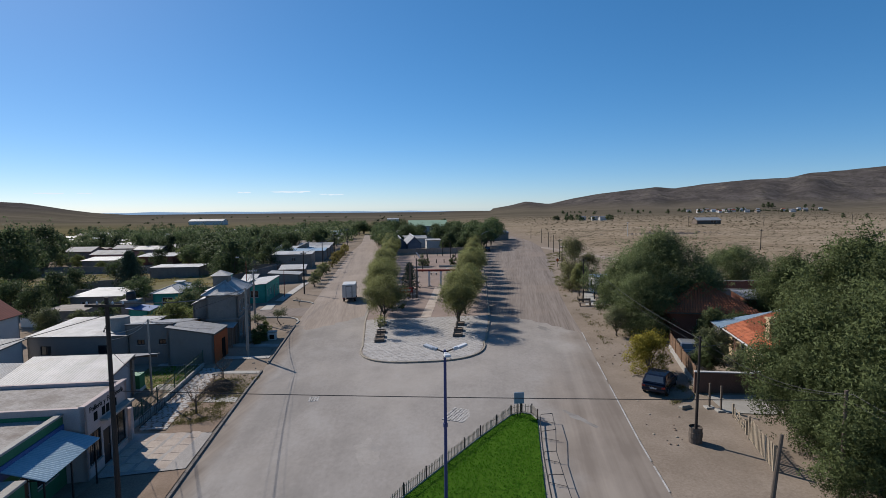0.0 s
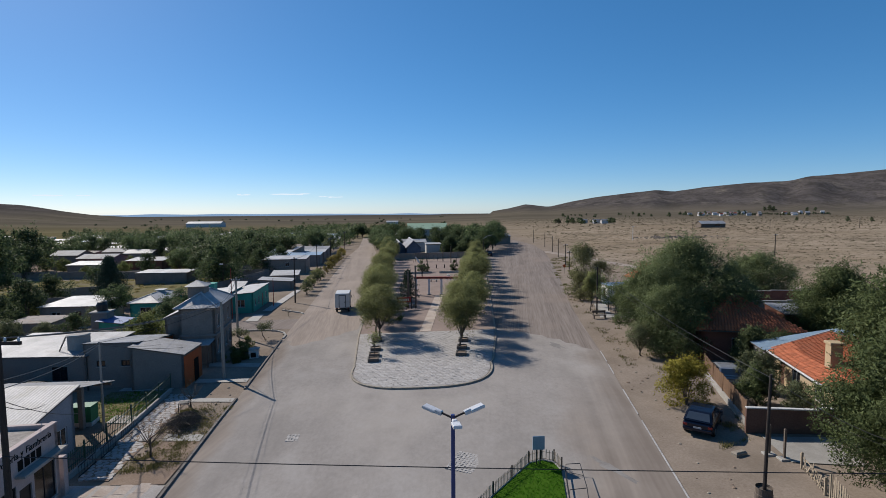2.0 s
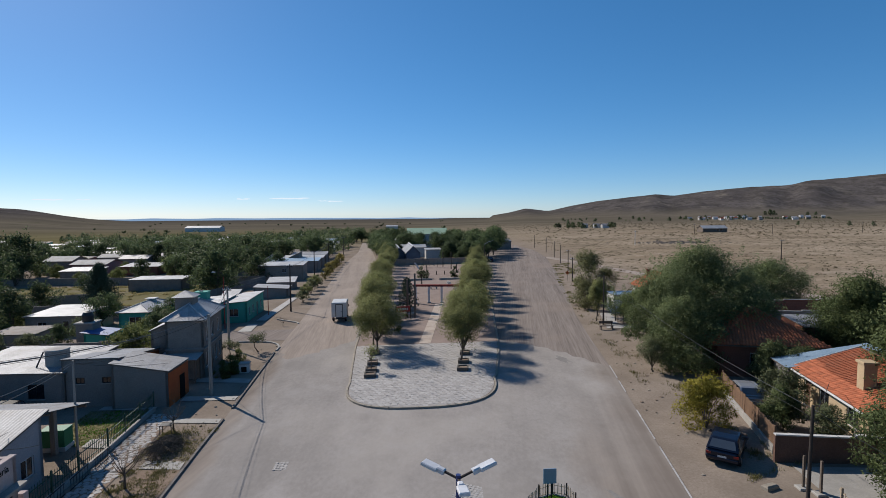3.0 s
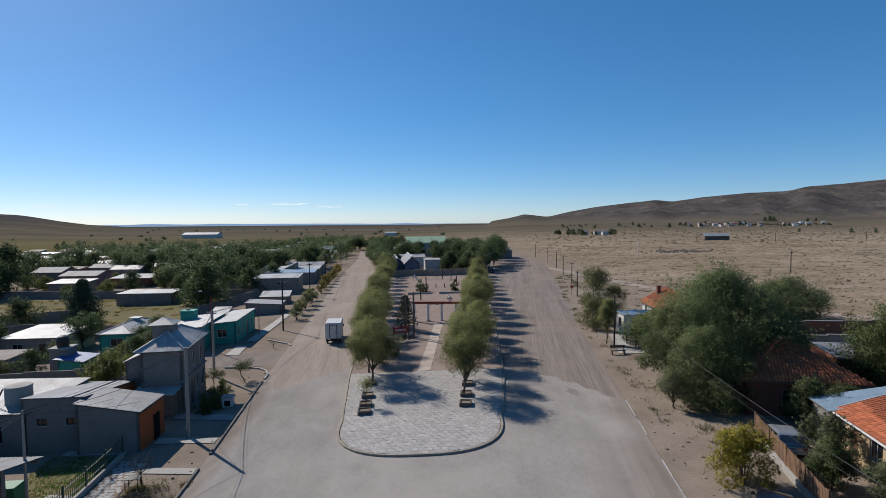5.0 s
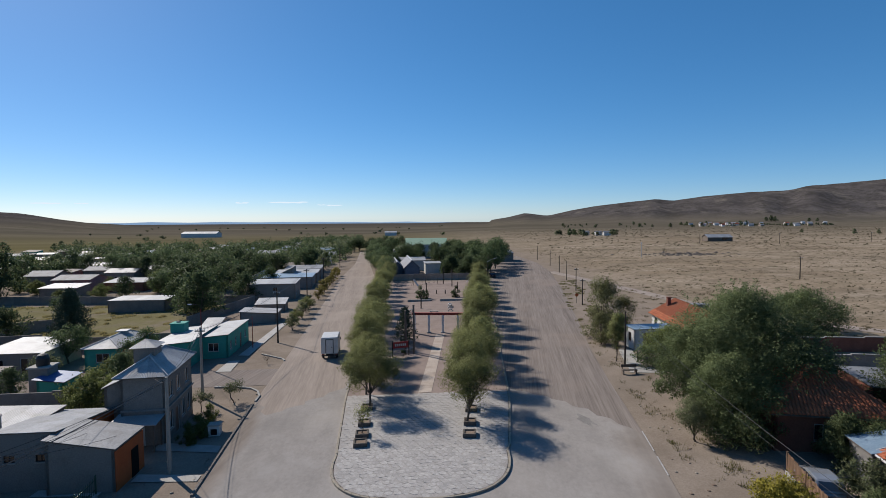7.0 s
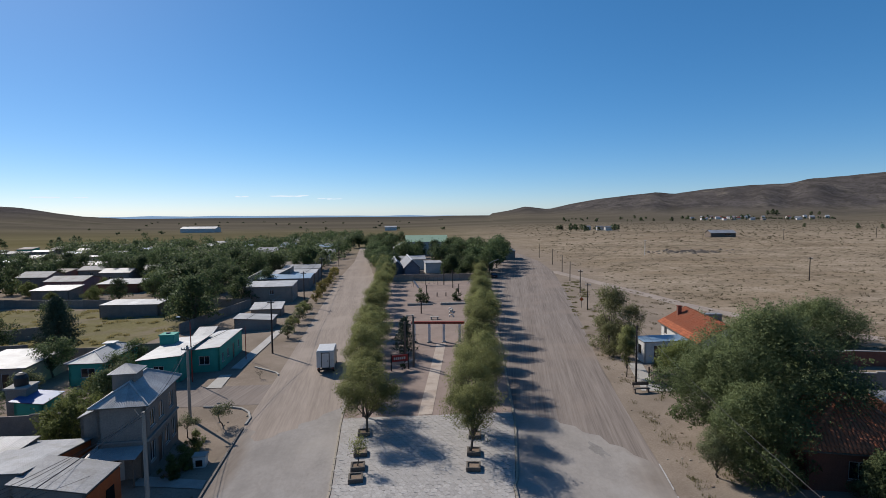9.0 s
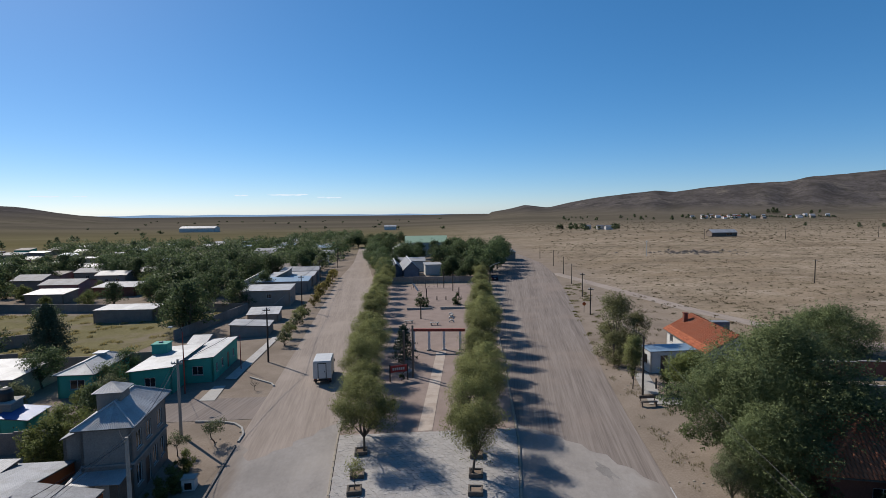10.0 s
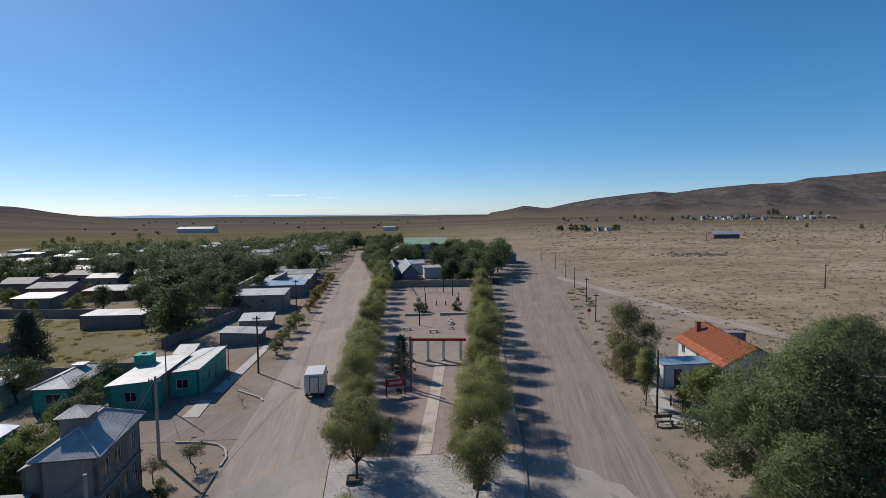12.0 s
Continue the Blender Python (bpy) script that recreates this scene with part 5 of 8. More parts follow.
house("small white-roofed shed between the teal houses", -33.0, 103.5, 6.0, -2.0, 0, 2.2, 2.9, "orange", "mono", "zinc_white", rise=0.5, n=2, category="shed", name="shed")
teal3 = house("teal rendered cottage with hipped zinc roof", -40.4, 91.6, 6.0, -3.9, 0, 8.4, 2.6, "teal", "hip", "zinc_white", rise=0.95, eave=0.3, n=4,
              openings=[("S", 1.3, 0.9, 1.6, 1.1, "window"), ("E", 1.0, 0.0, 0.9, 2.05, "door"), ("E", 3.0, 0.9, 0.9, 1.1, "window")])
part("vent", Build().tube([(-1.95, 5.6, 3.2), (-1.95, 5.6, 3.7)], 0.6, 16).box(-2.65, -1.25, 4.9, 6.3, 3.7, 3.78), "zinc_white", teal3)
flat = house("grey block house with whitish low-pitched roof", -48.8, 90.4, 6.0, -7.2, 0, 8.0, 2.6, "adobe", "mono", "zinc_white", rise=0.2, eave=0.25, n=6,
             openings=[("S", 1.5, 0.9, 1.2, 1.0, "window"), ("S", 4.6, 0, 0.9, 2.0, "door")])
tow = thing("water_tower", -41.4, 80.9, None, 8, "small grey block tower with a black water tank on top", "water tower")
part("shaft", Build().box(-0.9, 0.9, -0.9, 0.9, -0.3, 3.4), "block", tow)
part("platform", Build().box(-1.05, 1.05, -1.05, 1.05, 3.402, 3.55, 0.02), "concrete", tow)
part("tank", Build().tube([(0, 0, 3.55), (0, 0, 4.3), (0, 0, 4.65), (0, 0, 4.8)], [0.58, 0.6, 0.45, 0.18], 16), "tank_black", tow)
house("low teal hut with a blue sheet roof", -38.2, 79.2, 8.0, -2.4, 0, 3.0, 2.2, "teal", "monox", "paint_blue", rise=0.3, eave=0.3, n=3, category="shed", name="shed")
house("white rendered house with a steep red roof", -49.4, 63.9, 6.0, -7.0, 0, 9.5, 3.4, "white_wall", "gabley", "roof_red", rise=2.6, eave=0.3, n=4,
             openings=[("S", 1.2, 0.9, 0.8, 1.2, "window"), ("S", 4.2, 0.9, 0.8, 1.2, "window"), ("E", 1.5, 0.9, 0.9, 1.2, "window")])
house("flat grey house behind a yard wall", -38.0, 51.5, 5.0, -9.0, 0, 8.0, 2.9, "white_wall", "mono", "zinc_grey", rise=0.4, n=6)

# yard walls and sheds between the houses
block_wall(-47, 76.0, -33, 77.6, 2.0, "block", "grey block yard wall between two houses")
block_wall(-58, 101.5, -38.5, 104.5, 1.9, "adobe", "earth-coloured yard wall behind the cottages")
block_wall(-90, 149.4, -62, 145.8, 1.9, "block", "long grey block wall closing a dry yard")
block_wall(-62, 145.8, -42, 143.2, 1.9, "block", "long grey block wall closing a dry yard")
block_wall(-130, 154, -90, 149.4, 1.9, "block", "long grey block wall closing a dry yard")
block_wall(-44.8, 118, -42, 143.2, 1.8, "block", "grey block side wall of a yard")
block_wall(-79.0, 112.0, -66.0, 118.5, 2.1, "adobe", "earth-coloured yard wall beside a dry field")
block_wall(-72.0, 103.0, -60.5, 105.5, 2.0, "block", "grey block yard wall behind the cottages")
house("long unroofed-looking block shed with pale flat roof", -58.2, 136.0, 4.0, -11.5, 0, 6.0, 2.35, "block", "mono", "zinc_white", rise=0.15, eave=0.05, n=7, category="shed", name="shed")
house("pale block house with flat white roof", -34.3, 148.0, 8.0, -10.5, 0, 9.0, 3.6, "adobe", "mono", "zinc_white", rise=0.15, eave=0.2, n=5,
      openings=[("S", 5.5, 1.9, 1.0, 1.0, "window"), ("E", 2.0, 0.9, 1.0, 1.1, "window")])
house("lean-to shed with rusty pale sheets", -31.6, 131.0, 8.0, -5.6, 0, 4.2, 1.5, "adobe", "mono", "zinc_white", rise=0.6, eave=0.2, n=5, category="shed", name="shed")
house("low shed with patched sheet roof", -29.6, 119.5, 8.0, -6.2, 0, 4.6, 1.6, "render", "monox", "zinc_white", rise=0.4, eave=0.2, n=5, category="shed", name="shed")
house("long house with grey-blue flat roofs", -35.5, 168.0, 8.0, -13.0, 0, 9.0, 3.0, "render", "mono", "zinc_blue", rise=0.2, n=6)
house("row house with pale roof along the street", -37.0, 180.0, 8.0, -12.0, 0, 9.0, 3.0, "adobe", "mono", "zinc_white", rise=0.2, n=6)
house("row house with zinc roof along the street", -38.6, 192.0, 8.0, -11.0, 0, 10.0, 3.2, "render", "mono", "zinc", rise=0.3, n=6)
house("steep white-gabled house behind the row", -50.0, 172.0, 8.0, -4.0, 0, 8.0, 2.8, "white_wall", "monoxr", "zinc_white", rise=2.0, n=4)
house("brown gabled house behind the row", -43.0, 176.0, 8.0, -4.6, 0, 8.0, 2.8, "adobe", "monoxr", "zinc_grey", rise=2.2, n=4)
house("pink rendered house with a grey gable roof", -98.7, 172.5, 4.0, -10.0, 0, 9.0, 3.4, "pink", "gablex", "zinc_grey", rise=1.0, n=6)
house("lower house with a bright white roof", -93.7, 160.0, 4.0, -9.0, 0, 6.0, 2.6, "adobe", "mono", "zinc_white", rise=0.5, n=6)
house("two-storey grey house with zinc gable roof", -112.0, 177.0, 4.0, -8.0, 0, 8.0, 4.2, "block", "gablex", "zinc_grey", rise=1.2, n=6)
house("brown open-fronted carport with pale roof", -83.0, 171.5, 4.0, -10.5, 0, 7.0, 2.5, "brick", "mono", "zinc", rise=0.5, n=6)

house("brown block shed with a flat roof", -48.0, 81.2, 6.0, -5.4, 0, 4.5, 2.1, "adobe", "mono", "zinc_rust", rise=0.1, eave=0.05, n=4, category="shed", name="shed")
block_wall(-57.5, 82.2, -53.6, 81.6, 1.2, "white_wall", "low whitewashed yard wall")


# ---- on the island ----
olive = [grow(40 + k, 6.4 + 0.25 * (k % 3), 4.9 + 0.5 * (k % 2), 0.2, 21000, 0.068, "leaf_olive", 13, 0.5, 0.1, airy=0.9) for k in range(5)]
sapling = grow(61, 2.4, 1.3, 0.35, 700, 0.07, "leaf_olive", 5, 0.22, 0.04)


def planter(x, y, rz):
    p = thing("planter", x, y, ground_z(x, y) + 0.13, rz, "square brick planter round a street tree", "planter", "planters on the island")
    for k in range(4):
        m = pose(0, 0, 0, 0, 0, 90 * k)
        part("rim", Build().box(-0.52, 0.38, -0.52, -0.38, -0.05, 0.34, 0.02), "rubble", p, at=m)
    part("soil", Build().box(-0.38, 0.38, -0.38, 0.38, -0.05, 0.25), "dirt", p)
    return p


def row_x(y, west):
    return float(np.interp(y, [60, 74, 90, 110, 172], [-5.9, -6.9, -9.1, -11.2, -15.6])) if west else float(np.interp(y, [60, 70, 90, 110, 172], [1.5, 2.2, 4.0, 5.8, 10.2]))


for west, ys in ((True, (66.6, 68.3, 70.6, 74.3)), (False, (67.6, 70.0, 73.0))):
    for k, y in enumerate(ys):
        planter(row_x(y, west), y, RZ if west else -4)
tree("street_tree", sapling, row_x(68.3, True), 68.3, 1.0, 40, "young staked tree in a planter", group="street trees", lift=0.3)
lefts = [74.3, 78.4, 83.0, 88.2, 93.0, 98.6, 104.5, 110, 116, 122.5, 129, 135, 141, 148, 155, 162, 169]
rights = [70.0, 74.6, 79.5, 84.5, 89.0, 94.0, 99.5, 105, 111, 117, 123, 129.5, 136, 142.5, 149, 156, 163, 170]
for west, ys in ((True, lefts), (False, rights)):
    for k, y in enumerate(ys):
        s = rng.uniform(0.86, 1.05) * (0.92 if y > 120 else 1.0)
        tree("street_tree", olive[(k * 2 + west) % 5], row_x(y, west) + rng.uniform(-0.3, 0.3), y, s, rng.uniform(0, 360),
             "slender street tree with sparse olive-yellow leaves", group="street trees", lift=0.12)

# straight path of pale slabs and the portico
for k in range(12):
    y = 78.2 + 2.2 * k
    cx = -1.35 + 0.055 * (y - 87)
    slab([(cx - 0.65, y), (cx + 0.65, y), (cx + 0.77, y + 2.17), (cx - 0.53, y + 2.17)], 0.16 + 0.003 * (k % 2), "path", "pale concrete slabs of a straight path", "path", "pavement", 2)
gate = thing("portico", -2.0, 105.6, ground_z(-2, 105.6) + 0.12, -2, "white posts carrying a long red beam over the path", "portico")
for px in (-2.3, -0.1, 2.0, 4.3):
    part("post", Build().box(px - 0.17, px + 0.17, -0.17, 0.17, -0.2, 2.75, 0.02), "post_white", gate)
    part("footing", Build().box(px - 0.3, px + 0.3, -0.3, 0.3, -0.15, 0.18, 0.03), "concrete", gate)
part("beam", Build().box(-2.7, 5.0, -0.2, 0.2, 2.752, 3.1, 0.02), "red_beam", gate)
for (px, py, hh) in ((-3.75, 93.6, 6.2), (-4.95, 95.6, 5.2)):
    t = thing("carved_post", px, py, ground_z(px, py) + 0.1, 0, "tall dark wooden post standing on the plaza", "post", "tall posts")
    part("post", Build().tube([(0, 0, -0.2), (0.02, 0, hh * 0.5), (0, 0.02, hh)], [0.15, 0.14, 0.12], 9), "wood", t)
    part("cap", Build().tube([(0, 0, hh), (0, 0, hh + 0.12)], [0.17, 0.1], 9), "wood", t)
sg = thing("sign_board", -5.35, 92.6, ground_z(-5.3, 92.6) + 0.12, 20, "red sign board with white lettering on two posts", "sign")
part("panel", Build().box(-1.0, 1.0, -0.04, 0.04, 1.05, 1.85, 0.01), "red_sign", sg)
for px in (-1.06, 1.06):
    part("post", Build().box(px - 0.06, px + 0.06, -0.07, 0.07, -0.3, 2.0), "pole_dark", sg)
for k in range(6):
    part("letter_bar", Build().box(-0.75 + 0.25 * k, -0.57 + 0.25 * k, -0.048, -0.042, 1.3, 1.6), "frame_white", sg)
fir = conical(71, 4.7, 3.6, 3000, 0.12)
tree("conifer", fir, -5.3, 99.6, 1.15, 0, "dark green conifer on the bare plaza", lift=0.12)
cyp = [bushy(72 + k, 2.6, 2.2, 2600, 0.09, "leaf_dark", 18, 0.05) for k in range(2)]
tree("shrub", cyp[0], -4.9, 141.5, 1.1, 0, "dark rounded shrub on the plaza", "shrub", lift=0.12)
tree("shrub", cyp[1], -3.6, 139.8, 0.8, 30, "dark rounded shrub on the plaza", "shrub", lift=0.12)
tree("shrub", cyp[1], 2.8, 141.2, 1.0, 80, "dark rounded shrub on the plaza", "shrub", lift=0.12)
tree("shrub", bushy(75, 0.8, 1.1, 500, 0.07, "leaf_dark", 9), -5.0, 92.4, 1.0, 0, "low dark plant under the red sign", "shrub", lift=0.12)
tree("shrub", bushy(76, 0.9, 1.5, 700, 0.08, "leaf_dark", 10), -5.3, 84.3, 1.0, 0, "low dark plant beside the path", "shrub", lift=0.12)


def bench(x, y, rz):
    b = thing("bench", x, y, ground_z(x, y) + 0.12, rz, "plain concrete park bench", "bench", "benches on the plaza")
    part("seat", Build().box(-0.8, 0.8, -0.22, 0.22, 0.4, 0.5, 0.02), "concrete", b)
    for px in (-0.55, 0.55):
        part("leg", Build().box(px - 0.1, px + 0.1, -0.18, 0.18, -0.1, 0.4), "concrete", b)


for x, y, rz in ((-6.6, 110, 10), (-1.6, 122, 0), (-6.2, 124.5, 15), (1.5, 128.5, 80), (-4.3, 94.6, 60)):
    bench(x, y, rz)
for x0, x1, y in ((-7.4, -2.2, 137.0), (-0.6, 5.6, 136.4)):
    w = thing("low_wall", (x0 + x1) / 2, y, ground_z((x0 + x1) / 2, y) + 0.12, 0, "low pale wall edging the playground", "low wall")
    part("wall", Build().box((x0 - x1) / 2, (x1 - x0) / 2, -0.12, 0.12, -0.2, 0.4, 0.02), "concrete", w)
for k in range(3):
    t = thing("painted_tyre", 1.4, 124 + 3.2 * k, ground_z(1.4, 124 + 3.2 * k) + 0.12, 0, "white painted half-buried tyre", "play tyre", "play tyres")
    part("tyre", Build().tube([(0.38 * math.cos(a), 0, 0.38 * math.sin(a)) for a in np.linspace(0, math.pi, 9)], 0.11, 8), "frame_white", t)
for x, y, hh in ((-3.9, 152.5, 2.0), (-1.4, 147.5, 0.9), (0.6, 147.2, 0.9), (3.6, 151, 2.2), (-4.2, 128, 2.4), (2.4, 160, 4.5), (0.2, 166, 4.2)):
    t = thing("plaza_post", x, y, ground_z(x, y) + 0.1, 0, "dark upright post on the playground", "post", "playground posts")
    part("post", Build().tube([(0, 0, -0.2), (0, 0, hh * 0.5), (0, 0, hh)], [0.12, 0.115, 0.1], 8), "pole_dark", t)
    part("cap", Build().tube([(0, 0, hh), (0, 0, hh + 0.05)], [0.13, 0.08], 8), "pole_dark", t)


def swing_frame(x, y, rz, wide=3.2, high=2.3):
    f = thing("swing", x, y, ground_z(x, y) + 0.1, rz, "metal playground swing frame with two seats", "swing", "playground")
    part("beam", Build().tube([(-wide / 2, 0, high), (wide / 2, 0, high)], 0.04, 7), "wood", f)
    for sx in (-1, 1):
        for sy in (-0.7, 0.7):
            part("leg", Build().tube([(sx * wide / 2, 0, high), (sx * wide / 2, sy, -0.2)], 0.035, 6), "wood", f)
    for px in (-0.7, 0.7):
        st = part("seat", Build().box(px - 0.25, px + 0.25, -0.1, 0.1, 0.5, 0.54), "pole_dark", f)
        part("chain", Build().tube([(px - 0.22, 0, 0.54), (px - 0.22, 0, high)], 0.01, 4).tube([(px + 0.22, 0, 0.54), (px + 0.22, 0, high)], 0.01, 4), "iron", st)


swing_frame(-3.0, 166.5, 5)
swing_frame(-6.2, 168.0, 0)
sl = thing("slide", -7.6, 164.5, ground_z(-7.6, 164.5) + 0.1, 30, "small playground slide with a ladder", "slide")
part("chute", Build().add([(-0.25, 0, 1.7), (0.25, 0, 1.7), (0.25, -2.6, 0.2), (-0.25, -2.6, 0.2), (-0.25, 0, 1.62), (0.25, 0, 1.62), (0.25, -2.6, 0.12), (-0.25, -2.6, 0.12)], [(0, 1, 2, 3), (7, 6, 5, 4), (0, 3, 7, 4), (2, 1, 5, 6), (3, 2, 6, 7), (1, 0, 4, 5)]), "zinc", sl)
part("ladder", Build().tube([(-0.25, 0, 1.7), (-0.25, 0.8, -0.1)], 0.03, 6).tube([(0.25, 0, 1.7), (0.25, 0.8, -0.1)], 0.03, 6), "iron", sl)
see = thing("climbing_frame", 7.2, 166.8, ground_z(7.2, 166.8) + 0.1, -25, "leaning white metal climbing frame", "climbing frame")
part("rail", Build().tube([(-1.0, 0, 0), (1.4, 0, 2.6)], 0.05, 7).tube([(-0.6, 0.6, 0), (1.8, 0.6, 2.6)], 0.05, 7), "frame_white", see)

# wall at the far end of the island, with the house behind it
block_wall(-17.2, 180.0, 0.5, 176.5, 1.9, "adobe", "earth-coloured wall closing the end of the plaza")
block_wall(0.5, 176.5, 12.5, 174.5, 1.9, "adobe", "earth-coloured wall closing the end of the plaza")
blue = house("house with slate-blue gabled sheet roofs", -7.0, 186.0, 8.0, -4.6, 0, 20.0, 3.0, "slate", "gabley", "slate", rise=2.2, n=8)
part("ridge_cap", Build().box(-2.52, -2.08, -0.3, 20.3, 5.28, 5.37, 0.02), "frame_white", blue, "white ridge capping")
blue2 = house("house with slate-blue gabled sheet roofs", -11.8, 188.0, 8.0, -4.4, 0, 18.0, 2.8, "slate", "gabley", "slate", rise=1.9, n=8)
part("ridge_cap", Build().box(-2.42, -1.98, -0.3, 18.3, 4.78, 4.87, 0.02), "frame_white", blue2, "white ridge capping")
house("low outbuilding with a pale striped roof", -6.0, 209.0, 8.0, -9.0, 0, 4.0, 3.4, "white_wall", "mono", "zinc_white", rise=0.8, n=4, category="shed", name="shed")
house("small white shed with a pale roof", -0.5, 196.0, 8.0, -5.0, 0, 5.0, 3.2, "white_wall", "mono", "zinc_white", rise=0.2, n=3, category="shed", name="shed")
house("long hall with a pale green sheet roof", 2.2, 268.0, 3.0, -19.0, 0, 16.0, 6.0, "white_wall", "gablex", "hall_green", rise=2.6, n=10)
house("white building with a bright roof far down the street", -58.0, 690.0, 5.0, -15.0, 0, 10.0, 4.0, "white_wall", "gablex", "zinc_white", rise=1.5, n=6)
house("small white house by the green hall", -13.0, 262.0, 5.0, -9.0, 0, 10.0, 4.0, "white_wall", "gabley", "zinc_white", rise=2.2, n=4)
house("low zinc-roofed store among the trees", 28.0, 232.0, 3.0, -13.0, 0, 9.0, 3.2, "render", "mono", "zinc", rise=0.6, n=6)

# kerb of the west pavement and its planting
WEST = [(-13.3, 36.5), (-14.7, 47.4), (-15.4, 53.1), (-15.9, 57.8)]
WEST2 = [(-16.1, 60.0), (-17.4, 70.0), (-18.3, 76.8)]
BEND = [(-18.35, 77.6), (-18.5, 79.2), (-19.2, 80.7), (-20.3, 81.8), (-21.9, 82.4), (-24.5, 82.6)]
west_kerb = thing("kerb_west", 0, 0, 0, 0, "worn concrete kerb of the west pavement, shadow line in its dark colour", "kerb", kind="structure")
# dark colour carries the kerb's shadow line over the whole stone
kerb_dark_mesh = Build().box(-0.5, 0.5, -0.09, 0.09, -0.1, 0.16, 0.02).mesh("kerb_stone")
kerb_dark_mesh.materials.append(M["kerb_dark"])
kerb_pale_mesh = Build().box(-0.5, 0.5, -0.1, 0.1, -0.1, 0.17, 0.02).mesh("kerb_stone")
kerb_pale_mesh.materials.append(M["concrete"])


def cut(line, step):
    out = []
    for (xa, ya), (xb, yb) in zip(line, line[1:]):
        n = max(1, round(math.hypot(xb - xa, yb - ya) / step))
        out += [(xa + (xb - xa) * k / n, ya + (yb - ya) * k / n, xa + (xb - xa) * (k + 1) / n, ya + (yb - ya) * (k + 1) / n) for k in range(n)]
    return out


kerb_run(cut(WEST, 1.0) + cut(WEST2, 1.0), west_kerb, kerb_dark_mesh)
kerb_run(cut(BEND, 0.9), west_kerb, kerb_pale_mesh)
kerb_run(cut([(-20.0, 92.6), (-20.6, 93.6), (-22.4, 95.0), (-24.2, 96.4)], 1.0), west_kerb, kerb_pale_mesh)
forecourt = slab([(-18.6, 39.4), (-14.05, 40.2), (-14.6, 44.9), (-20.0, 45.2)], 0.05, "grout", "pale forecourt of square concrete slabs before the shops")
slab([(-18.2, 30), (-12.8, 31), (-14.0, 40.1), (-18.4, 39.3)], 0.04, "dirt", "bare earth forecourt")
walkway = slab([(-20.1, 45.8), (-18.1, 45.6), (-19.9, 59.2), (-22.0, 59.6)], 0.04, "dirt", "pale crazy-paved walkway along the fence", cells=10)
slab([(-17.9, 50.6), (-15.3, 50.3), (-15.45, 51.3), (-18.0, 51.6)], 0.05, "concrete", "pale concrete strip between two beds")
slab([(-19.8, 57.6), (-16.0, 57.2), (-16.1, 58.0), (-20.0, 58.4)], 0.05, "concrete", "pale concrete strip between two beds")
slab([(-22.6, 67.2), (-17.2, 66.4), (-17.4, 67.6), (-22.7, 68.6)], 0.05, "concrete", "pale concrete path to the house door")
slab([(-21.3, 62.2), (-16.7, 62.0), (-16.8, 62.9), (-21.4, 63.3)], 0.05, "concrete", "raised concrete strip at the foot of a pole")
slab([(-27.0, 88.6), (-25.2, 88.5), (-26.0, 93.5), (-27.4, 93.5)], 0.08, "concrete", "pale concrete path to a house")
slab([(-27.2, 96.0), (-25.7, 95.8), (-27.2, 118), (-28.4, 118)], 0.1, "stone", "pale raised walkway beside the street", cells=10)
slab([(-17.8, 45.1), (-14.7, 45.0), (-15.2, 50.2), (-17.8, 50.4)], 0.06, "dirt", "bare planting bed by the kerb", "bed", "planting_bed")


# ---- centre: lawn triangle, lamp, board, lorry ----
TRI = [(-3.2, 33.0), (-1.45, 36.4), (0.65, 39.55), (2.75, 42.7), (4.6, 45.2), (5.0, 45.75), (5.75, 46.05), (6.4, 45.75), (6.6, 44.9), (6.0, 40.6), (5.4, 36.0), (4.8, 31.0), (4.2, 26.0), (-6.8, 26.5)]
b = Build()
fan = [(1.5, 36.0)] + TRI
b.add([(x, y, ground_z(x, y) + 0.1) for x, y in fan], [(0, k + 1, (k + 1) % len(TRI) + 1) for k in range(len(TRI))][::-1])
tagged(part("lawn", b, "lawn"), "bright green watered lawn triangle in the junction", "lawn", kind="structure")


def in_poly(x, y, pts):
    hit = False
    for (xa, ya), (xb, yb) in zip(pts, pts[1:] + pts[:1]):
        if (ya > y) != (yb > y) and x < (xb - xa) * (y - ya) / (yb - ya) + xa:
            hit = not hit
    return hit


def tufts(name, pts, n, high, wide, material, label, blades=5, lift=0.08, clumps=0):
    """Thin upright blades scattered over an area."""
    r = np.random.default_rng(n + len(pts))
    xs, ys = [p[0] for p in pts], [p[1] for p in pts]
    vs, fs = [], []
    spots = [(r.uniform(min(xs), max(xs)), r.uniform(min(ys), max(ys)), r.uniform(0.3, 1.2)) for _ in range(clumps)]
    made = 0
    for _ in range(n * 6):
        if made >= n:
            break
        if spots:
            cx, cy, cr = spots[int(r.integers(len(spots)))]
            x, y = cx + r.normal() * cr * 0.5, cy + r.normal() * cr * 0.5
        else:
            x, y = r.uniform(min(xs), max(xs)), r.uniform(min(ys), max(ys))
        if not in_poly(x, y, pts):
            continue
        made += 1
        z = ground_z(x, y) + lift
        for _ in range(blades):
            a = r.uniform(0, 2 * math.pi)
            h, w, lean = high * r.uniform(0.5, 1.2), wide * r.uniform(0.6, 1.2), high * r.normal() * 0.45
            ox, oy = r.normal() * high * 0.4, r.normal() * high * 0.4
            c, s = math.cos(a), math.sin(a)
            k = len(vs)
            vs += [(x + ox - w * c, y + oy - w * s, z), (x + ox + w * c, y + oy + w * s, z), (x + ox + lean * s, y + oy - lean * c, z + h)]
            fs.append((k, k + 1, k + 2))
    return tagged(part(name, mesh_of(name, vs, fs), material), label, "grass", kind="stuff")


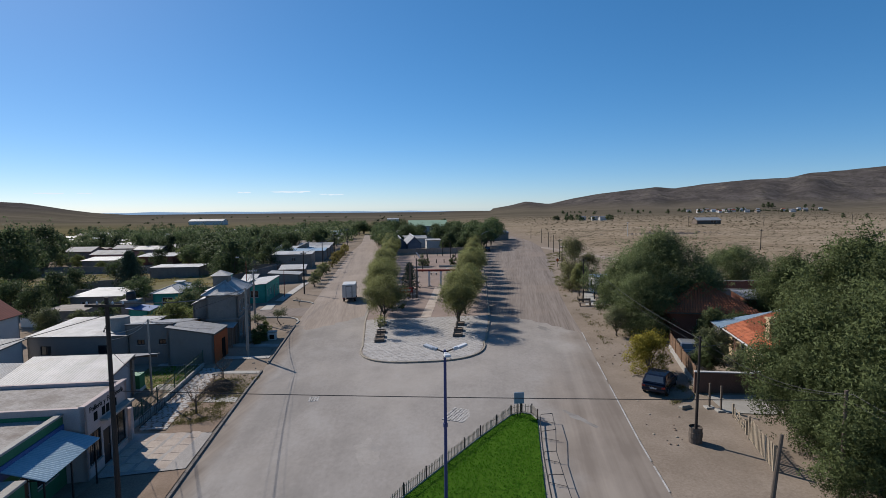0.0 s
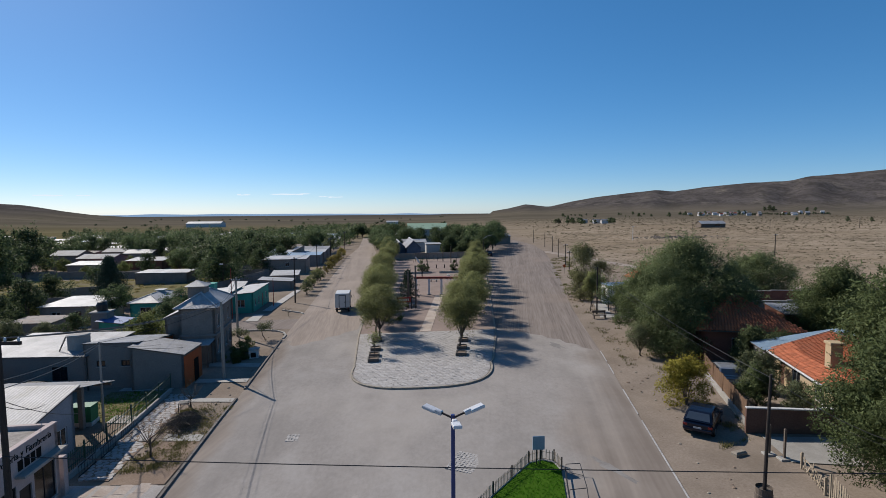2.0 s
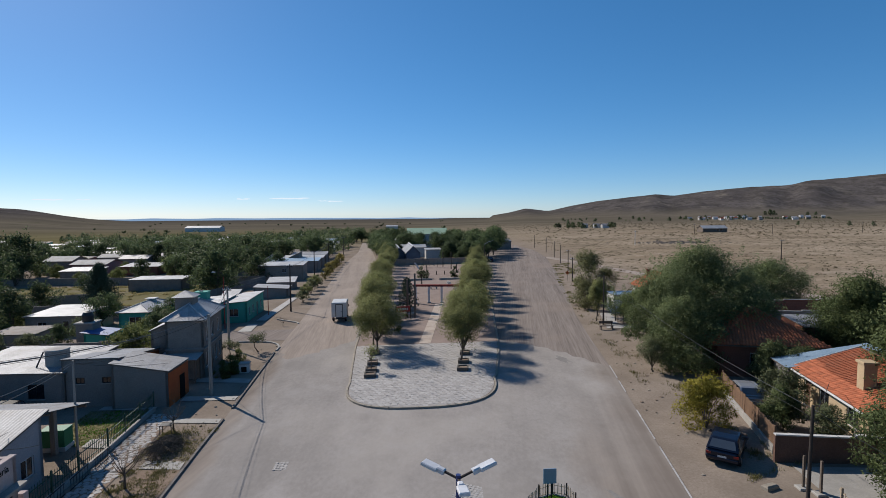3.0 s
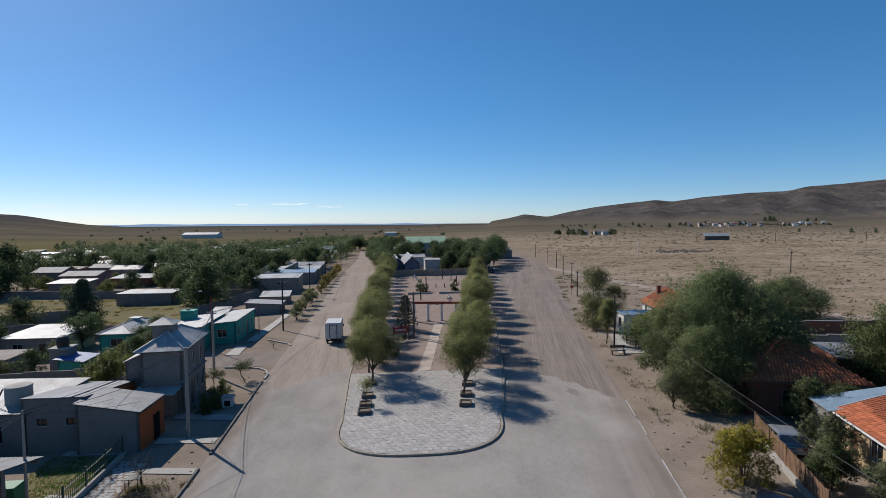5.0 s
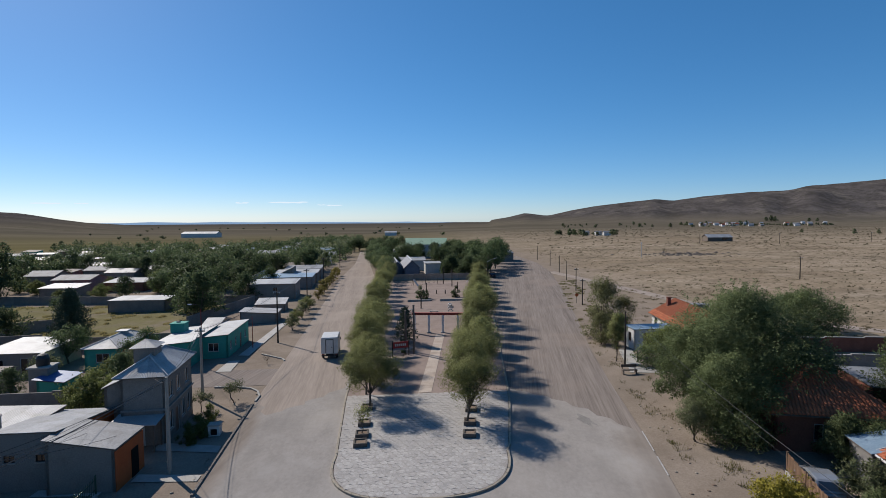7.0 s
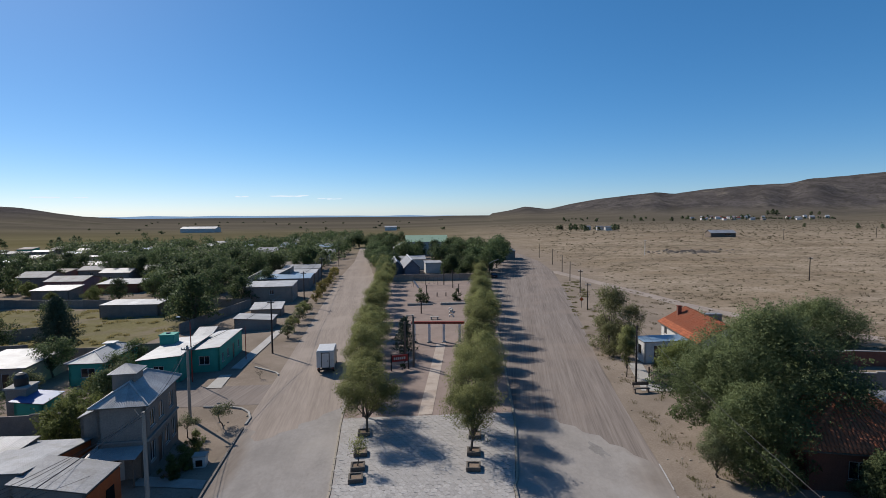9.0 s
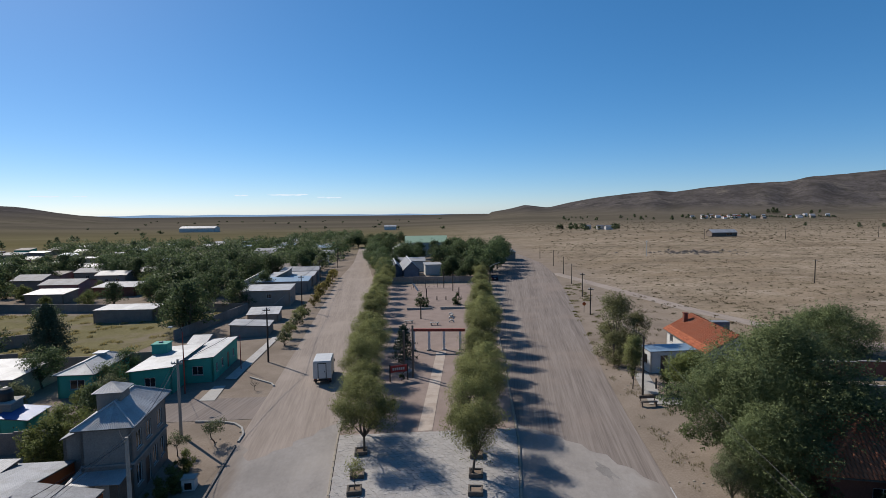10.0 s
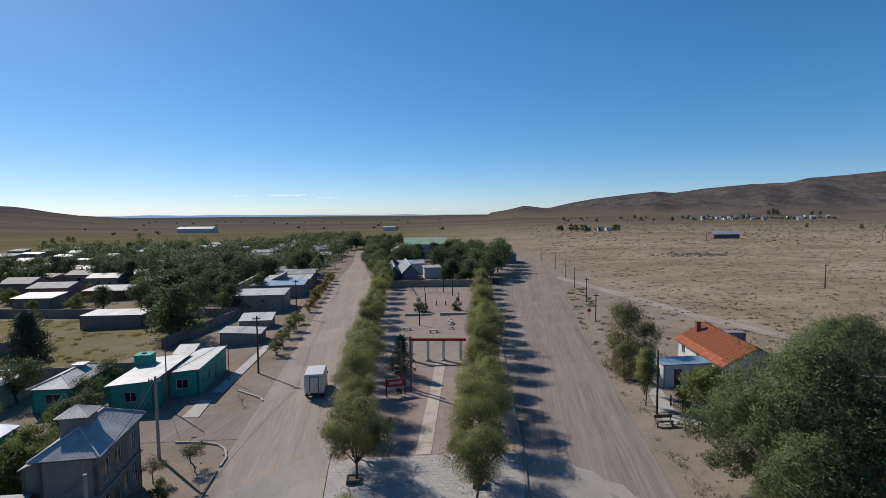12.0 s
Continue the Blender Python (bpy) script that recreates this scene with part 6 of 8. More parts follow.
tufts("grass", [(x, y) for x, y in TRI], 9000, 0.09, 0.02, "grass", "short bright green lawn grass", 4, 0.09)
picket_fence([(-6.8, 26.5), (-3.2, 33.0), (-1.45, 36.4), (0.65, 39.55), (2.75, 42.7), (5.0, 45.75), (5.75, 46.1), (6.4, 45.8), (6.62, 44.9)], 0.72, 0.15, "picket_pale",
             "low fence of thin grey pickets round a lawn", wide=0.035, thick=0.02, post_every=1.9, post_m="pole_dark", jitter=0.06, post=0.028, tilt=2.0, rail_w=0.018)
kerb_lawn = thing("kerb_lawn", 0, 0, 0, 0, "thin pale kerb round the lawn triangle", "kerb", kind="structure")
thin = Build().box(-0.5, 0.5, -0.06, 0.06, -0.1, 0.14, 0.015).mesh("kerb_stone")
thin.materials.append(M["concrete"])
kerb_run(cut([(-6.8, 26.5), *TRI[:9]], 1.0), kerb_lawn, thin)
rail = thing("rail_fence", 0, 0, 0, 0, "bent dark metal railing leaning beside the lawn", "railing")
rl = [(6.75, 44.7), (6.35, 42.2), (6.0, 39.6), (5.75, 37.2), (5.5, 34.6), (5.2, 31.5)]
tops = []
for k, (x, y) in enumerate(rl):
    z = ground_z(x, y)
    tx, ty, tz = x + 0.75 + 0.1 * math.sin(k * 2.1), y - 0.15, z + 0.62 + 0.05 * math.sin(k * 1.7)
    part("upright", Build().tube([(x, y, z - 0.2), (x + 0.05, y, z + 0.5), (tx, ty, tz)], 0.02, 6), "iron", rail)
    part("brace", Build().tube([(x, y, z + 0.1), (tx + 0.15, ty - 0.3, z + 0.1)], 0.014, 5), "iron", rail)
    tops.append((tx, ty, tz))
part("top_rail", Build().tube(tops, 0.02, 6), "iron", rail)
part("foot_rail", Build().tube([(x, y, ground_z(x, y) + 0.3) for x, y in rl], 0.035, 6), "iron", rail)

lamp = thing("street_lamp", 0.62, 32.2, None, 0, "blue steel street lamp with three white heads", "street lamp")
z0 = ground_z(0.62, 32.2)
H = 8.5 - z0
part("pole", Build().tube([(0, 0, -0.3), (0, 0, 0.8), (0, 0, 0.82), (0, 0, H)], [0.1, 0.1, 0.075, 0.055], 12), "steel_blue", lamp)
part("collar", Build().tube([(0, 0, 5.35), (0, 0, 5.5)], 0.09, 12), "steel_blue", lamp)
for az, length, tilt in ((150, 0.85, 0.17), (22, 0.85, 0.22), (-82, 0.6, 0.07)):
    ca, sa = math.cos(math.radians(az)), math.sin(math.radians(az))
    arm = part("arm", Build().tube([(0, 0, H - 0.1), (ca * length * 0.45, sa * length * 0.45, H - 0.1 + tilt * 0.5)], 0.03, 8), "pole_dark", lamp)
    m = pose(ca * length * 0.42, sa * length * 0.42, H - 0.12 + tilt * 0.5, 0, -math.degrees(math.atan2(tilt, length)), az)
    hd = part("head", Build().box(0.0, 0.2, -0.07, 0.07, -0.05, 0.07, 0.025).box(0.18, 0.6, -0.12, 0.12, -0.035, 0.045, 0.02), "lamp_white", arm, "flat white lamp head", at=m)
    part("lens", Build().box(0.22, 0.56, -0.1, 0.1, -0.05, -0.037), "glass", hd)
board = thing("notice_board", 5.5, 45.55, None, 4, "pale blue notice board on two thin posts", "notice board")
part("panel", Build().box(-0.33, 0.33, -0.03, 0.03, 0.95, 1.7, 0.01), "board_blue", board)
for px in (-0.1, 0.1):
    part("post", Build().box(px - 0.025, px + 0.025, 0.032, 0.08, -0.2, 1.6), "iron", board)


def wheel(parent, x, y, z, r, w):
    t = part("wheel", Build().tube([(x - w / 2, y, z), (x - w / 2 + 0.03, y, z), (x + w / 2 - 0.03, y, z), (x + w / 2, y, z)], [r * 0.9, r, r, r * 0.9], 20), "rubber", parent)
    part("rim", Build().tube([(x - w / 2 - 0.008, y, z), (x + w / 2 + 0.008, y, z)], r * 0.58, 14), "chrome", t)


def lorry(x, y, rz):
    t = thing("box_truck", x, y, ground_z(x, y) + 0.04, rz, "small white box truck driving along the street", "truck")
    part("cargo_box", Build().box(-1.05, 1.05, 0.0, 3.5, 0.75, 2.75, 0.04), "van_white", t)
    part("roof_panel", Build().box(-1.0, 1.0, 0.05, 3.45, 2.752, 2.8, 0.02), "frame_white", t)
    dr = part("rear_door", Build().box(-0.42, 0.42, -0.03, -0.002, 0.85, 2.5, 0.0), "van_white", t)
    part("door_frame", Build().box(-0.5, -0.42, -0.05, -0.003, 0.8, 2.58).box(0.42, 0.5, -0.05, -0.003, 0.8, 2.58).box(-0.42, 0.42, -0.05, -0.003, 2.5, 2.58), "iron", dr)
    part("door_handle", Build().box(0.25, 0.33, -0.07, -0.031, 1.5, 1.62), "iron", dr)
    cab = Build()
    prof = [(3.55, 0.6), (3.55, 2.05), (4.2, 2.1), (4.75, 1.45), (5.35, 1.3), (5.4, 0.6)]
    cab.add([(-0.92, a, c) for a, c in prof] + [(0.92, a, c) for a, c in prof], [tuple(range(5, -1, -1)), tuple(range(6, 12))] + [(k, (k + 1) % 6, (k + 1) % 6 + 6, k + 6) for k in range(6)])
    cb = part("cab", cab, "van_white", t)
    part("windscreen", Build().add([(-0.8, 4.26, 2.05), (0.8, 4.26, 2.05), (0.8, 4.73, 1.5), (-0.8, 4.73, 1.5)], [(0, 1, 2, 3), (3, 2, 1, 0)]), "glass", cb)
    for sx in (-1, 1):
        part("side_window", Build().box(sx * 0.925 - 0.005, sx * 0.925 + 0.005, 3.7, 4.3, 1.4, 1.95), "glass", cb)
        part("mirror", Build().box(sx * 1.05 - 0.06, sx * 1.05 + 0.06, 4.4, 4.46, 1.5, 1.8), "iron", cb)
        part("rear_light", Build().box(sx * 0.85 - 0.1, sx * 0.85 + 0.1, -0.04, 0.0, 0.62, 0.72), "light_red", t)
    part("chassis", Build().box(-0.45, 0.45, 0.05, 5.2, 0.45, 0.72).box(-1.0, 1.0, -0.05, 0.06, 0.45, 0.6), "iron", t)
    for wy in (0.9, 4.6):
        for sx in (-0.85, 0.85):
            wheel(t, sx, wy, 0.38, 0.38, 0.24)
    return t


lorry(-14.3, 92.5, 7)


def saloon(x, y, rz, paint, label):
    """A small hatchback seen from behind."""
    c = thing("car", x, y, None, rz, label, "car", "parked cars")
    secs = [(0.0, 0.42, 0.72, 0.62, 0.78), (0.12, 0.3, 0.84, 0.74, 0.9), (0.7, 0.24, 0.86, 0.8, 0.96), (2.7, 0.24, 0.86, 0.82, 0.93), (3.6, 0.26, 0.85, 0.76, 0.8), (4.0, 0.32, 0.78, 0.66, 0.68), (4.12, 0.42, 0.66, 0.56, 0.6)]
    b = Build()
    vs = []
    for yy, lo, hw, sh, top in secs:
        vs += [(-hw * 0.9, yy, lo), (-hw, yy, lo + 0.12), (-hw, yy, sh), (-hw * 0.9, yy, top), (hw * 0.9, yy, top), (hw, yy, sh), (hw, yy, lo + 0.12), (hw * 0.9, yy, lo)]
    fs = [(k * 8 + j, k * 8 + (j + 1) % 8, k * 8 + 8 + (j + 1) % 8, k * 8 + 8 + j) for k in range(len(secs) - 1) for j in range(8)]
    fs = [tuple(reversed(f)) for f in fs] + [tuple(range(8)), tuple(range(len(vs) - 1, len(vs) - 9, -1))]
    b.add(vs, fs)
    body = part("body", b, paint, c, smooth=False)
    g = Build()
    gl = [(0.06, 0.78, 0.94), (0.1, 0.77, 1.0), (0.42, 0.66, 1.4), (0.56, 0.63, 1.47), (1.2, 0.64, 1.51), (1.9, 0.63, 1.48), (2.1, 0.64, 1.42), (3.0, 0.78, 0.93)]
    vs = [p for yy, hw, z in gl for p in ((-hw - 0.03, yy, z - 0.03), (-hw + 0.06, yy, z), (hw - 0.06, yy, z), (hw + 0.03, yy, z - 0.03))]
    n = len(gl)
    g.add(vs, [(4 * k + j, 4 * k + j + 1, 4 * k + j + 5, 4 * k + j + 4) for k in range(n - 1) for j in range(3)] + [tuple(4 * k for k in range(n)), tuple(4 * k + 3 for k in reversed(range(n)))])
    cabin = part("cabin", g, paint, c)
    part("rear_window", Build().add([(-0.66, 0.105, 1.03), (0.66, 0.105, 1.03), (0.56, 0.4, 1.4), (-0.56, 0.4, 1.4)], [(0, 1, 2, 3)]), "car_glass", cabin)
    part("windscreen", Build().add([(-0.57, 2.13, 1.43), (0.57, 2.13, 1.43), (0.7, 2.96, 0.985), (-0.7, 2.96, 0.985)], [(0, 1, 2, 3)]), "car_glass", cabin)
    for sx in (-1, 1):
        for ya, yb in ((0.42, 1.1), (1.18, 1.92)):
            q = [(sx * 0.835, ya - 0.1 * (ya < 1), 1.0), (sx * 0.705, ya + 0.12 * (ya < 1), 1.38), (sx * 0.705, yb, 1.4), (sx * 0.835, yb + 0.7 * (yb > 1.5), 1.0)]
            part("side_window", Build().add(q, [(0, 1, 2, 3), (3, 2, 1, 0)]), "car_glass", cabin)
        part("wing_mirror", Build().box(sx * 0.93 - 0.08, sx * 0.93 + 0.08, 2.35, 2.47, 0.95, 1.08, 0.03), paint, body)
        part("rear_light", Build().box(sx * 0.68 - 0.12, sx * 0.68 + 0.12, -0.012, 0.06, 0.64, 0.76), "light_red", body)
        part("headlight", Build().box(sx * 0.55 - 0.14, sx * 0.55 + 0.14, 4.02, 4.12, 0.52, 0.64), "light_clear", body)
    part("bumper", Build().box(-0.78, 0.78, -0.06, 0.06, 0.4, 0.56, 0.03), paint, body)
    part("number_plate", Build().box(-0.22, 0.22, -0.07, -0.061, 0.57, 0.67), "frame_white", body)
    for wy in (0.72, 3.3):
        for sx in (-0.76, 0.76):
            wheel(c, sx, wy, 0.3, 0.3, 0.19)
    return c


saloon(15.5, 48.3, -36, "car_blue", "dark blue hatchback parked on bare earth by a fence")
saloon(21.8, 56.1, -14, "car_silver", "silver car parked in the shade behind a board fence")

# ---- east side ----
RE = -11.0
cream = house("cream house with clay tile roof and white eaves", 24.2, 49.2, RE, 0, 8.5, 8.4, 2.45, "cream", "gabley", "tile", rise=1.5, eave=0.4, n=150,
              openings=[("W", 1.0, 0.0, 0.9, 2.05, "door"), ("W", 3.0, 0.85, 1.2, 1.15, "window"), ("W", 6.2, 0.85, 1.2, 1.15, "window"), ("S", 2.0, 0.9, 1.2, 1.1, "window")])
part("gutter", Build().tube([(-0.5, -0.4, 2.4), (-0.5, 8.8, 2.4)], 0.07, 7), "frame_white", cream)
part("verge_board", Build().add([(-0.45, 8.82, 2.3), (4.25, 8.82, 4.0), (4.25, 8.86, 4.0), (-0.45, 8.86, 2.3), (-0.45, 8.82, 2.48), (4.25, 8.82, 4.18), (4.25, 8.86, 4.18), (-0.45, 8.86, 2.48)],
                           [(0, 1, 5, 4), (2, 3, 7, 6), (4, 5, 6, 7)]), "frame_white", cream)
part("chimney", Build().box(0.9, 1.6, 2.3, 3.0, 2.5, 4.5).box(0.82, 1.68, 2.22, 3.08, 4.5, 4.65, 0.02), "cream", cream)
lean = house("lean-to with a blue-grey sheet roof", 25.9, 57.6, RE, -0.6, 5.5, 2.4, 2.35, "render", "monoxr", "zinc_blue", rise=1.3, eave=0.2, n=5)
house("brick house with clay tile roof in tree shade", 23.2, 63.5, RE, 0, 8.0, 8.0, 2.7, "brick", "hip", "tile", rise=2.55, eave=0.4, n=60,
               openings=[("W", 2.0, 0.9, 1.1, 1.2, "window"), ("S", 2.5, 0.9, 1.2, 1.2, "window")])
house("flat-roofed brick shed behind the tile-roofed house", 33.0, 67.0, RE, 0, 8.0, 5.0, 3.0, "brick", "mono", "zinc_grey", rise=0.2, eave=0.1, n=4, category="shed", name="shed")
block_wall(36.5, 89.5, 66, 85.2, 1.75, "brick", "red brick yard wall with pale coping facing the plain", cap="concrete")
block_wall(33, 82.0, 60, 77.6, 1.8, "block", "grey block yard wall behind the houses", cap="concrete")
# white house with the orange roof
third = house("white house with bright orange clay tile roof", 30.1, 91.4, -3.0, 0, 6.9, 12.2, 2.4, "white_wall", "gabley", "tile", rise=1.95, eave=0.4, n=150,
              openings=[("W", 1.2, 0.9, 1.0, 1.2, "window"), ("W", 5.5, 0.9, 1.0, 1.2, "window"), ("S", 1.2, 0.0, 0.9, 2.1, "door")])
part("chimney", Build().box(1.7, 2.2, 10.7, 11.2, 2.9, 4.75).box(1.62, 2.28, 10.62, 11.28, 4.75, 4.87, 0.02), "brick", third)
tk = thing("water_tank", 34.2, 98.2, ground_z(30, 91.2) + 4.1, -3.0, "flat metal water tank on the tile roof", "water tank")
part("body", Build().box(-0.2, 1.9, -0.5, 0.5, -0.6, 0.35, 0.05), "zinc_grey", tk)
part("lid", Build().box(-0.25, 1.95, -0.55, 0.55, 0.352, 0.43, 0.02), "zinc", tk)
house("flat white porch annex on the street side", 23.9, 92.0, 6.0, 0, 5.6, 2.4, 2.5, "white_wall", "mono", "zinc_blue", rise=0.1, eave=0.1, n=4, casing="frame_brown",
              openings=[("W", 0.8, 0.9, 0.8, 1.1, "window"), ("S", 1.2, 0.0, 0.9, 2.05, "door"), ("S", 3.2, 0.9, 1.2, 1.1, "window")])
slab([(20.6, 85.4), (22.2, 85.2), (23.6, 92), (22.0, 92.2)], 0.05, "concrete", "pale concrete path along the white house", "path")
slab([(20.0, 82.6), (23.6, 82.0), (23.9, 83.8), (20.6, 84.8)], 0.05, "concrete", "pale concrete path to the gate", "path")
picket_fence([(22.4, 86.8), (23.3, 83.6), (23.0, 80.5)], 1.1, 0.3, "iron", "dark metal garden fence beside the white house", name="garden_fence", wide=0.03, post_every=1.6)
bs = thing("bench", 19.8, 82.2, None, 4, "wooden bench with a backboard on bare earth", "bench")
part("seat", Build().box(-0.85, 0.85, -0.2, 0.2, 0.42, 0.48, 0.01), "wood", bs)
part("backboard", Build().box(-0.85, 0.85, 0.2, 0.25, 0.7, 1.0, 0.01), "wood", bs)
for px in (-0.7, 0.7):
    part("leg", Build().box(px - 0.06, px + 0.06, -0.2, 0.26, -0.2, 0.42).box(px - 0.04, px + 0.04, 0.2, 0.26, 0.42, 0.98), "wood", bs)

# fences along the cream house
picket_fence([(21.7, 59.8), (20.4, 54.6), (19.2, 49.6)], 1.15, 0.16, "fence_brown", "brown upright board fence on a pale plinth", name="board_fence", wide=0.13, thick=0.025, post_every=2.6, plinth=0.45, jitter=0.05)
block_wall(18.6, 48.7, 22.6, 48.2, 1.55, "brick_shaded", "dark red yard wall with white coping, shade in its colour", cap="white_wall")
block_wall(22.6, 48.2, 24.0, 47.9, 1.55, "brick_shaded", "dark red yard wall with white coping, shade in its colour", cap="white_wall")
slab([(18.9, 44.9), (22.5, 44.2), (23.0, 47.6), (19.2, 48.0)], 0.05, "concrete", "pale concrete drive beside the wall", "path")
for x, y in ((18.3, 45.9), (18.75, 45.3)):
    g = thing("gate_post", x, y, None, 0, "thin pale gate post set in concrete", "gate post", "gate posts")
    part("post", Build().box(-0.05, 0.05, -0.05, 0.05, -0.3, 1.7, 0.01), "wood", g)
    part("footing", Build().box(-0.3, 0.3, -0.25, 0.25, -0.2, 0.1, 0.03), "concrete", g)
picket_fence([(19.0, 44.3), (18.4, 41.8)], 0.8, 0.2, "picket_pale", "collapsed weathered picket fence leaning to the ground", name="broken_fence", wide=0.07, tilt=62, jitter=0.2)
picket_fence([(18.2, 41.2), (17.35, 37.6)], 1.3, 0.19, "picket_pale", "pale weathered picket fence under a tree", wide=0.1, jitter=0.1, tilt=3)
power_pole(15.05, 41.1, 6.2, "pole_dark", 0, "dark wooden pole standing in an old drum", r=0.09, lean=(0.1, 0.0))
dm = thing("oil_drum", 15.05, 41.1, None, 0, "rusty drum round the foot of a pole", "drum")
part("drum", Build().tube([(0, 0, -0.05), (0, 0, 0.3), (0, 0, 0.32), (0, 0, 0.6), (0, 0, 0.62), (0, 0, 0.92)], [0.36, 0.36, 0.38, 0.38, 0.36, 0.36], 16, False), "wood", dm)
part("fill", Build().tube([(0, 0, 0), (0, 0, 0.8)], 0.34, 16), "rubble", dm)
power_pole(15.05, 34.2, 3.5, "wood", 0, "leaning bare wooden post", r=0.12, lean=(0.45, 0.1), name="leaning_post")
power_pole(18.4, 34.5, 5.3, "wood", 0, "tall weathered wooden pole under trees", r=0.11)
st = thing("stone_block", 16.7, 46.0, None, 20, "loose pale stone block lying on the earth", "stone")
part("stone", Build().box(-0.4, 0.4, -0.2, 0.2, -0.05, 0.22, 0.08), "kerb", st)
power_pole(20.3, 85.0, 6.2, "pole_dark", 0, "dark wooden pole by the white house", r=0.11)
for x, y, hh in ((26.6, 126, 5.0), (30.4, 145.5, 5.2), (33.0, 165.3, 5.2), (35.5, 185, 5.2), (37.5, 208, 5.4), (38, 235, 5.4)):
    power_pole(x, y, hh, "pole_dark", 1 if y < 150 else 0, "dark wooden pole beside the gravel road", r=0.11, arm=0.5)
for x, y, hh in ((87.3, 154, 5.6), (78.4, 232, 6.0), (150, 330, 6), (190, 320, 6), (250, 330, 6)):
    power_pole(x, y, hh, "pole_dark" if x != 78.4 else "frame_white", 1, "lone pole standing on the dry plain", r=0.13, arm=0.5)
power_pole(45, 96, 1.6, "wood", 0, "short wooden post on the plain", r=0.1, name="fence_post")

# trees of the east side
big1 = bushy(81, 10.9, 13.4, 110000, 0.1, "leaf_big", 84, 0.3)
big2 = bushy(82, 7.8, 8.8, 48000, 0.095, "leaf_big", 52)
big2b = bushy(90, 5.6, 12.5, 40000, 0.11, "leaf_big", 110, 0.1)
bush_east = bushy(95, 4.7, 6.2, 26000, 0.085, "leaf_bush", 50, 0.06)
big4 = bushy(97, 7.0, 7.2, 34000, 0.09, "leaf_big", 70, 0.12)
shade1 = bushy(96, 3.4, 4.2, 14000, 0.08, "leaf_big", 30, 0.06)
big3 = bushy(83, 8.4, 8.6, 75000, 0.095, "leaf_green", 100)
grey1 = grow(84, 6.0, 5.6, 0.12, 14000, 0.085, "leaf_grey", 9, 0.5, 0.12)
shr1 = bushy(85, 3.0, 3.3, 11000, 0.07, "leaf_yellow", 40, 0.06)
shr2 = bushy(86, 2.6, 3.0, 4500, 0.08, "leaf_grey", 24)
slim = grow(87, 5.2, 1.9, 0.2, 5200, 0.075, "leaf_olive", 6, 0.3, 0.06)
tree("tree", big1, 25.2, 71.3, 1.0, 0, "large spreading dark green tree overhanging a tile roof", tall=0.92)
tree("tree", big2, 21.8, 70.4, 1.0, 200, "low spreading green tree at the fence end")
tree("tree", big2b, 48.5, 97.5, 1.0, 120, "broad low dark green tree behind a yard wall")
tree("tree", bush_east, 25.2, 84.2, 1.0, 40, "bright green leafy bush before a white porch")
tree("tree", big4, 21.2, 65.2, 0.95, 75, "drooping dark green tree at the fence")
tree("tree", shade1, 26.2, 60.8, 1.0, 20, "dark shrubby tree against the brick house")
tree("tree", shade1, 28.4, 60.4, 0.9, 160, "dark shrubby tree against the brick house")
tree("tree", big3, 36.5, 65.0, 0.95, 70, "dense green tree between the tile-roofed houses")
tree("tree", grey1, 18.6, 65.4, 0.55, 20, "low branching green tree at the roadside")
tree("tree", big3, 22.9, 42.0, 0.9, 0, "dense green tree leaning over a picket fence")
tree("tree", big3, 29.4, 44.2, 1.3, 130, "dense green tree beside the cream house")
tree("tree", big3, 22.5, 35.0, 1.0, 220, "dense green tree by the roadside")
tree("tree", big3, 20.9, 38.8, 0.72, 310, "dense green tree behind the picket fence")
tree("tree", big3, 24.6, 38.6, 1.15, 80, "dense green tree behind the picket fence")
tree("tree", big3, 20.6, 34.6, 0.7, 150, "dense green tree by the roadside")
tree("tree", big3, 32.0, 50.0, 1.3, 40, "dense green tree behind the cream house")
tree("tree", big2, 34.0, 42.0, 1.0, 300, "tall green tree behind the garden")
airy1 = bushy(89, 6.2, 4.8, 12000, 0.09, "leaf_verge", 40, 0.08)
tree("tree", airy1, 22.2, 99.0, 1.35, 0, "bushy olive-green tree at the roadside", "tree")
tree("tree", airy1, 25.4, 100.5, 0.9, 110, "bushy olive-green tree at the roadside", "tree")
tree("tree", airy1, 20.9, 95.6, 0.7, 200, "bushy olive-green tree at the roadside", "tree")
tree("tree", slim, 20.1, 87.2, 1.0, 0, "slim young tree before the white house")
tree("tree", slim, 21.2, 90.3, 1.1, 90, "slim young tree before the white house")
tree("shrub", shr1, 17.2, 53.4, 1.15, 0, "yellow-green autumn shrub beside a parked car", "shrub")
tree("shrub", shr2, 22.2, 53.2, 1.0, 0, "grey-green garden shrub behind the fence", "shrub")
tree("shrub", shr2, 23.5, 55.6, 1.15, 160, "grey-green garden shrub behind the fence", "shrub")
tree("shrub", shr2, 23.0, 50.6, 0.9, 70, "grey-green garden shrub behind the fence", "shrub")
tree("tree", bushy(88, 4.2, 3.6, 9000, 0.085, "leaf_green", 26), 21.6, 52.6, 0.72, 0, "green shrubby tree in the front garden")


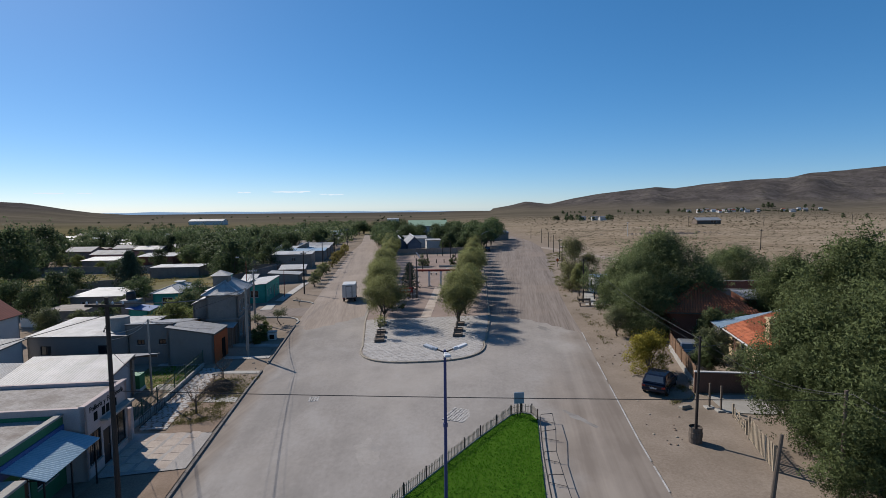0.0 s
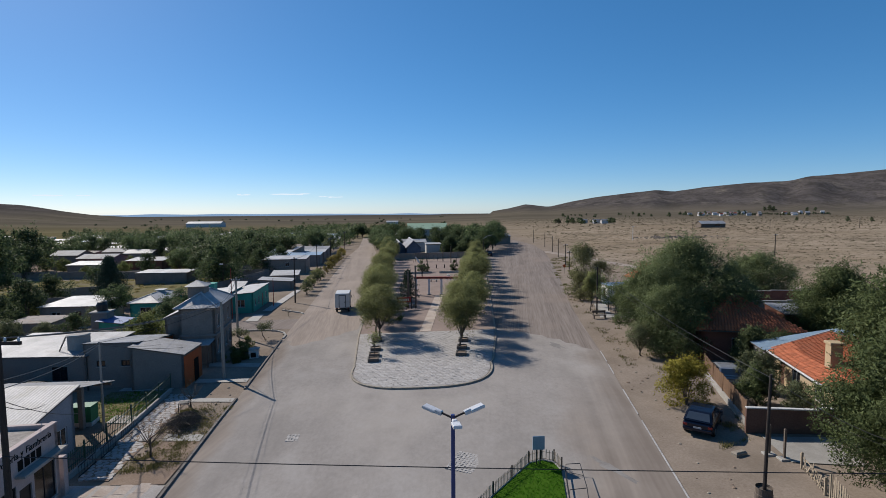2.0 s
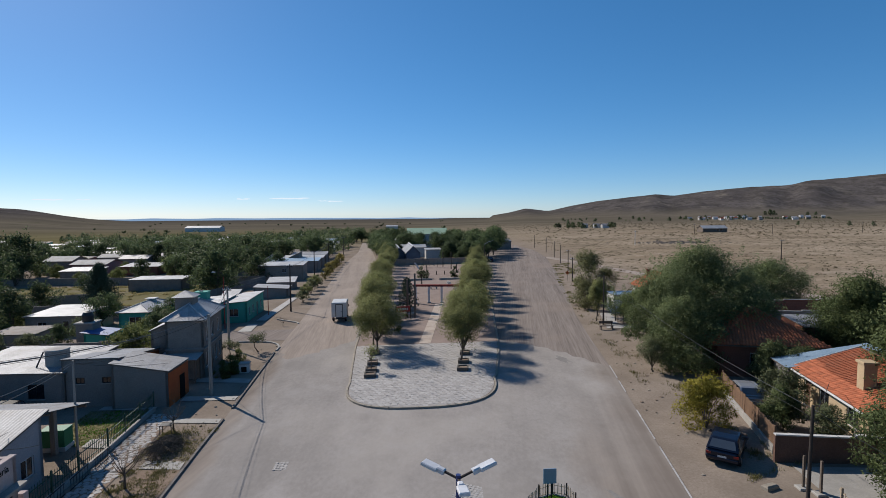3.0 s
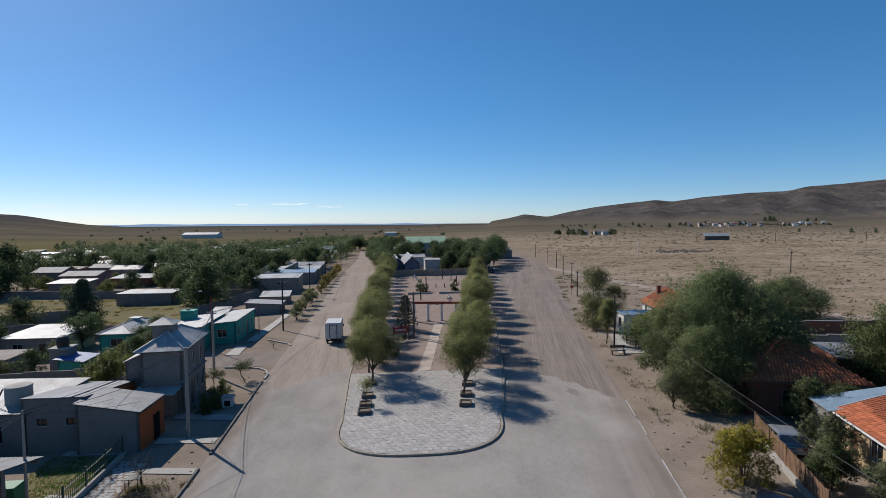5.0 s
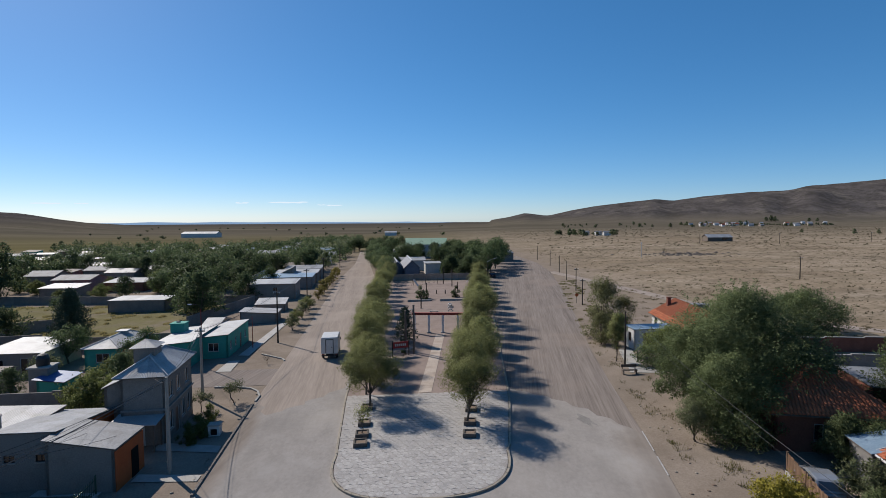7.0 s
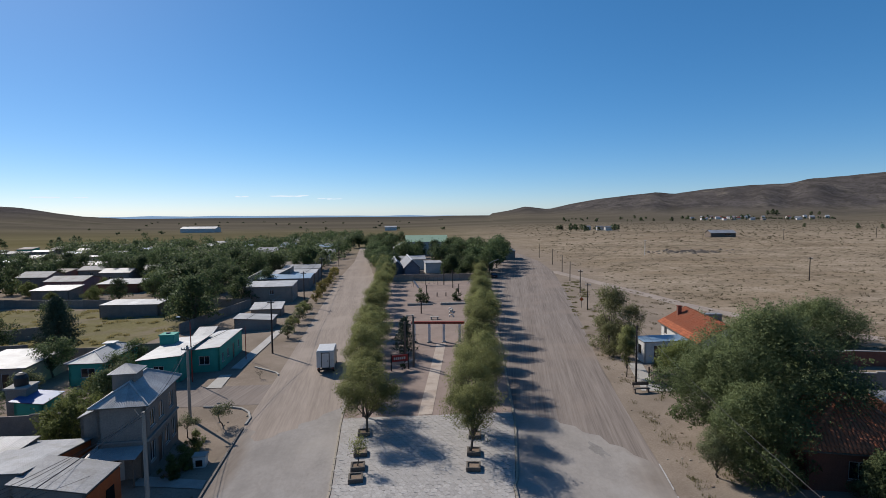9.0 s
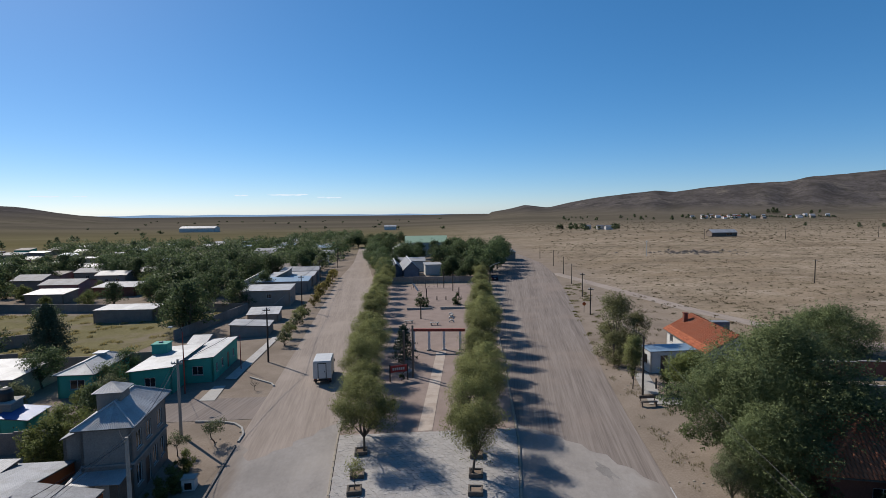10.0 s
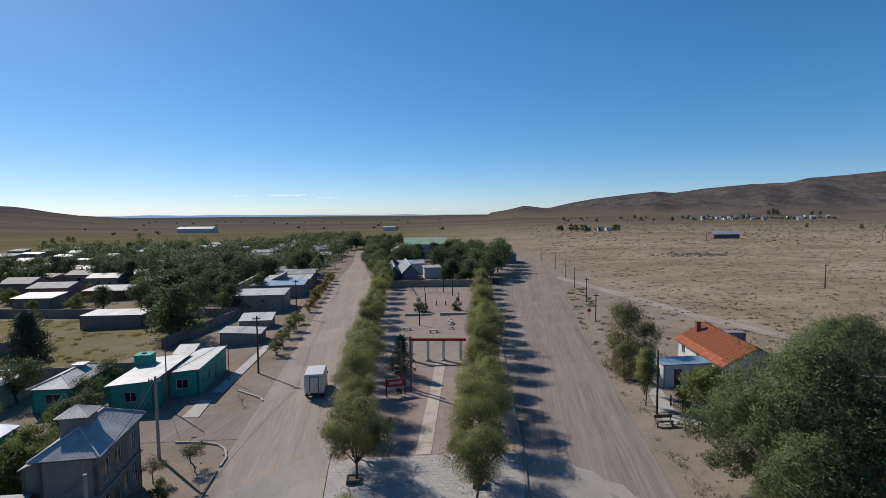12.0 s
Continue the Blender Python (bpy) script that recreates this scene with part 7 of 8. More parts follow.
# ---- west street furniture, wires, garden trees ----
power_pole(-14.9, 35.6, 10.6, "pole_dark", 1, "tall dark wooden power pole by the shops", r=0.13, arm=0.9)
power_pole(-19.2, 63.3, 6.9, "pole_pale", 0, "pale concrete power pole at the kerb", r=0.15)
power_pole(-24.4, 79.6, 7.2, "pole_pale", 1, "weathered power pole at the street corner", r=0.15, arm=0.5)
power_pole(-22.9, 52.6, 6.2, "pole_pale", 0, "thin pale pole inside the fenced yard", r=0.09)
power_pole(-24.2, 103.2, 7.6, "pole_dark", 1, "dark wooden power pole beside the street", r=0.13, arm=0.5)
power_pole(-29.7, 141, 7.6, "pole_dark", 1, "dark wooden power pole beside the street", r=0.13, arm=0.6)
power_pole(-34.5, 178, 7.6, "pole_dark", 1, "dark wooden power pole beside the street", r=0.13, arm=0.6)
power_pole(-40, 230, 7.6, "pole_dark", 1, "dark wooden power pole beside the street", r=0.13, arm=0.6)
power_pole(-26.8, 100.2, 4.6, "red_beam", 0, "thin dark red pole by a front wall", r=0.06)
sl2 = thing("street_lamp", -29.8, 91.3, None, 0, "thin dark red street lamp with a curved arm", "street lamp")
part("pole", Build().tube([(0, 0, -0.3), (0, 0, 4.0), (0, 0, 7.2)], [0.08, 0.065, 0.05], 8), "red_beam", sl2)
am = part("arm", Build().tube([(0, 0, 7.2), (-0.05, -0.1, 7.6), (-0.5, -0.3, 7.85), (-0.9, -0.5, 7.9)], 0.03, 6), "iron", sl2)
part("head", Build().box(-1.3, -0.85, -0.62, -0.42, 7.84, 7.95, 0.02), "lamp_white", am)
sl3 = thing("street_lamp", 10.4, 148, ground_z(10.4, 148) + 0.1, 0, "steel street lamp with an arm over the road", "street lamp")
part("pole", Build().tube([(0, 0, -0.3), (0, 0, 4.0), (0, 0, 7.0)], [0.08, 0.065, 0.05], 8), "iron", sl3)
part("arm", Build().tube([(0, 0, 7.0), (1.0, 0, 7.6), (2.2, 0, 7.9)], 0.035, 6), "lamp_white", sl3)


def top(x, y, h):
    return (x, y, ground_z(x, y) + h)


for o, rad in ((-0.7, 0.008), (0.0, 0.028), (0.7, 0.008)):
    wire([top(-14.9 + o * 0.9, 35.5, 10.4), top(-19.2 + o * 0.3, 63.3, 6.85), top(-24.4 + o * 0.5, 79.5, 6.95), top(-24.2 + o * 0.5, 103, 7.3), top(-29.7 + o * 0.5, 140.9, 7.3), top(-34.5, 177.9, 7.3), top(-40, 229.9, 7.3)], rad, 0.5)
wire([top(-14.9, 35.5, 9.8), top(-22.4, 12, 9.5)], 0.014, 0.3)
wire([top(-14.9, 35.6, 8.6), top(-22.9, 52.6, 6.0), top(-24.5, 66, 3.6)], 0.018, 0.25, "dark service cable to a house")
wire([top(-19.2, 63.3, 6.6), top(-23.0, 52.6, 6.1)], 0.014, 0.25, "dark service cable to a house")
wire([top(-19.2, 63.3, 6.5), top(-23.4, 69.0, 5.4)], 0.014, 0.2, "dark service cable to a house")
wire([top(-24.4, 79.6, 6.8), top(-31.5, 92.5, 3.0)], 0.014, 0.3, "dark service cable to a house")
for o, rad in ((-0.3, 0.006), (0.3, 0.014)):
    wire([top(19.0 + o, 20, 6.0), top(18.4 + o, 34.5, 5.1), top(15.1 + o, 41.1, 5.9), top(20.3 + o, 85, 6.0), top(26.6 + o, 126, 4.7), top(30.4 + o, 145.5, 4.9), top(33 + o, 165.3, 5.0), top(35.5 + o, 185, 5.0), top(37.5 + o, 208, 5.2)], rad, 0.7)

picket_fence([(-20.5, 45.2), (-21.0, 50.0), (-21.35, 53.2), (-22.3, 60.2)], 1.15, 0.2, "iron_green", "dark green metal bar fence on a low plinth", name="bar_fence", wide=0.03, thick=0.02, post_every=2.4, plinth=0.35, jitter=0.0, post=0.035)
for x, y in ((-20.2, 47.0), (-20.4, 49.2), (-20.65, 51.6)):
    f = thing("metal_grille", x, y, None, 97, "ornamental dark grille standing by the fence", "grille", "grilles")
    part("frame", Build().box(-0.9, 0.9, -0.02, 0.02, 0.05, 0.1).box(-0.9, 0.9, -0.02, 0.02, 0.65, 0.7), "iron", f)
    for k in range(7):
        part("bar", Build().tube([(-0.85 + 0.28 * k, 0, 0.05), (-0.85 + 0.28 * k, 0, 0.7)], 0.012, 5), "iron", f)


def bare(seed, height, width, material="bark"):
    r = np.random.default_rng(seed)
    b, twigs = Build(), Build()
    b.tube([(0, 0, -0.1), (0.03, 0, height * 0.3), (0.0, 0.04, height * 0.45)], [0.07, 0.055, 0.045], 7)
    for k in range(9):
        a = 2 * math.pi * k / 9 + r.normal() * 0.2
        z = height * r.uniform(0.28, 0.45)
        e = Vector((math.cos(a) * width / 2 * r.uniform(0.6, 1), math.sin(a) * width / 2 * r.uniform(0.6, 1), height * r.uniform(0.65, 1.0)))
        b.tube([(0, 0, z), tuple(e * 0.5 + Vector((0, 0, z * 0.3))), tuple(e)], [0.03, 0.02, 0.006], 5, False)
        for _ in range(10):
            s = e * r.uniform(0.45, 1.0)
            s.z = z + (e.z - z) * r.uniform(0.4, 1.0)
            w = Vector((r.normal(), r.normal(), r.uniform(0.0, 1.2))) * height * 0.11
            twigs.tube([tuple(s), tuple(s + w)], [0.011, 0.004], 4, False)
    return b.mesh("trunk", True), twigs.mesh("crown")


bare1 = bare(91, 2.7, 2.6)
bare1[1].materials.append(M["bark"])
for x, y, s in ((-17.3, 48.3, 1.0), (-18.7, 56.2, 0.85), (-21.9, 91.6, 0.5)):
    tree("bare_tree", bare1, x, y, s, 37 * y, "small leafless tree in a dry bed")
umb = grow(92, 2.0, 2.2, 0.55, 1500, 0.07, "leaf_grey", 7, 0.22, 0.05, airy=0.5)
tree("street_tree", umb, -20.5, 77.7, 1.0, 0, "small flat-topped tree inside the kerb bend")
tree("street_tree", umb, -22.6, 75.4, 0.9, 90, "small flat-topped tree by the corner")
ol2 = bushy(93, 2.2, 2.8, 5200, 0.07, "leaf_bush", 24, 0.06)
bush_big = bushy(94, 4.0, 5.2, 6000, 0.12, "leaf_bush", 40, 0.06)
for x, y, s in ((-33.2, 75.2, 0.95), (-118, 172, 1.1), (-96, 178, 0.9), (-79, 176, 1.0), (-77, 168, 1.1), (-89, 163, 0.8), (-84, 180, 1.2), (-74, 174, 1.2), (-105, 169, 0.6), (-110, 168, 1.0), (-70, 162, 1.0), (-66, 156, 0.9), (-86, 157, 0.8), (-95, 156, 0.7), (-62, 160, 1.0), (-30.6, 77.4, 0.8), (-35.4, 80.0, 0.8), (-37.8, 86.4, 0.7), (-60.8, 94.0, 0.9), (-66.0, 98.5, 1.0), (-72.0, 106.0, 0.9), (-60.5, 88.0, 0.8), (-56.5, 86.5, 0.7), (-80.0, 106.0, 1.0), (-67.0, 92.0, 0.8), (-43.4, 101.0, 0.6), (-40.0, 83.0, 0.45), (-52.0, 79.0, 0.5)):
    tree("shrub", bush_big, x, y, s, 47 * x, "tall leafy green bush in a back yard", "shrub", group="garden shrubs")
for x, y, s in ((-20.5, 68.4, 0.72), (-20.3, 69.8, 0.78), (-20.9, 73.0, 0.7), (-32.4, 73.5, 1.2), (-34.6, 75.6, 1.1)):
    tree("shrub", ol2, x, y, s, 50 * x, "bushy green garden shrub", "shrub", group="garden shrubs")
for x, y, s in ((-36.6, 88.6, 1.25), (-45.6, 86.5, 1.3), (-47.5, 79.5, 1.0), (-50.2, 77.5, 1.3)):
    tree("shrub", shr2, x, y, s, 50 * x, "grey-green bush in a back garden", "shrub", group="garden shrubs")
pile = Build()
r = np.random.default_rng(5)
for _ in range(900):
    u, v = r.normal() * 0.5, r.normal() * 0.8
    h = 0.75 * max(0.0, 1 - (u / 1.3) ** 2 - (v / 2.1) ** 2)
    w = Vector((r.normal(), r.normal(), r.normal() * 0.25)) * r.uniform(0.1, 0.26)
    c0 = Vector((u, v, r.uniform(0.2, 1.0) * h + 0.04))
    pile.tube([tuple(c0 - w), tuple(c0 + Vector((0, 0, 0.08))), tuple(c0 + w)], [0.014, 0.012, 0.005], 4, False)
rp = thing("brushwood_pile", -17.6, 52.9, None, 8, "dark heap of cut brushwood on the verge", "brushwood")
tagged(part("brushwood", pile, "bark", rp), kind="stuff")
dog = thing("kiosk", -18.95, 70.0, None, 8, "small white utility cabinet on the verge", "cabinet")
part("body", Build().box(-0.45, 0.45, -0.35, 0.35, -0.1, 0.85, 0.03), "white_wall", dog)
part("roof", Build().box(-0.52, 0.52, -0.42, 0.42, 0.852, 0.95, 0.03), "concrete", dog)
part("opening", Build().box(-0.25, 0.25, -0.357, -0.352, 0.1, 0.6), "dark", dog)
tufts("dry_grass", [(-18.2, 46.3), (-15.0, 46.3), (-15.6, 57.4), (-19.4, 57.6)], 2600, 0.12, 0.014, "verge_grass", "dry olive grass in the roadside beds", 6, 0.05, 34)
tufts("grass", [(-26.5, 54.2), (-21.7, 53.9), (-22.5, 60.2), (-27.5, 60.6)], 700, 0.1, 0.02, "grass", "sparse green yard grass", 4, 0.03, 24)
tufts("grass", [(-26.5, 54.2), (-21.7, 53.9), (-22.5, 60.2), (-27.5, 60.6)], 1100, 0.1, 0.02, "verge_grass", "thin yellowing yard grass", 4, 0.03)
slab([(-128, 107), (-47.5, 106.5), (-46, 141), (-128, 150)], 0.03, "dry_field", "yellow dry grass field between the yards", "field", "dry_field", 24)
tufts("dry_grass", [(-130, 108), (-46, 108), (-44, 142), (-68, 144), (-130, 151)], 5200, 0.4, 0.06, "dry_grass", "dry yellow grass in an empty yard", 5, 0.0, 260)
tufts("dry_grass", [(27, 96), (60, 80), (60, 150), (36, 150)], 1500, 0.22, 0.03, "scrub", "low dry scrub on the roadside earth", 5, 0.0, 160)

# steppe tufts over the plain
tufts("steppe_scrub", [(42, 90), (160, 90), (230, 380), (42, 300)], 9000, 0.24, 0.07, "scrub", "low dark tussocks over the dry plain", 4, 0.0, 3200)
tufts("steppe_scrub", [(60, 300), (430, 300), (600, 800), (60, 800)], 7000, 0.5, 0.2, "scrub", "low dark tussocks over the dry plain", 4, 0.0, 2600)

# ---- the town behind ----
town_green = [grow(100 + k, 7.0 + k % 3, 6.6 + (k % 2), 0.14, 3000, 0.22, "leaf_town", 10, 0.8, 0.16, upright=0.4) for k in range(4)]
town_dark = [bushy(110 + k, 7.5, 7.0, 3600, 0.22, "leaf_dark", 34) for k in range(3)]
town_grey = [bushy(120 + k, 5.5, 6.0, 2400, 0.19, "leaf_grey", 24) for k in range(2)]
poplar = [grow(125, 9.0, 3.0, 0.1, 3200, 0.16, "leaf_town", 9, 0.5, 0.14, upright=1.0)]
gold = [bushy(130 + k, 3.4, 3.2, 3000, 0.1, "leaf_gold", 18) for k in range(2)]
con_big = conical(135, 9.0, 6.8, 14000, 0.16)
tree("tree", town_green[1], -40.7, 98.3, 0.5, 40, "leafy green tree between two teal houses")
tree("tree", town_green[2], -49.1, 95.1, 0.62, 140, "leafy green tree before the cottage")
tree("conifer", con_big, -57.5, 107.5, 1.0, 0, "large dark conifer in a yard")
tree("conifer", con_big, -74, 190, 0.8, 80, "large dark conifer in a yard")
for x, y, s, k in ((-45.1, 123.8, 1.25, 0), (-47.8, 126.8, 1.1, 1), (-55, 150, 1.0, 2), (-45, 146, 0.9, 0)):
    tree("tree", town_dark[k], x, y, s, 70 * x, "broad dark green tree among the yards", group="town trees")
for x, y, s in ((-88, 118, 1.8), (-97, 122, 1.7), (-112, 158, 1.75), (-118, 154, 1.6), (-108, 151, 1.2), (-122, 161, 1.5), (-106, 128, 1.5)):
    tree("tree", town_dark[0], x, y, s, 70 * x, "tall broad dark tree at the edge of a yard", group="town trees")
for k, (y, s) in enumerate(((112, 0.9), (117, 0.7), (123, 1.0), (128, 0.85), (134, 0.9))):
    x = float(np.interp(y, *LEFT_KERB)) - 2.2
    tree("street_tree", [town_grey[k % 2], olive[k % 5]][k % 2], x, y, 0.55 * s if k % 2 == 0 else 0.62 * s, 60 * k, "small grey-green street tree on the verge", group="verge trees")
for k in range(9):
    y = 146 + 6.5 * k
    x = float(np.interp(y, *LEFT_KERB)) - 1.8
    tree("street_tree", gold[k % 2], x, y, rng.uniform(0.7, 1.05), 77 * k, "yellow autumn tree along the street", group="verge trees")

rt = np.random.default_rng(11)
roofs = ["zinc", "zinc_white", "zinc_grey", "zinc_grey", "zinc_rust", "zinc_blue"]
wallsm = ["render", "adobe", "white_wall", "block", "cream", "pink", "teal"]
taken = []
for j in range(16):
    for i in range(9):
        y = 205 + j * 22 + rt.uniform(-4, 4)
        lim = float(np.interp(y, *LEFT_KERB)) - 14
        x = lim - i * 26 + rt.uniform(-5, 5)
        if x < -0.9 * y + 20 or x < -330 or y > 480 + 0.5 * x or rt.uniform() < 0.2:
            continue
        w, d, h = rt.uniform(6, 11), rt.uniform(5, 8), rt.uniform(2.5, 3.2)
        taken.append((x - w / 2, y + d / 2))
        house("small town house with pale sheet roof", x, y, 7 + rt.uniform(-3, 3), -w, 0, d, h, wallsm[int(rt.integers(7))], ["mono", "gablex", "hip", "mono"][int(rt.integers(4))],
              roofs[int(rt.integers(6))], rise=rt.uniform(0.4, 1.3), n=3, group="town houses",
              openings=[("S", w * 0.25, 0.9, 1.1, 1.1, "window"), ("S", w * 0.6, 0.9, 1.1, 1.1, "window")] if y < 330 else ())
for x, y, w, d, h, wm, rm in ((-62, 196, 16, 8, 3, "adobe", "zinc"), (-80, 205, 20, 9, 3, "white_wall", "zinc_white"), (-100, 196, 9, 8, 3.2, "render", "zinc"), (-112, 208, 12, 8, 3, "adobe", "zinc_grey"), (-150, 205, 14, 9, 3.2, "pink", "zinc")):
    taken.append((x - w / 2, y + d / 2))
    house("small town house with pale sheet roof", x, y, 6, -w, 0, d, h, wm, "gablex", rm, rise=1.0, n=4, group="town houses", openings=[("S", w * 0.3, 0.9, 1.1, 1.1, "window"), ("S", w * 0.65, 0.9, 1.1, 1.1, "window")])
def woods(name, spots, each, size, material, label):
    """Far trees joined: each a short stem and clumps of leaves."""
    r = np.random.default_rng(len(spots))
    pts, outs, stems = [], [], Build()
    for x, y, w, h in spots:
        z = ground_z(x, y)
        n = 9
        c = r.normal(size=(n, 3)) * np.array([0.26 * w, 0.26 * w, 0.17 * h]) + np.array([x, y, z + 0.55 * h])
        k = r.integers(n, size=each)
        d = r.normal(size=(each, 3))
        d /= np.linalg.norm(d, axis=1, keepdims=True)
        q = c[k] + d * (0.2 * w * r.uniform(0.6, 1.1, each))[:, None]
        q[:, 2] = np.maximum(q[:, 2], z + 0.1 * h)
        pts.append(q)
        mid = q - np.array([x, y, z + 0.35 * h])
        outs.append(d * 0.6 + mid / (np.linalg.norm(mid, axis=1, keepdims=True) + 1e-9) * 0.7)
        stems.tube([(x, y, z - 0.2), (x, y, z + 0.6 * h)], [0.2, 0.08], 5, False)
    t = tagged(part(name, leaf_mesh(name, np.concatenate(pts), size, material, r, out=np.concatenate(outs)), material), label, "trees", kind="stuff")
    part("trunks", stems, "bark", t)


near_n, far_spots = 0, {"leaf_town": [], "leaf_dark": [], "leaf_grey": []}
for _ in range(9000):
    if len(far_spots["leaf_town"]) > 215:
        break
    y = 150 + 480 * rt.uniform()
    lim = float(np.interp(y, *LEFT_KERB)) - 7
    x = lim - rt.uniform() ** 1.15 * min(400, 0.85 * y)
    if any(abs(x - a) < 6.5 and -8 < y - b < 5 for a, b in taken):
        continue
    if y > 470 + 0.5 * x + (60 if x > lim - 60 else 0) or noise.noise(Vector((x * 0.018, y * 0.018, 2.0))) < -0.25 + (0.1 if x < -110 else -0.15):
        continue
    if y < 160 or (-128 < x < -78 and y < 190) or (x > -56 and y < 205):
        continue
    if y < 245 and near_n < 75:
        near_n += 1
        u = rt.uniform()
        kind = town_green[int(rt.integers(4))] if u < 0.5 else town_dark[int(rt.integers(3))] if u < 0.75 else town_grey[int(rt.integers(2))] if u < 0.92 else poplar[0]
        tree("tree", kind, x, y, rt.uniform(0.75, 1.25), rt.uniform(0, 360), "leafy green tree among the town houses", group="town trees")
    else:
        far_spots[["leaf_town", "leaf_grey", "leaf_dark", "leaf_town", "leaf_dark"][int(rt.integers(5))]].append((x, y, rt.uniform(6.0, 11), rt.uniform(5, 9.0)))
for mm, spots in far_spots.items():
    woods("town_trees", spots, 240, 0.54, mm, "many leafy trees over the far town")
# trees behind the end of the plaza
for k in range(44):
    y = 184 + 100 * rt.uniform()
    a, b2 = float(np.interp(y, *ISLE_L)) + 3, float(np.interp(y, [174, 215, 290], [11, 17, 24]))
    x = rt.uniform(a, b2)
    if -17.5 < x < -1 and y < 212:
        continue
    tree("tree", [*town_green, *town_dark][int(rt.integers(7))], x, y, rt.uniform(0.8, 1.25), rt.uniform(0, 360), "leafy tree behind the plaza wall", group="town trees")
yard = [(-125, 160, 1.0), (-128, 200, 1.1), (-99, 201, 1.1), (-92, 204, 1.2), (-135, 195, 1.1), (-112, 206, 1.1), (-108, 203, 1.0), (-84, 188, 1.0), (-128, 215, 1.2), (-76, 196, 1.2), (-70, 188, 1.2), (-142, 170, 1.0), (-150, 184, 1.1), (-118, 153, 0.7), (-78, 155, 0.8), (-57, 84, 0.8), (-58, 90, 0.9), (-66, 91, 0.8), (-84, 115, 0.9), (-71, 124.8, 0.7), (-39.5, 93.2, 0.5), (-35.5, 84.5, 0.5), (-70, 110.5, 0.8), (-45, 81, 0.45), (-50, 97.5, 0.55),
        (-54.7, 137, 1.0), (-50, 139, 1.1), (-71.5, 159, 0.9), (-76, 181, 1.2), (-66, 180, 1.3), (-68, 200, 1.3), (-58, 166, 1.1), (-64, 172, 1.2), (-56, 186, 1.1), (-74, 168, 1.0), (-52, 160, 1.0), (-47, 168, 0.9), (-61, 192, 1.2), (-54, 198, 1.2), (-48, 206, 1.1)]
for k, (x, y, s) in enumerate(yard):
    tree("tree", [*town_dark, *town_green][k % 7], x, y, s, 61 * k, "leafy green tree in a town yard", group="town trees")
for k in range(7):
    tree("street_tree", olive[k % 5], float(np.interp(176 + 7 * k, *ISLE_L)) + 2.5, 176 + 7 * k, 1.0, 50 * k, "slender street tree with sparse olive-yellow leaves", group="street trees")
for x, y, s in ((12.0, 180, 0.9), (14.0, 186, 1.1), (15.5, 195, 1.25), (18, 204, 1.3), (19, 213, 1.25), (21, 224, 1.35), (22, 236, 1.3), (11.0, 190, 1.2), (12.5, 202, 1.35)):
    tree("tree", town_green[int(rt.integers(4))], x, y, s, 40 * x, "leafy green tree beside the gravel road", group="town trees")
for k in range(26):
    y = 182 + 6.2 * k + rt.uniform(-1.5, 1.5)
    x = float(np.interp(y, *ISLE_L)) + rt.uniform(0.5, 4.5)
    tree("tree", [*town_green, town_grey[0]][int(rt.integers(5))], x, y, rt.uniform(0.75, 1.1), rt.uniform(0, 360), "leafy green tree along the far street", group="town trees")
for k in range(16):
    y = 338 + rt.uniform(0, 40)
    x = float(np.interp(y, *LEFT_KERB)) + rt.uniform(-4, 26)
    tree("tree", town_green[int(rt.integers(4))], x, y, rt.uniform(0.8, 1.2), rt.uniform(0, 360), "leafy green tree at the far end of the street", group="town trees")
for k in range(22):
    y = 181 + 30 * rt.uniform()
    x = rt.uniform(-1, 13) if k % 3 else rt.uniform(-19, -15)
    tree("tree", town_dark[int(rt.integers(3))], x, y, rt.uniform(0.45, 0.85), rt.uniform(0, 360), "bushy dark tree behind the plaza wall", group="town trees")
far_scrub = [(rt.uniform(-0.7, 0.05) * yy, yy, rt.uniform(3, 6), rt.uniform(2.5, 4.5)) for yy in rt.uniform(560, 1700, 40)]
woods("far_trees", far_scrub, 220, 0.6, "leaf_dark", "scattered dark trees on the far plain")
saloon(14.5, 176.5, 2, "car_blue", "dark car parked at the far end of the plaza")
house("big hangar with a pale long roof beyond the town", -292, 700, 4, -44, 0, 20, 5, "white_wall", "gablex", "zinc_white", rise=2.4, n=10, category="hangar", name="hangar")
# out on the plain
house("lonely tin-roofed shed on the dry plain", 168, 356, 2, 0, 16, 7, 2.6, "wood", "gablex", "zinc_white", rise=1.7, n=5, category="shed", name="shed", openings=[("S", 9, 0.8, 4, 1.6, "window")])
rr = np.random.default_rng(21)
farm_dark = [bushy(140 + k, 7.0, 7.0, 420, 0.55, "leaf_dark", 20) for k in range(2)]
farm_grey = [bushy(142, 5.0, 6.0, 380, 0.5, "leaf_grey", 20)]
for k in range(34):
    az = math.radians(rr.choice([25.2, 26.4, 27.4, 28.6, 29.8, 33.0, 34.5]) + rr.normal() * 0.6)
    d = rr.uniform(940, 1040)
    x, y = d * math.sin(az), d * math.cos(az)
    house("small white farm house near the hills", x, y, rr.uniform(-25, 25), 0, rr.uniform(4.5, 8), rr.uniform(4, 6), rr.uniform(2.4, 3.4), ["post_white", "post_white", "white_wall", "adobe"][int(rr.integers(4))], "gablex",
          ["zinc_white", "zinc", "roof_red", "zinc_white"][int(rr.integers(4))], rise=rr.uniform(0.8, 1.8), n=3, group="village houses")
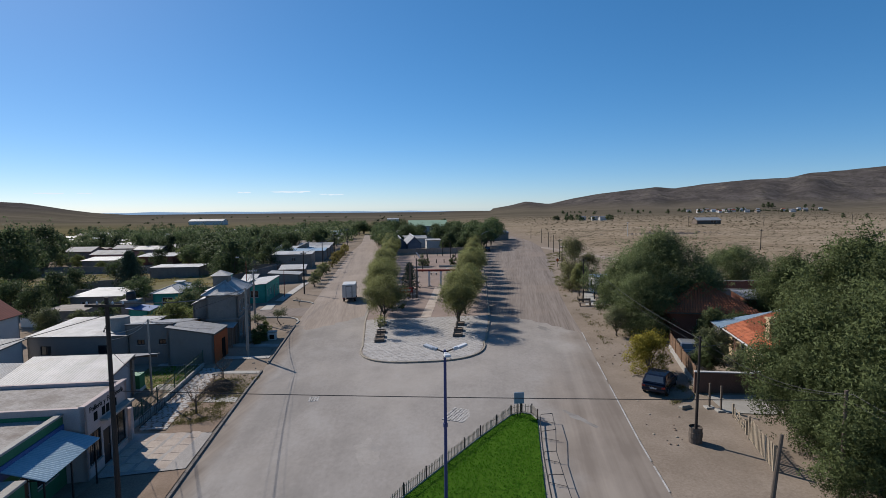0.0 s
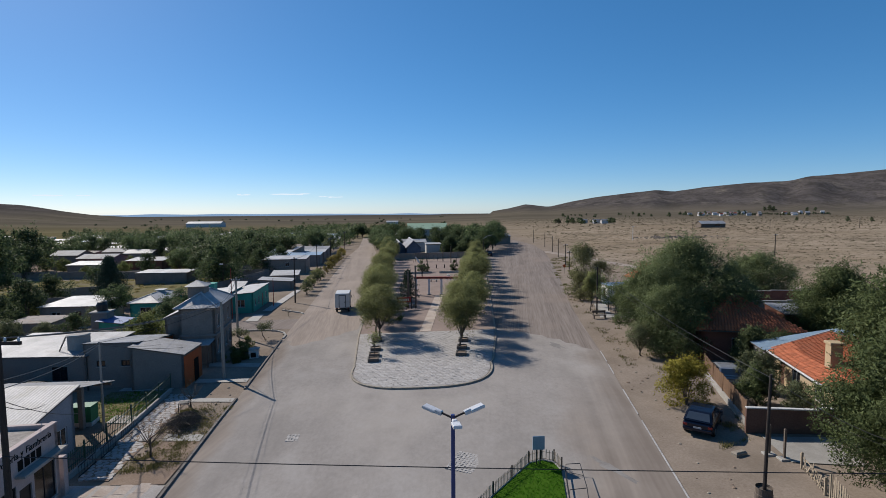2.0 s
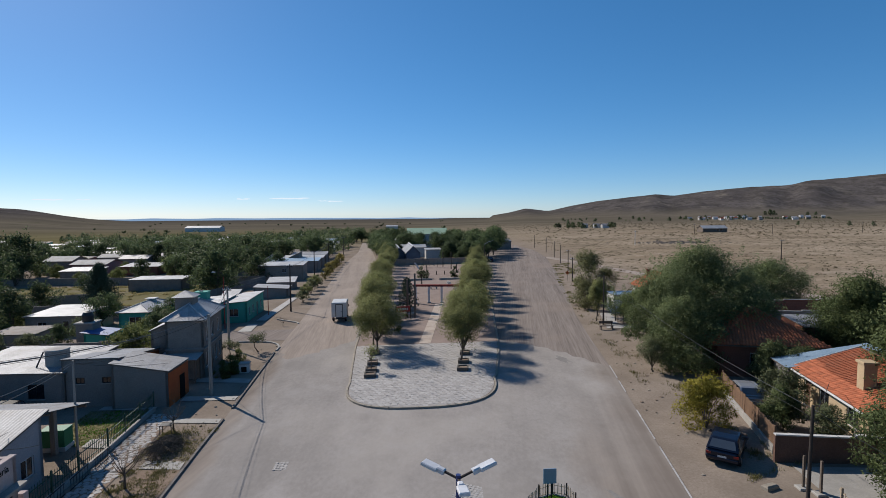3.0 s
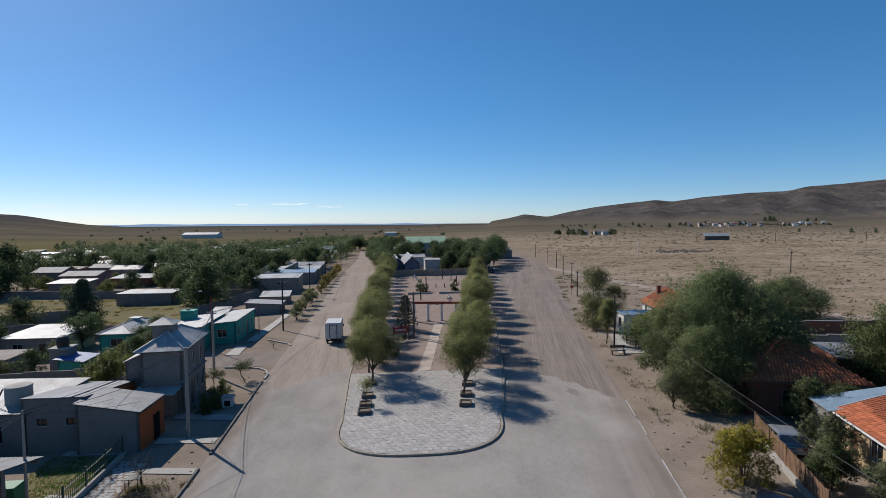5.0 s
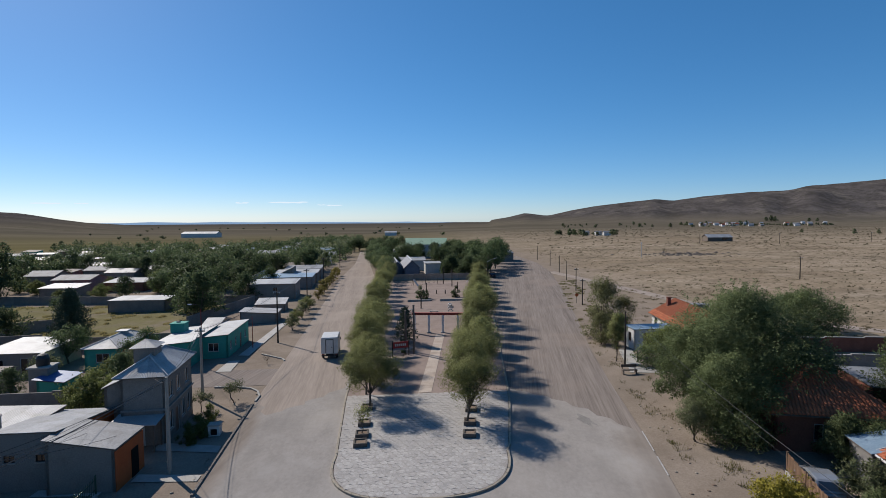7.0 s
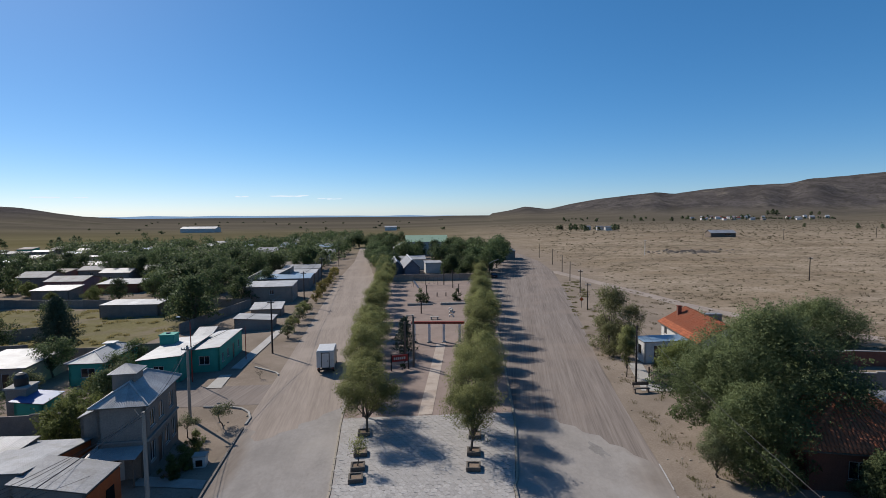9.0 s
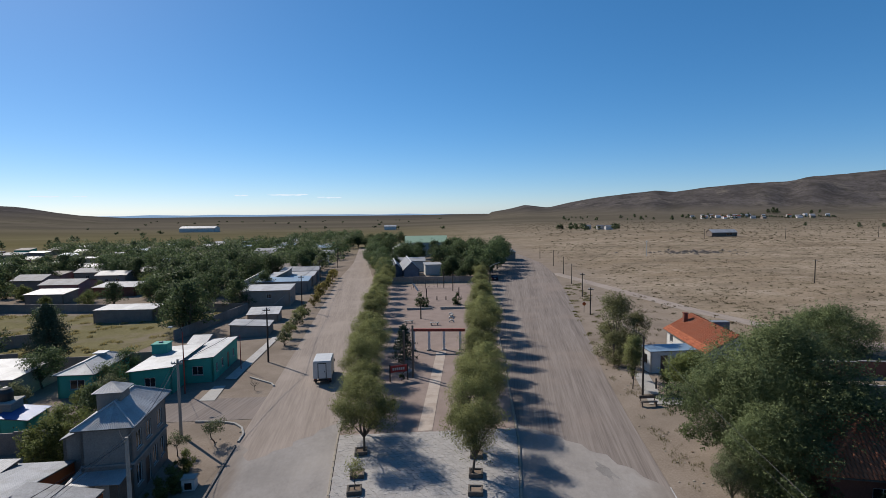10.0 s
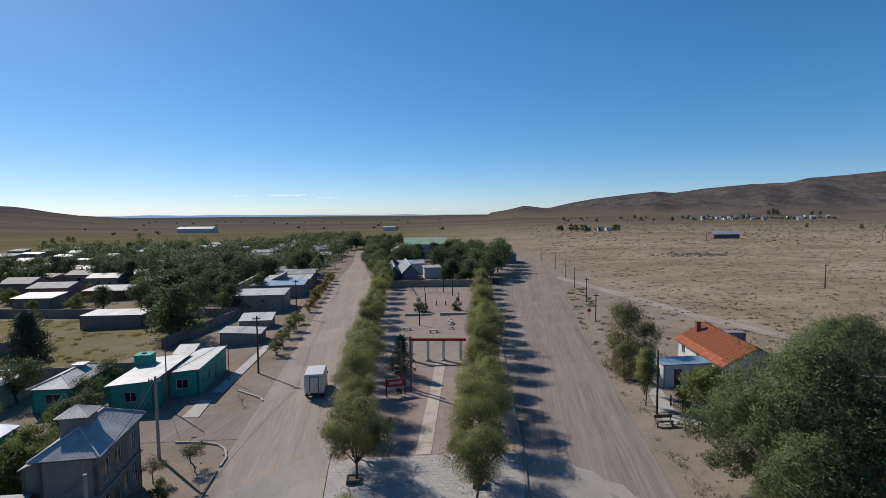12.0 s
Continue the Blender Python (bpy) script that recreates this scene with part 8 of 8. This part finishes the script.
for k in range(90):
    az = math.radians(rr.choice([rr.uniform(11.5, 17.5), rr.uniform(23.0, 36.0), rr.uniform(24.0, 31.0), rr.uniform(12, 22)]))
    d = rr.uniform(480, 540) if az < math.radians(18) and rr.uniform() < 0.6 else rr.uniform(900, 1060)
    tree("tree", [*farm_dark, *farm_grey][int(rr.integers(3))], d * math.sin(az), d * math.cos(az), rr.uniform(0.45, 1.0), rr.uniform(0, 360), "dark tree of a distant farm hedge", group="farm trees")
for k in range(46):
    az = math.radians(29.6 + 6.6 * k / 46 + rr.normal() * 0.05)
    tree("shrub", farm_dark[k % 2], 985 * math.sin(az), 985 * math.cos(az), rr.uniform(0.3, 0.55), rr.uniform(0, 360), "dark low bush of a long farm hedge", "shrub", group="farm hedge")
for az, d, s in ((31.6, 1150, 1.6), (31.9, 1155, 1.4), (31.2, 1160, 1.2), (34.4, 1100, 1.0), (35.0, 1110, 0.9), (40.2, 620, 1.2), (40.6, 640, 1.1), (36.8, 600, 0.7), (38.4, 610, 0.6), (33.3, 640, 0.6)):
    tree("tree", farm_dark[0], d * math.sin(math.radians(az)), d * math.cos(math.radians(az)), s, 50 * az, "dark lone tree on the steppe slope", group="farm trees")
for az, d in ((15.6, 520), (16.4, 515), (14.4, 530)):
    house("white farm house behind a hedge", d * math.sin(math.radians(az)), d * math.cos(math.radians(az)), 4, 0, 6, 4.5, 2.8, "white_wall", "gablex", "zinc_grey", rise=1.2, n=3, group="village houses")
for k in range(18):
    az = math.radians(rr.uniform(-44, -33))
    d = rr.uniform(420, 620)
    tree("tree", farm_dark[int(rr.integers(2))], d * math.sin(az), d * math.cos(az), rr.uniform(0.5, 0.9), rr.uniform(0, 360), "dark tree at the edge of the town", group="farm trees")
# earthworks on the plain
rub = Build()
for k in range(150):
    x, y, s = rr.normal(100, 9), rr.normal(243, 5), rr.uniform(0.25, 0.9)
    z = ground_z(x, y)
    rub.add([(x - s, y - s, z - 0.1), (x + s, y - s, z - 0.1), (x + s, y + s, z - 0.1), (x - s, y + s, z - 0.1), (x + s * rr.normal() * 0.3, y, z + s * rr.uniform(0.4, 0.9))], [(0, 1, 4), (1, 2, 4), (2, 3, 4), (3, 0, 4)])
tagged(part("rubble", rub, "rubble"), "dark heaps of rubble on the dry plain", "rubble", kind="stuff")
# far blue plateau: its own glow stands in for daylight and haze
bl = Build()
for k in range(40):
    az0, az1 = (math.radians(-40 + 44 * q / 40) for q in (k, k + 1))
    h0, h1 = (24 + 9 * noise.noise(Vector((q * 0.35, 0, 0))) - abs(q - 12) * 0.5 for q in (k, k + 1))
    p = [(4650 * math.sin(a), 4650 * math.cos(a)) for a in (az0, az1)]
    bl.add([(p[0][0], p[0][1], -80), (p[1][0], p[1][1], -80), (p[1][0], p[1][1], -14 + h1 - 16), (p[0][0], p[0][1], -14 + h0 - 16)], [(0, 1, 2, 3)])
tagged(part("backdrop", bl, "far_blue_glow"), "self-lit blue plateau on the far horizon, haze in its glow", "distant hills", kind="structure")

# thin clouds low over the horizon, glowing by themselves in place of sunlight
for px, py, w, h in ((-16.5, 1.75, 1.7, 0.16), (-20.8, 1.68, 0.5, 0.12), (-36.8, 1.5, 1.2, 0.14), (-34.3, 1.52, 0.5, 0.09), (-11.6, 1.45, 0.7, 0.12), (-12.9, 1.5, 0.35, 0.09)):
    c = Build()
    r = np.random.default_rng(int(abs(px) * 10))
    for k in range(12):
        az = math.radians(px + w * r.uniform(-1, 1))
        up = math.radians(py + h * r.uniform(-0.5, 0.5) * 0.6)
        ctr = Vector((4400 * math.sin(az), 4400 * math.cos(az), 4400 * math.tan(up) + 14))
        rx, rz = 4400 * math.radians(w) * r.uniform(0.2, 0.45), 4400 * math.radians(h) * r.uniform(0.1, 0.3)
        ring = [(ctr.x + rx * math.cos(a) * math.cos(b3), ctr.y + 20 * math.sin(a), ctr.z + rz * math.sin(b3)) for b3 in np.linspace(-1.5, 1.5, 7) for a in np.linspace(0, 2 * math.pi, 12, endpoint=False)]
        c.add(ring, [(j * 12 + i, j * 12 + (i + 1) % 12, (j + 1) * 12 + (i + 1) % 12, (j + 1) * 12 + i) for j in range(6) for i in range(12)])
    tagged(part("cloud", c, "cloud"), "thin self-lit white wisp of cloud near the horizon", "cloud", kind="structure")

# ---- yard things by the low house ----
saloon(-31.5, 59.0, 96, "car_dark", "black car parked in the shade of a house wall")
tb2 = thing("garden_table", -18.9, 55.7, None, 10, "small rusty metal table frame on the verge", "table")
part("top", Build().box(-0.4, 0.4, -0.3, 0.3, 0.66, 0.7, 0.01), "iron", tb2)
for px in (-0.36, 0.36):
    for py in (-0.26, 0.26):
        part("leg", Build().box(px - 0.02, px + 0.02, py - 0.02, py + 0.02, -0.05, 0.66), "iron", tb2)
for a, c, rad in ((top(-22.9, 52.6, 6.1), top(-24.2, 62.4, 3.5), 0.012), (top(-22.9, 52.6, 6.0), top(-22.4, 63.2, 3.0), 0.012), (top(-14.9, 35.6, 8.9), top(-22.9, 52.6, 6.1), 0.016), (top(-14.9, 35.6, 8.2), top(-19.0, 44.8, 4.2), 0.014),
                  (top(-14.9, 35.6, 8.0), top(-22.6, 47.2, 3.9), 0.014), (top(-24.4, 79.6, 6.6), top(-23.0, 70.2, 5.6), 0.014), (top(15.1, 41.1, 5.6), top(24.0, 52.0, 3.2), 0.014)):
    wire([a, c], rad, 0.2, "dark service cable to a house")

# ---- loose things on the east verge ----
rd2 = np.random.default_rng(33)
tufts("verge_weeds", [(16.2, 60), (19.5, 58), (21.5, 80), (22.5, 100), (19.6, 100)], 420, 0.22, 0.016, "verge_grass", "low dry weeds on the bare verge", 6, 0.0, 60)
tufts("verge_weeds", [(20, 102), (27, 104), (36, 170), (29, 160)], 900, 0.25, 0.03, "verge_grass", "low dry weeds on the bare verge", 6, 0.0, 110)
tufts("verge_weeds", [(15.8, 46.5), (20.2, 48.5), (22, 58), (20.6, 59.5)], 300, 0.2, 0.014, "verge_grass", "low dry weeds by the fence", 6, 0.0, 26)
pebble = []
for k in range(5):
    b = Build()
    r3 = np.random.default_rng(300 + k)
    ring = [(math.cos(a) * r3.uniform(0.8, 1.1), math.sin(a) * r3.uniform(0.8, 1.1)) for a in np.linspace(0, 2 * math.pi, 7, endpoint=False)]
    b.add([(x, y, -0.3) for x, y in ring] + [(x * 0.75, y * 0.75, 0.45) for x, y in ring] + [(0.05, 0.0, 0.65)], [(q, (q + 1) % 7, (q + 1) % 7 + 7, q + 7) for q in range(7)] + [(q + 7, (q + 1) % 7 + 7, 14) for q in range(7)])
    me = b.mesh("stone")
    me.materials.append(M["kerb" if k % 2 else "dirt"])
    pebble.append(me)
for k in range(110):
    y = rd2.uniform(40, 110)
    x = float(np.interp(y, *RIGHT_EDGE)) + abs(rd2.normal()) * 2.2 + 0.4
    s2 = rd2.uniform(0.04, 0.15)
    st2 = tagged(part("stone", pebble[int(rd2.integers(5))], "dirt"), "loose brown stone on the bare verge", "stone", "verge stones")
    st2.matrix_basis = pose(x, y, ground_z(x, y), 0, 0, rd2.uniform(0, 360)) @ Matrix.Diagonal((s2, s2 * rd2.uniform(0.6, 1.3), s2 * 0.8, 1))
for k in range(60):
    y = rd2.uniform(46, 80)
    x = float(np.interp(y, *LEFT_KERB)) - rd2.uniform(0.3, 4.0)
    s2 = rd2.uniform(0.04, 0.12)
    st2 = tagged(part("stone", pebble[int(rd2.integers(5))], "dirt"), "loose brown stone on the dry verge", "stone", "verge stones")
    st2.matrix_basis = pose(x, y, ground_z(x, y) + 0.04, 0, 0, rd2.uniform(0, 360)) @ Matrix.Diagonal((s2, s2 * rd2.uniform(0.6, 1.3), s2 * 0.8, 1))
rsg = thing("road_sign", 26.1, 128.3, None, 0, "small orange diamond road sign on a thin post", "road sign")
part("post", Build().tube([(0, 0, -0.2), (0, 0, 1.9)], 0.035, 6), "iron", rsg)
part("plate", Build().add([(0, -0.05, 1.2), (0.42, -0.05, 1.62), (0, -0.05, 2.04), (-0.42, -0.05, 1.62), (0, -0.035, 1.2), (0.42, -0.035, 1.62), (0, -0.035, 2.04), (-0.42, -0.035, 1.62)], [(0, 1, 2, 3), (7, 6, 5, 4), (0, 4, 5, 1), (1, 5, 6, 2), (2, 6, 7, 3), (3, 7, 4, 0)]), "orange", rsg)
wire([top(-14.9, 35.5, 6.25), top(18.4, 34.5, 4.85)], 0.018, 0.1, "dark cable crossing high over the junction")


# ---- many small pieces, last ----
kerb_run(acc, median, kerb_mesh)
# flagstones of the rounded tip
stone_meshes = []
for v in range(8):
    r = np.random.default_rng(100 + v)
    n = int(r.integers(5, 8))
    ang = np.sort(np.linspace(0, 2 * math.pi, n, endpoint=False) + r.uniform(-0.25, 0.25, n))
    rad = r.uniform(0.42, 0.56, n)
    top = [(rad[k] * math.cos(ang[k]), rad[k] * math.sin(ang[k]), 0.03) for k in range(n)]
    low = [(1.06 * x, 1.06 * y, -0.03) for x, y, _ in top]
    me = mesh_of("paving_stone", low + top, [tuple(range(n, 2 * n))] + [(k, (k + 1) % n, n + (k + 1) % n, n + k) for k in range(n)])
    me.materials.append(M["stone"])
    stone_meshes.append(me)
rest = Build()
count = 0
spots = []
for j in range(42):
    for i in range(36):
        x = -10.6 + i * 0.53 + (0.26 if j % 2 else 0) + rng.uniform(-0.07, 0.07)
        y = 58.9 + j * 0.46 + rng.uniform(-0.06, 0.06)
        if inside(x, y, 0.34) and y < 77.9:
            spots.append((x, y))
for x, y in spots:
    m = pose(x, y, ground_z(x, y) + 0.124, 0, 1.83, rng.uniform(0, 360)) @ Matrix.Diagonal((0.62, rng.uniform(0.5, 0.64), 1, 1))
    me = stone_meshes[int(rng.integers(8))]
    count += 1
    if count <= 300:
        part("paving_stone", me, "stone", median, at=m)
    else:
        rest.add([m @ v.co for v in me.vertices], [tuple(f.vertices) for f in me.polygons])
tagged(part("paving_stones", rest, "stone", median), kind="stuff")

# square slabs before the shops, crazy paving along the fence
flag = Build().box(-0.485, 0.485, -0.485, 0.485, -0.04, 0.02, 0.008).mesh("paving_slab")
flag.materials.append(M["path"])
fore = [(-18.5, 39.5), (-14.15, 40.3), (-14.7, 44.8), (-19.8, 45.1)]
for j in range(8):
    for i in range(9):
        x, y = -20.5 + i, 39.2 + j + 0.1 * i
        if in_poly(x, y, fore) and in_poly(x + 0.35, y, fore) and in_poly(x - 0.35, y, fore):
            part("paving_slab", flag, "path", forecourt, at=pose(x, y, ground_z(x, y) + 0.045 + rng.uniform(-0.004, 0.004), 0, 1.8, 5.7))
walk_pts = [(-20.0, 45.9), (-18.2, 45.7), (-20.0, 59.1), (-21.9, 59.5)]
for j in range(42):
    for i in range(12):
        x, y = -22.0 + i * 0.4 + (0.2 if j % 2 else 0) + rng.uniform(-0.07, 0.07), 45.6 + j * 0.35 + rng.uniform(-0.05, 0.05)
        if in_poly(x, y, walk_pts):
            m = pose(x, y, ground_z(x, y) + 0.03, 0, 1.83, rng.uniform(0, 360)) @ Matrix.Diagonal((rng.uniform(0.36, 0.44), rng.uniform(0.32, 0.42), 1, 1))
            part("paving_stone", stone_meshes[int(rng.integers(8))], "stone", walkway, at=m)

# cobbled repair squares in the asphalt
for px, py, w, d, turn in ((1.7, 46.4, 1.6, 2.4, -25), (-9.2, 50.5, 0.9, 1.2, 5)):
    sq = thing("road_repair", px, py, ground_z(px, py) + 0.03, turn, "cobbled repair square set in the asphalt", "road patch", kind="structure")
    for j in range(int(d / 0.2)):
        for i in range(int(w / 0.2)):
            part("cobble", stone_meshes[int(rng.integers(8))], "stone", sq, at=pose(-w / 2 + 0.2 * i + rng.uniform(-0.02, 0.02), -d / 2 + 0.2 * j, -0.012, 0, 0, rng.uniform(0, 360)) @ Matrix.Diagonal((0.225, 0.215, 1, 1)))
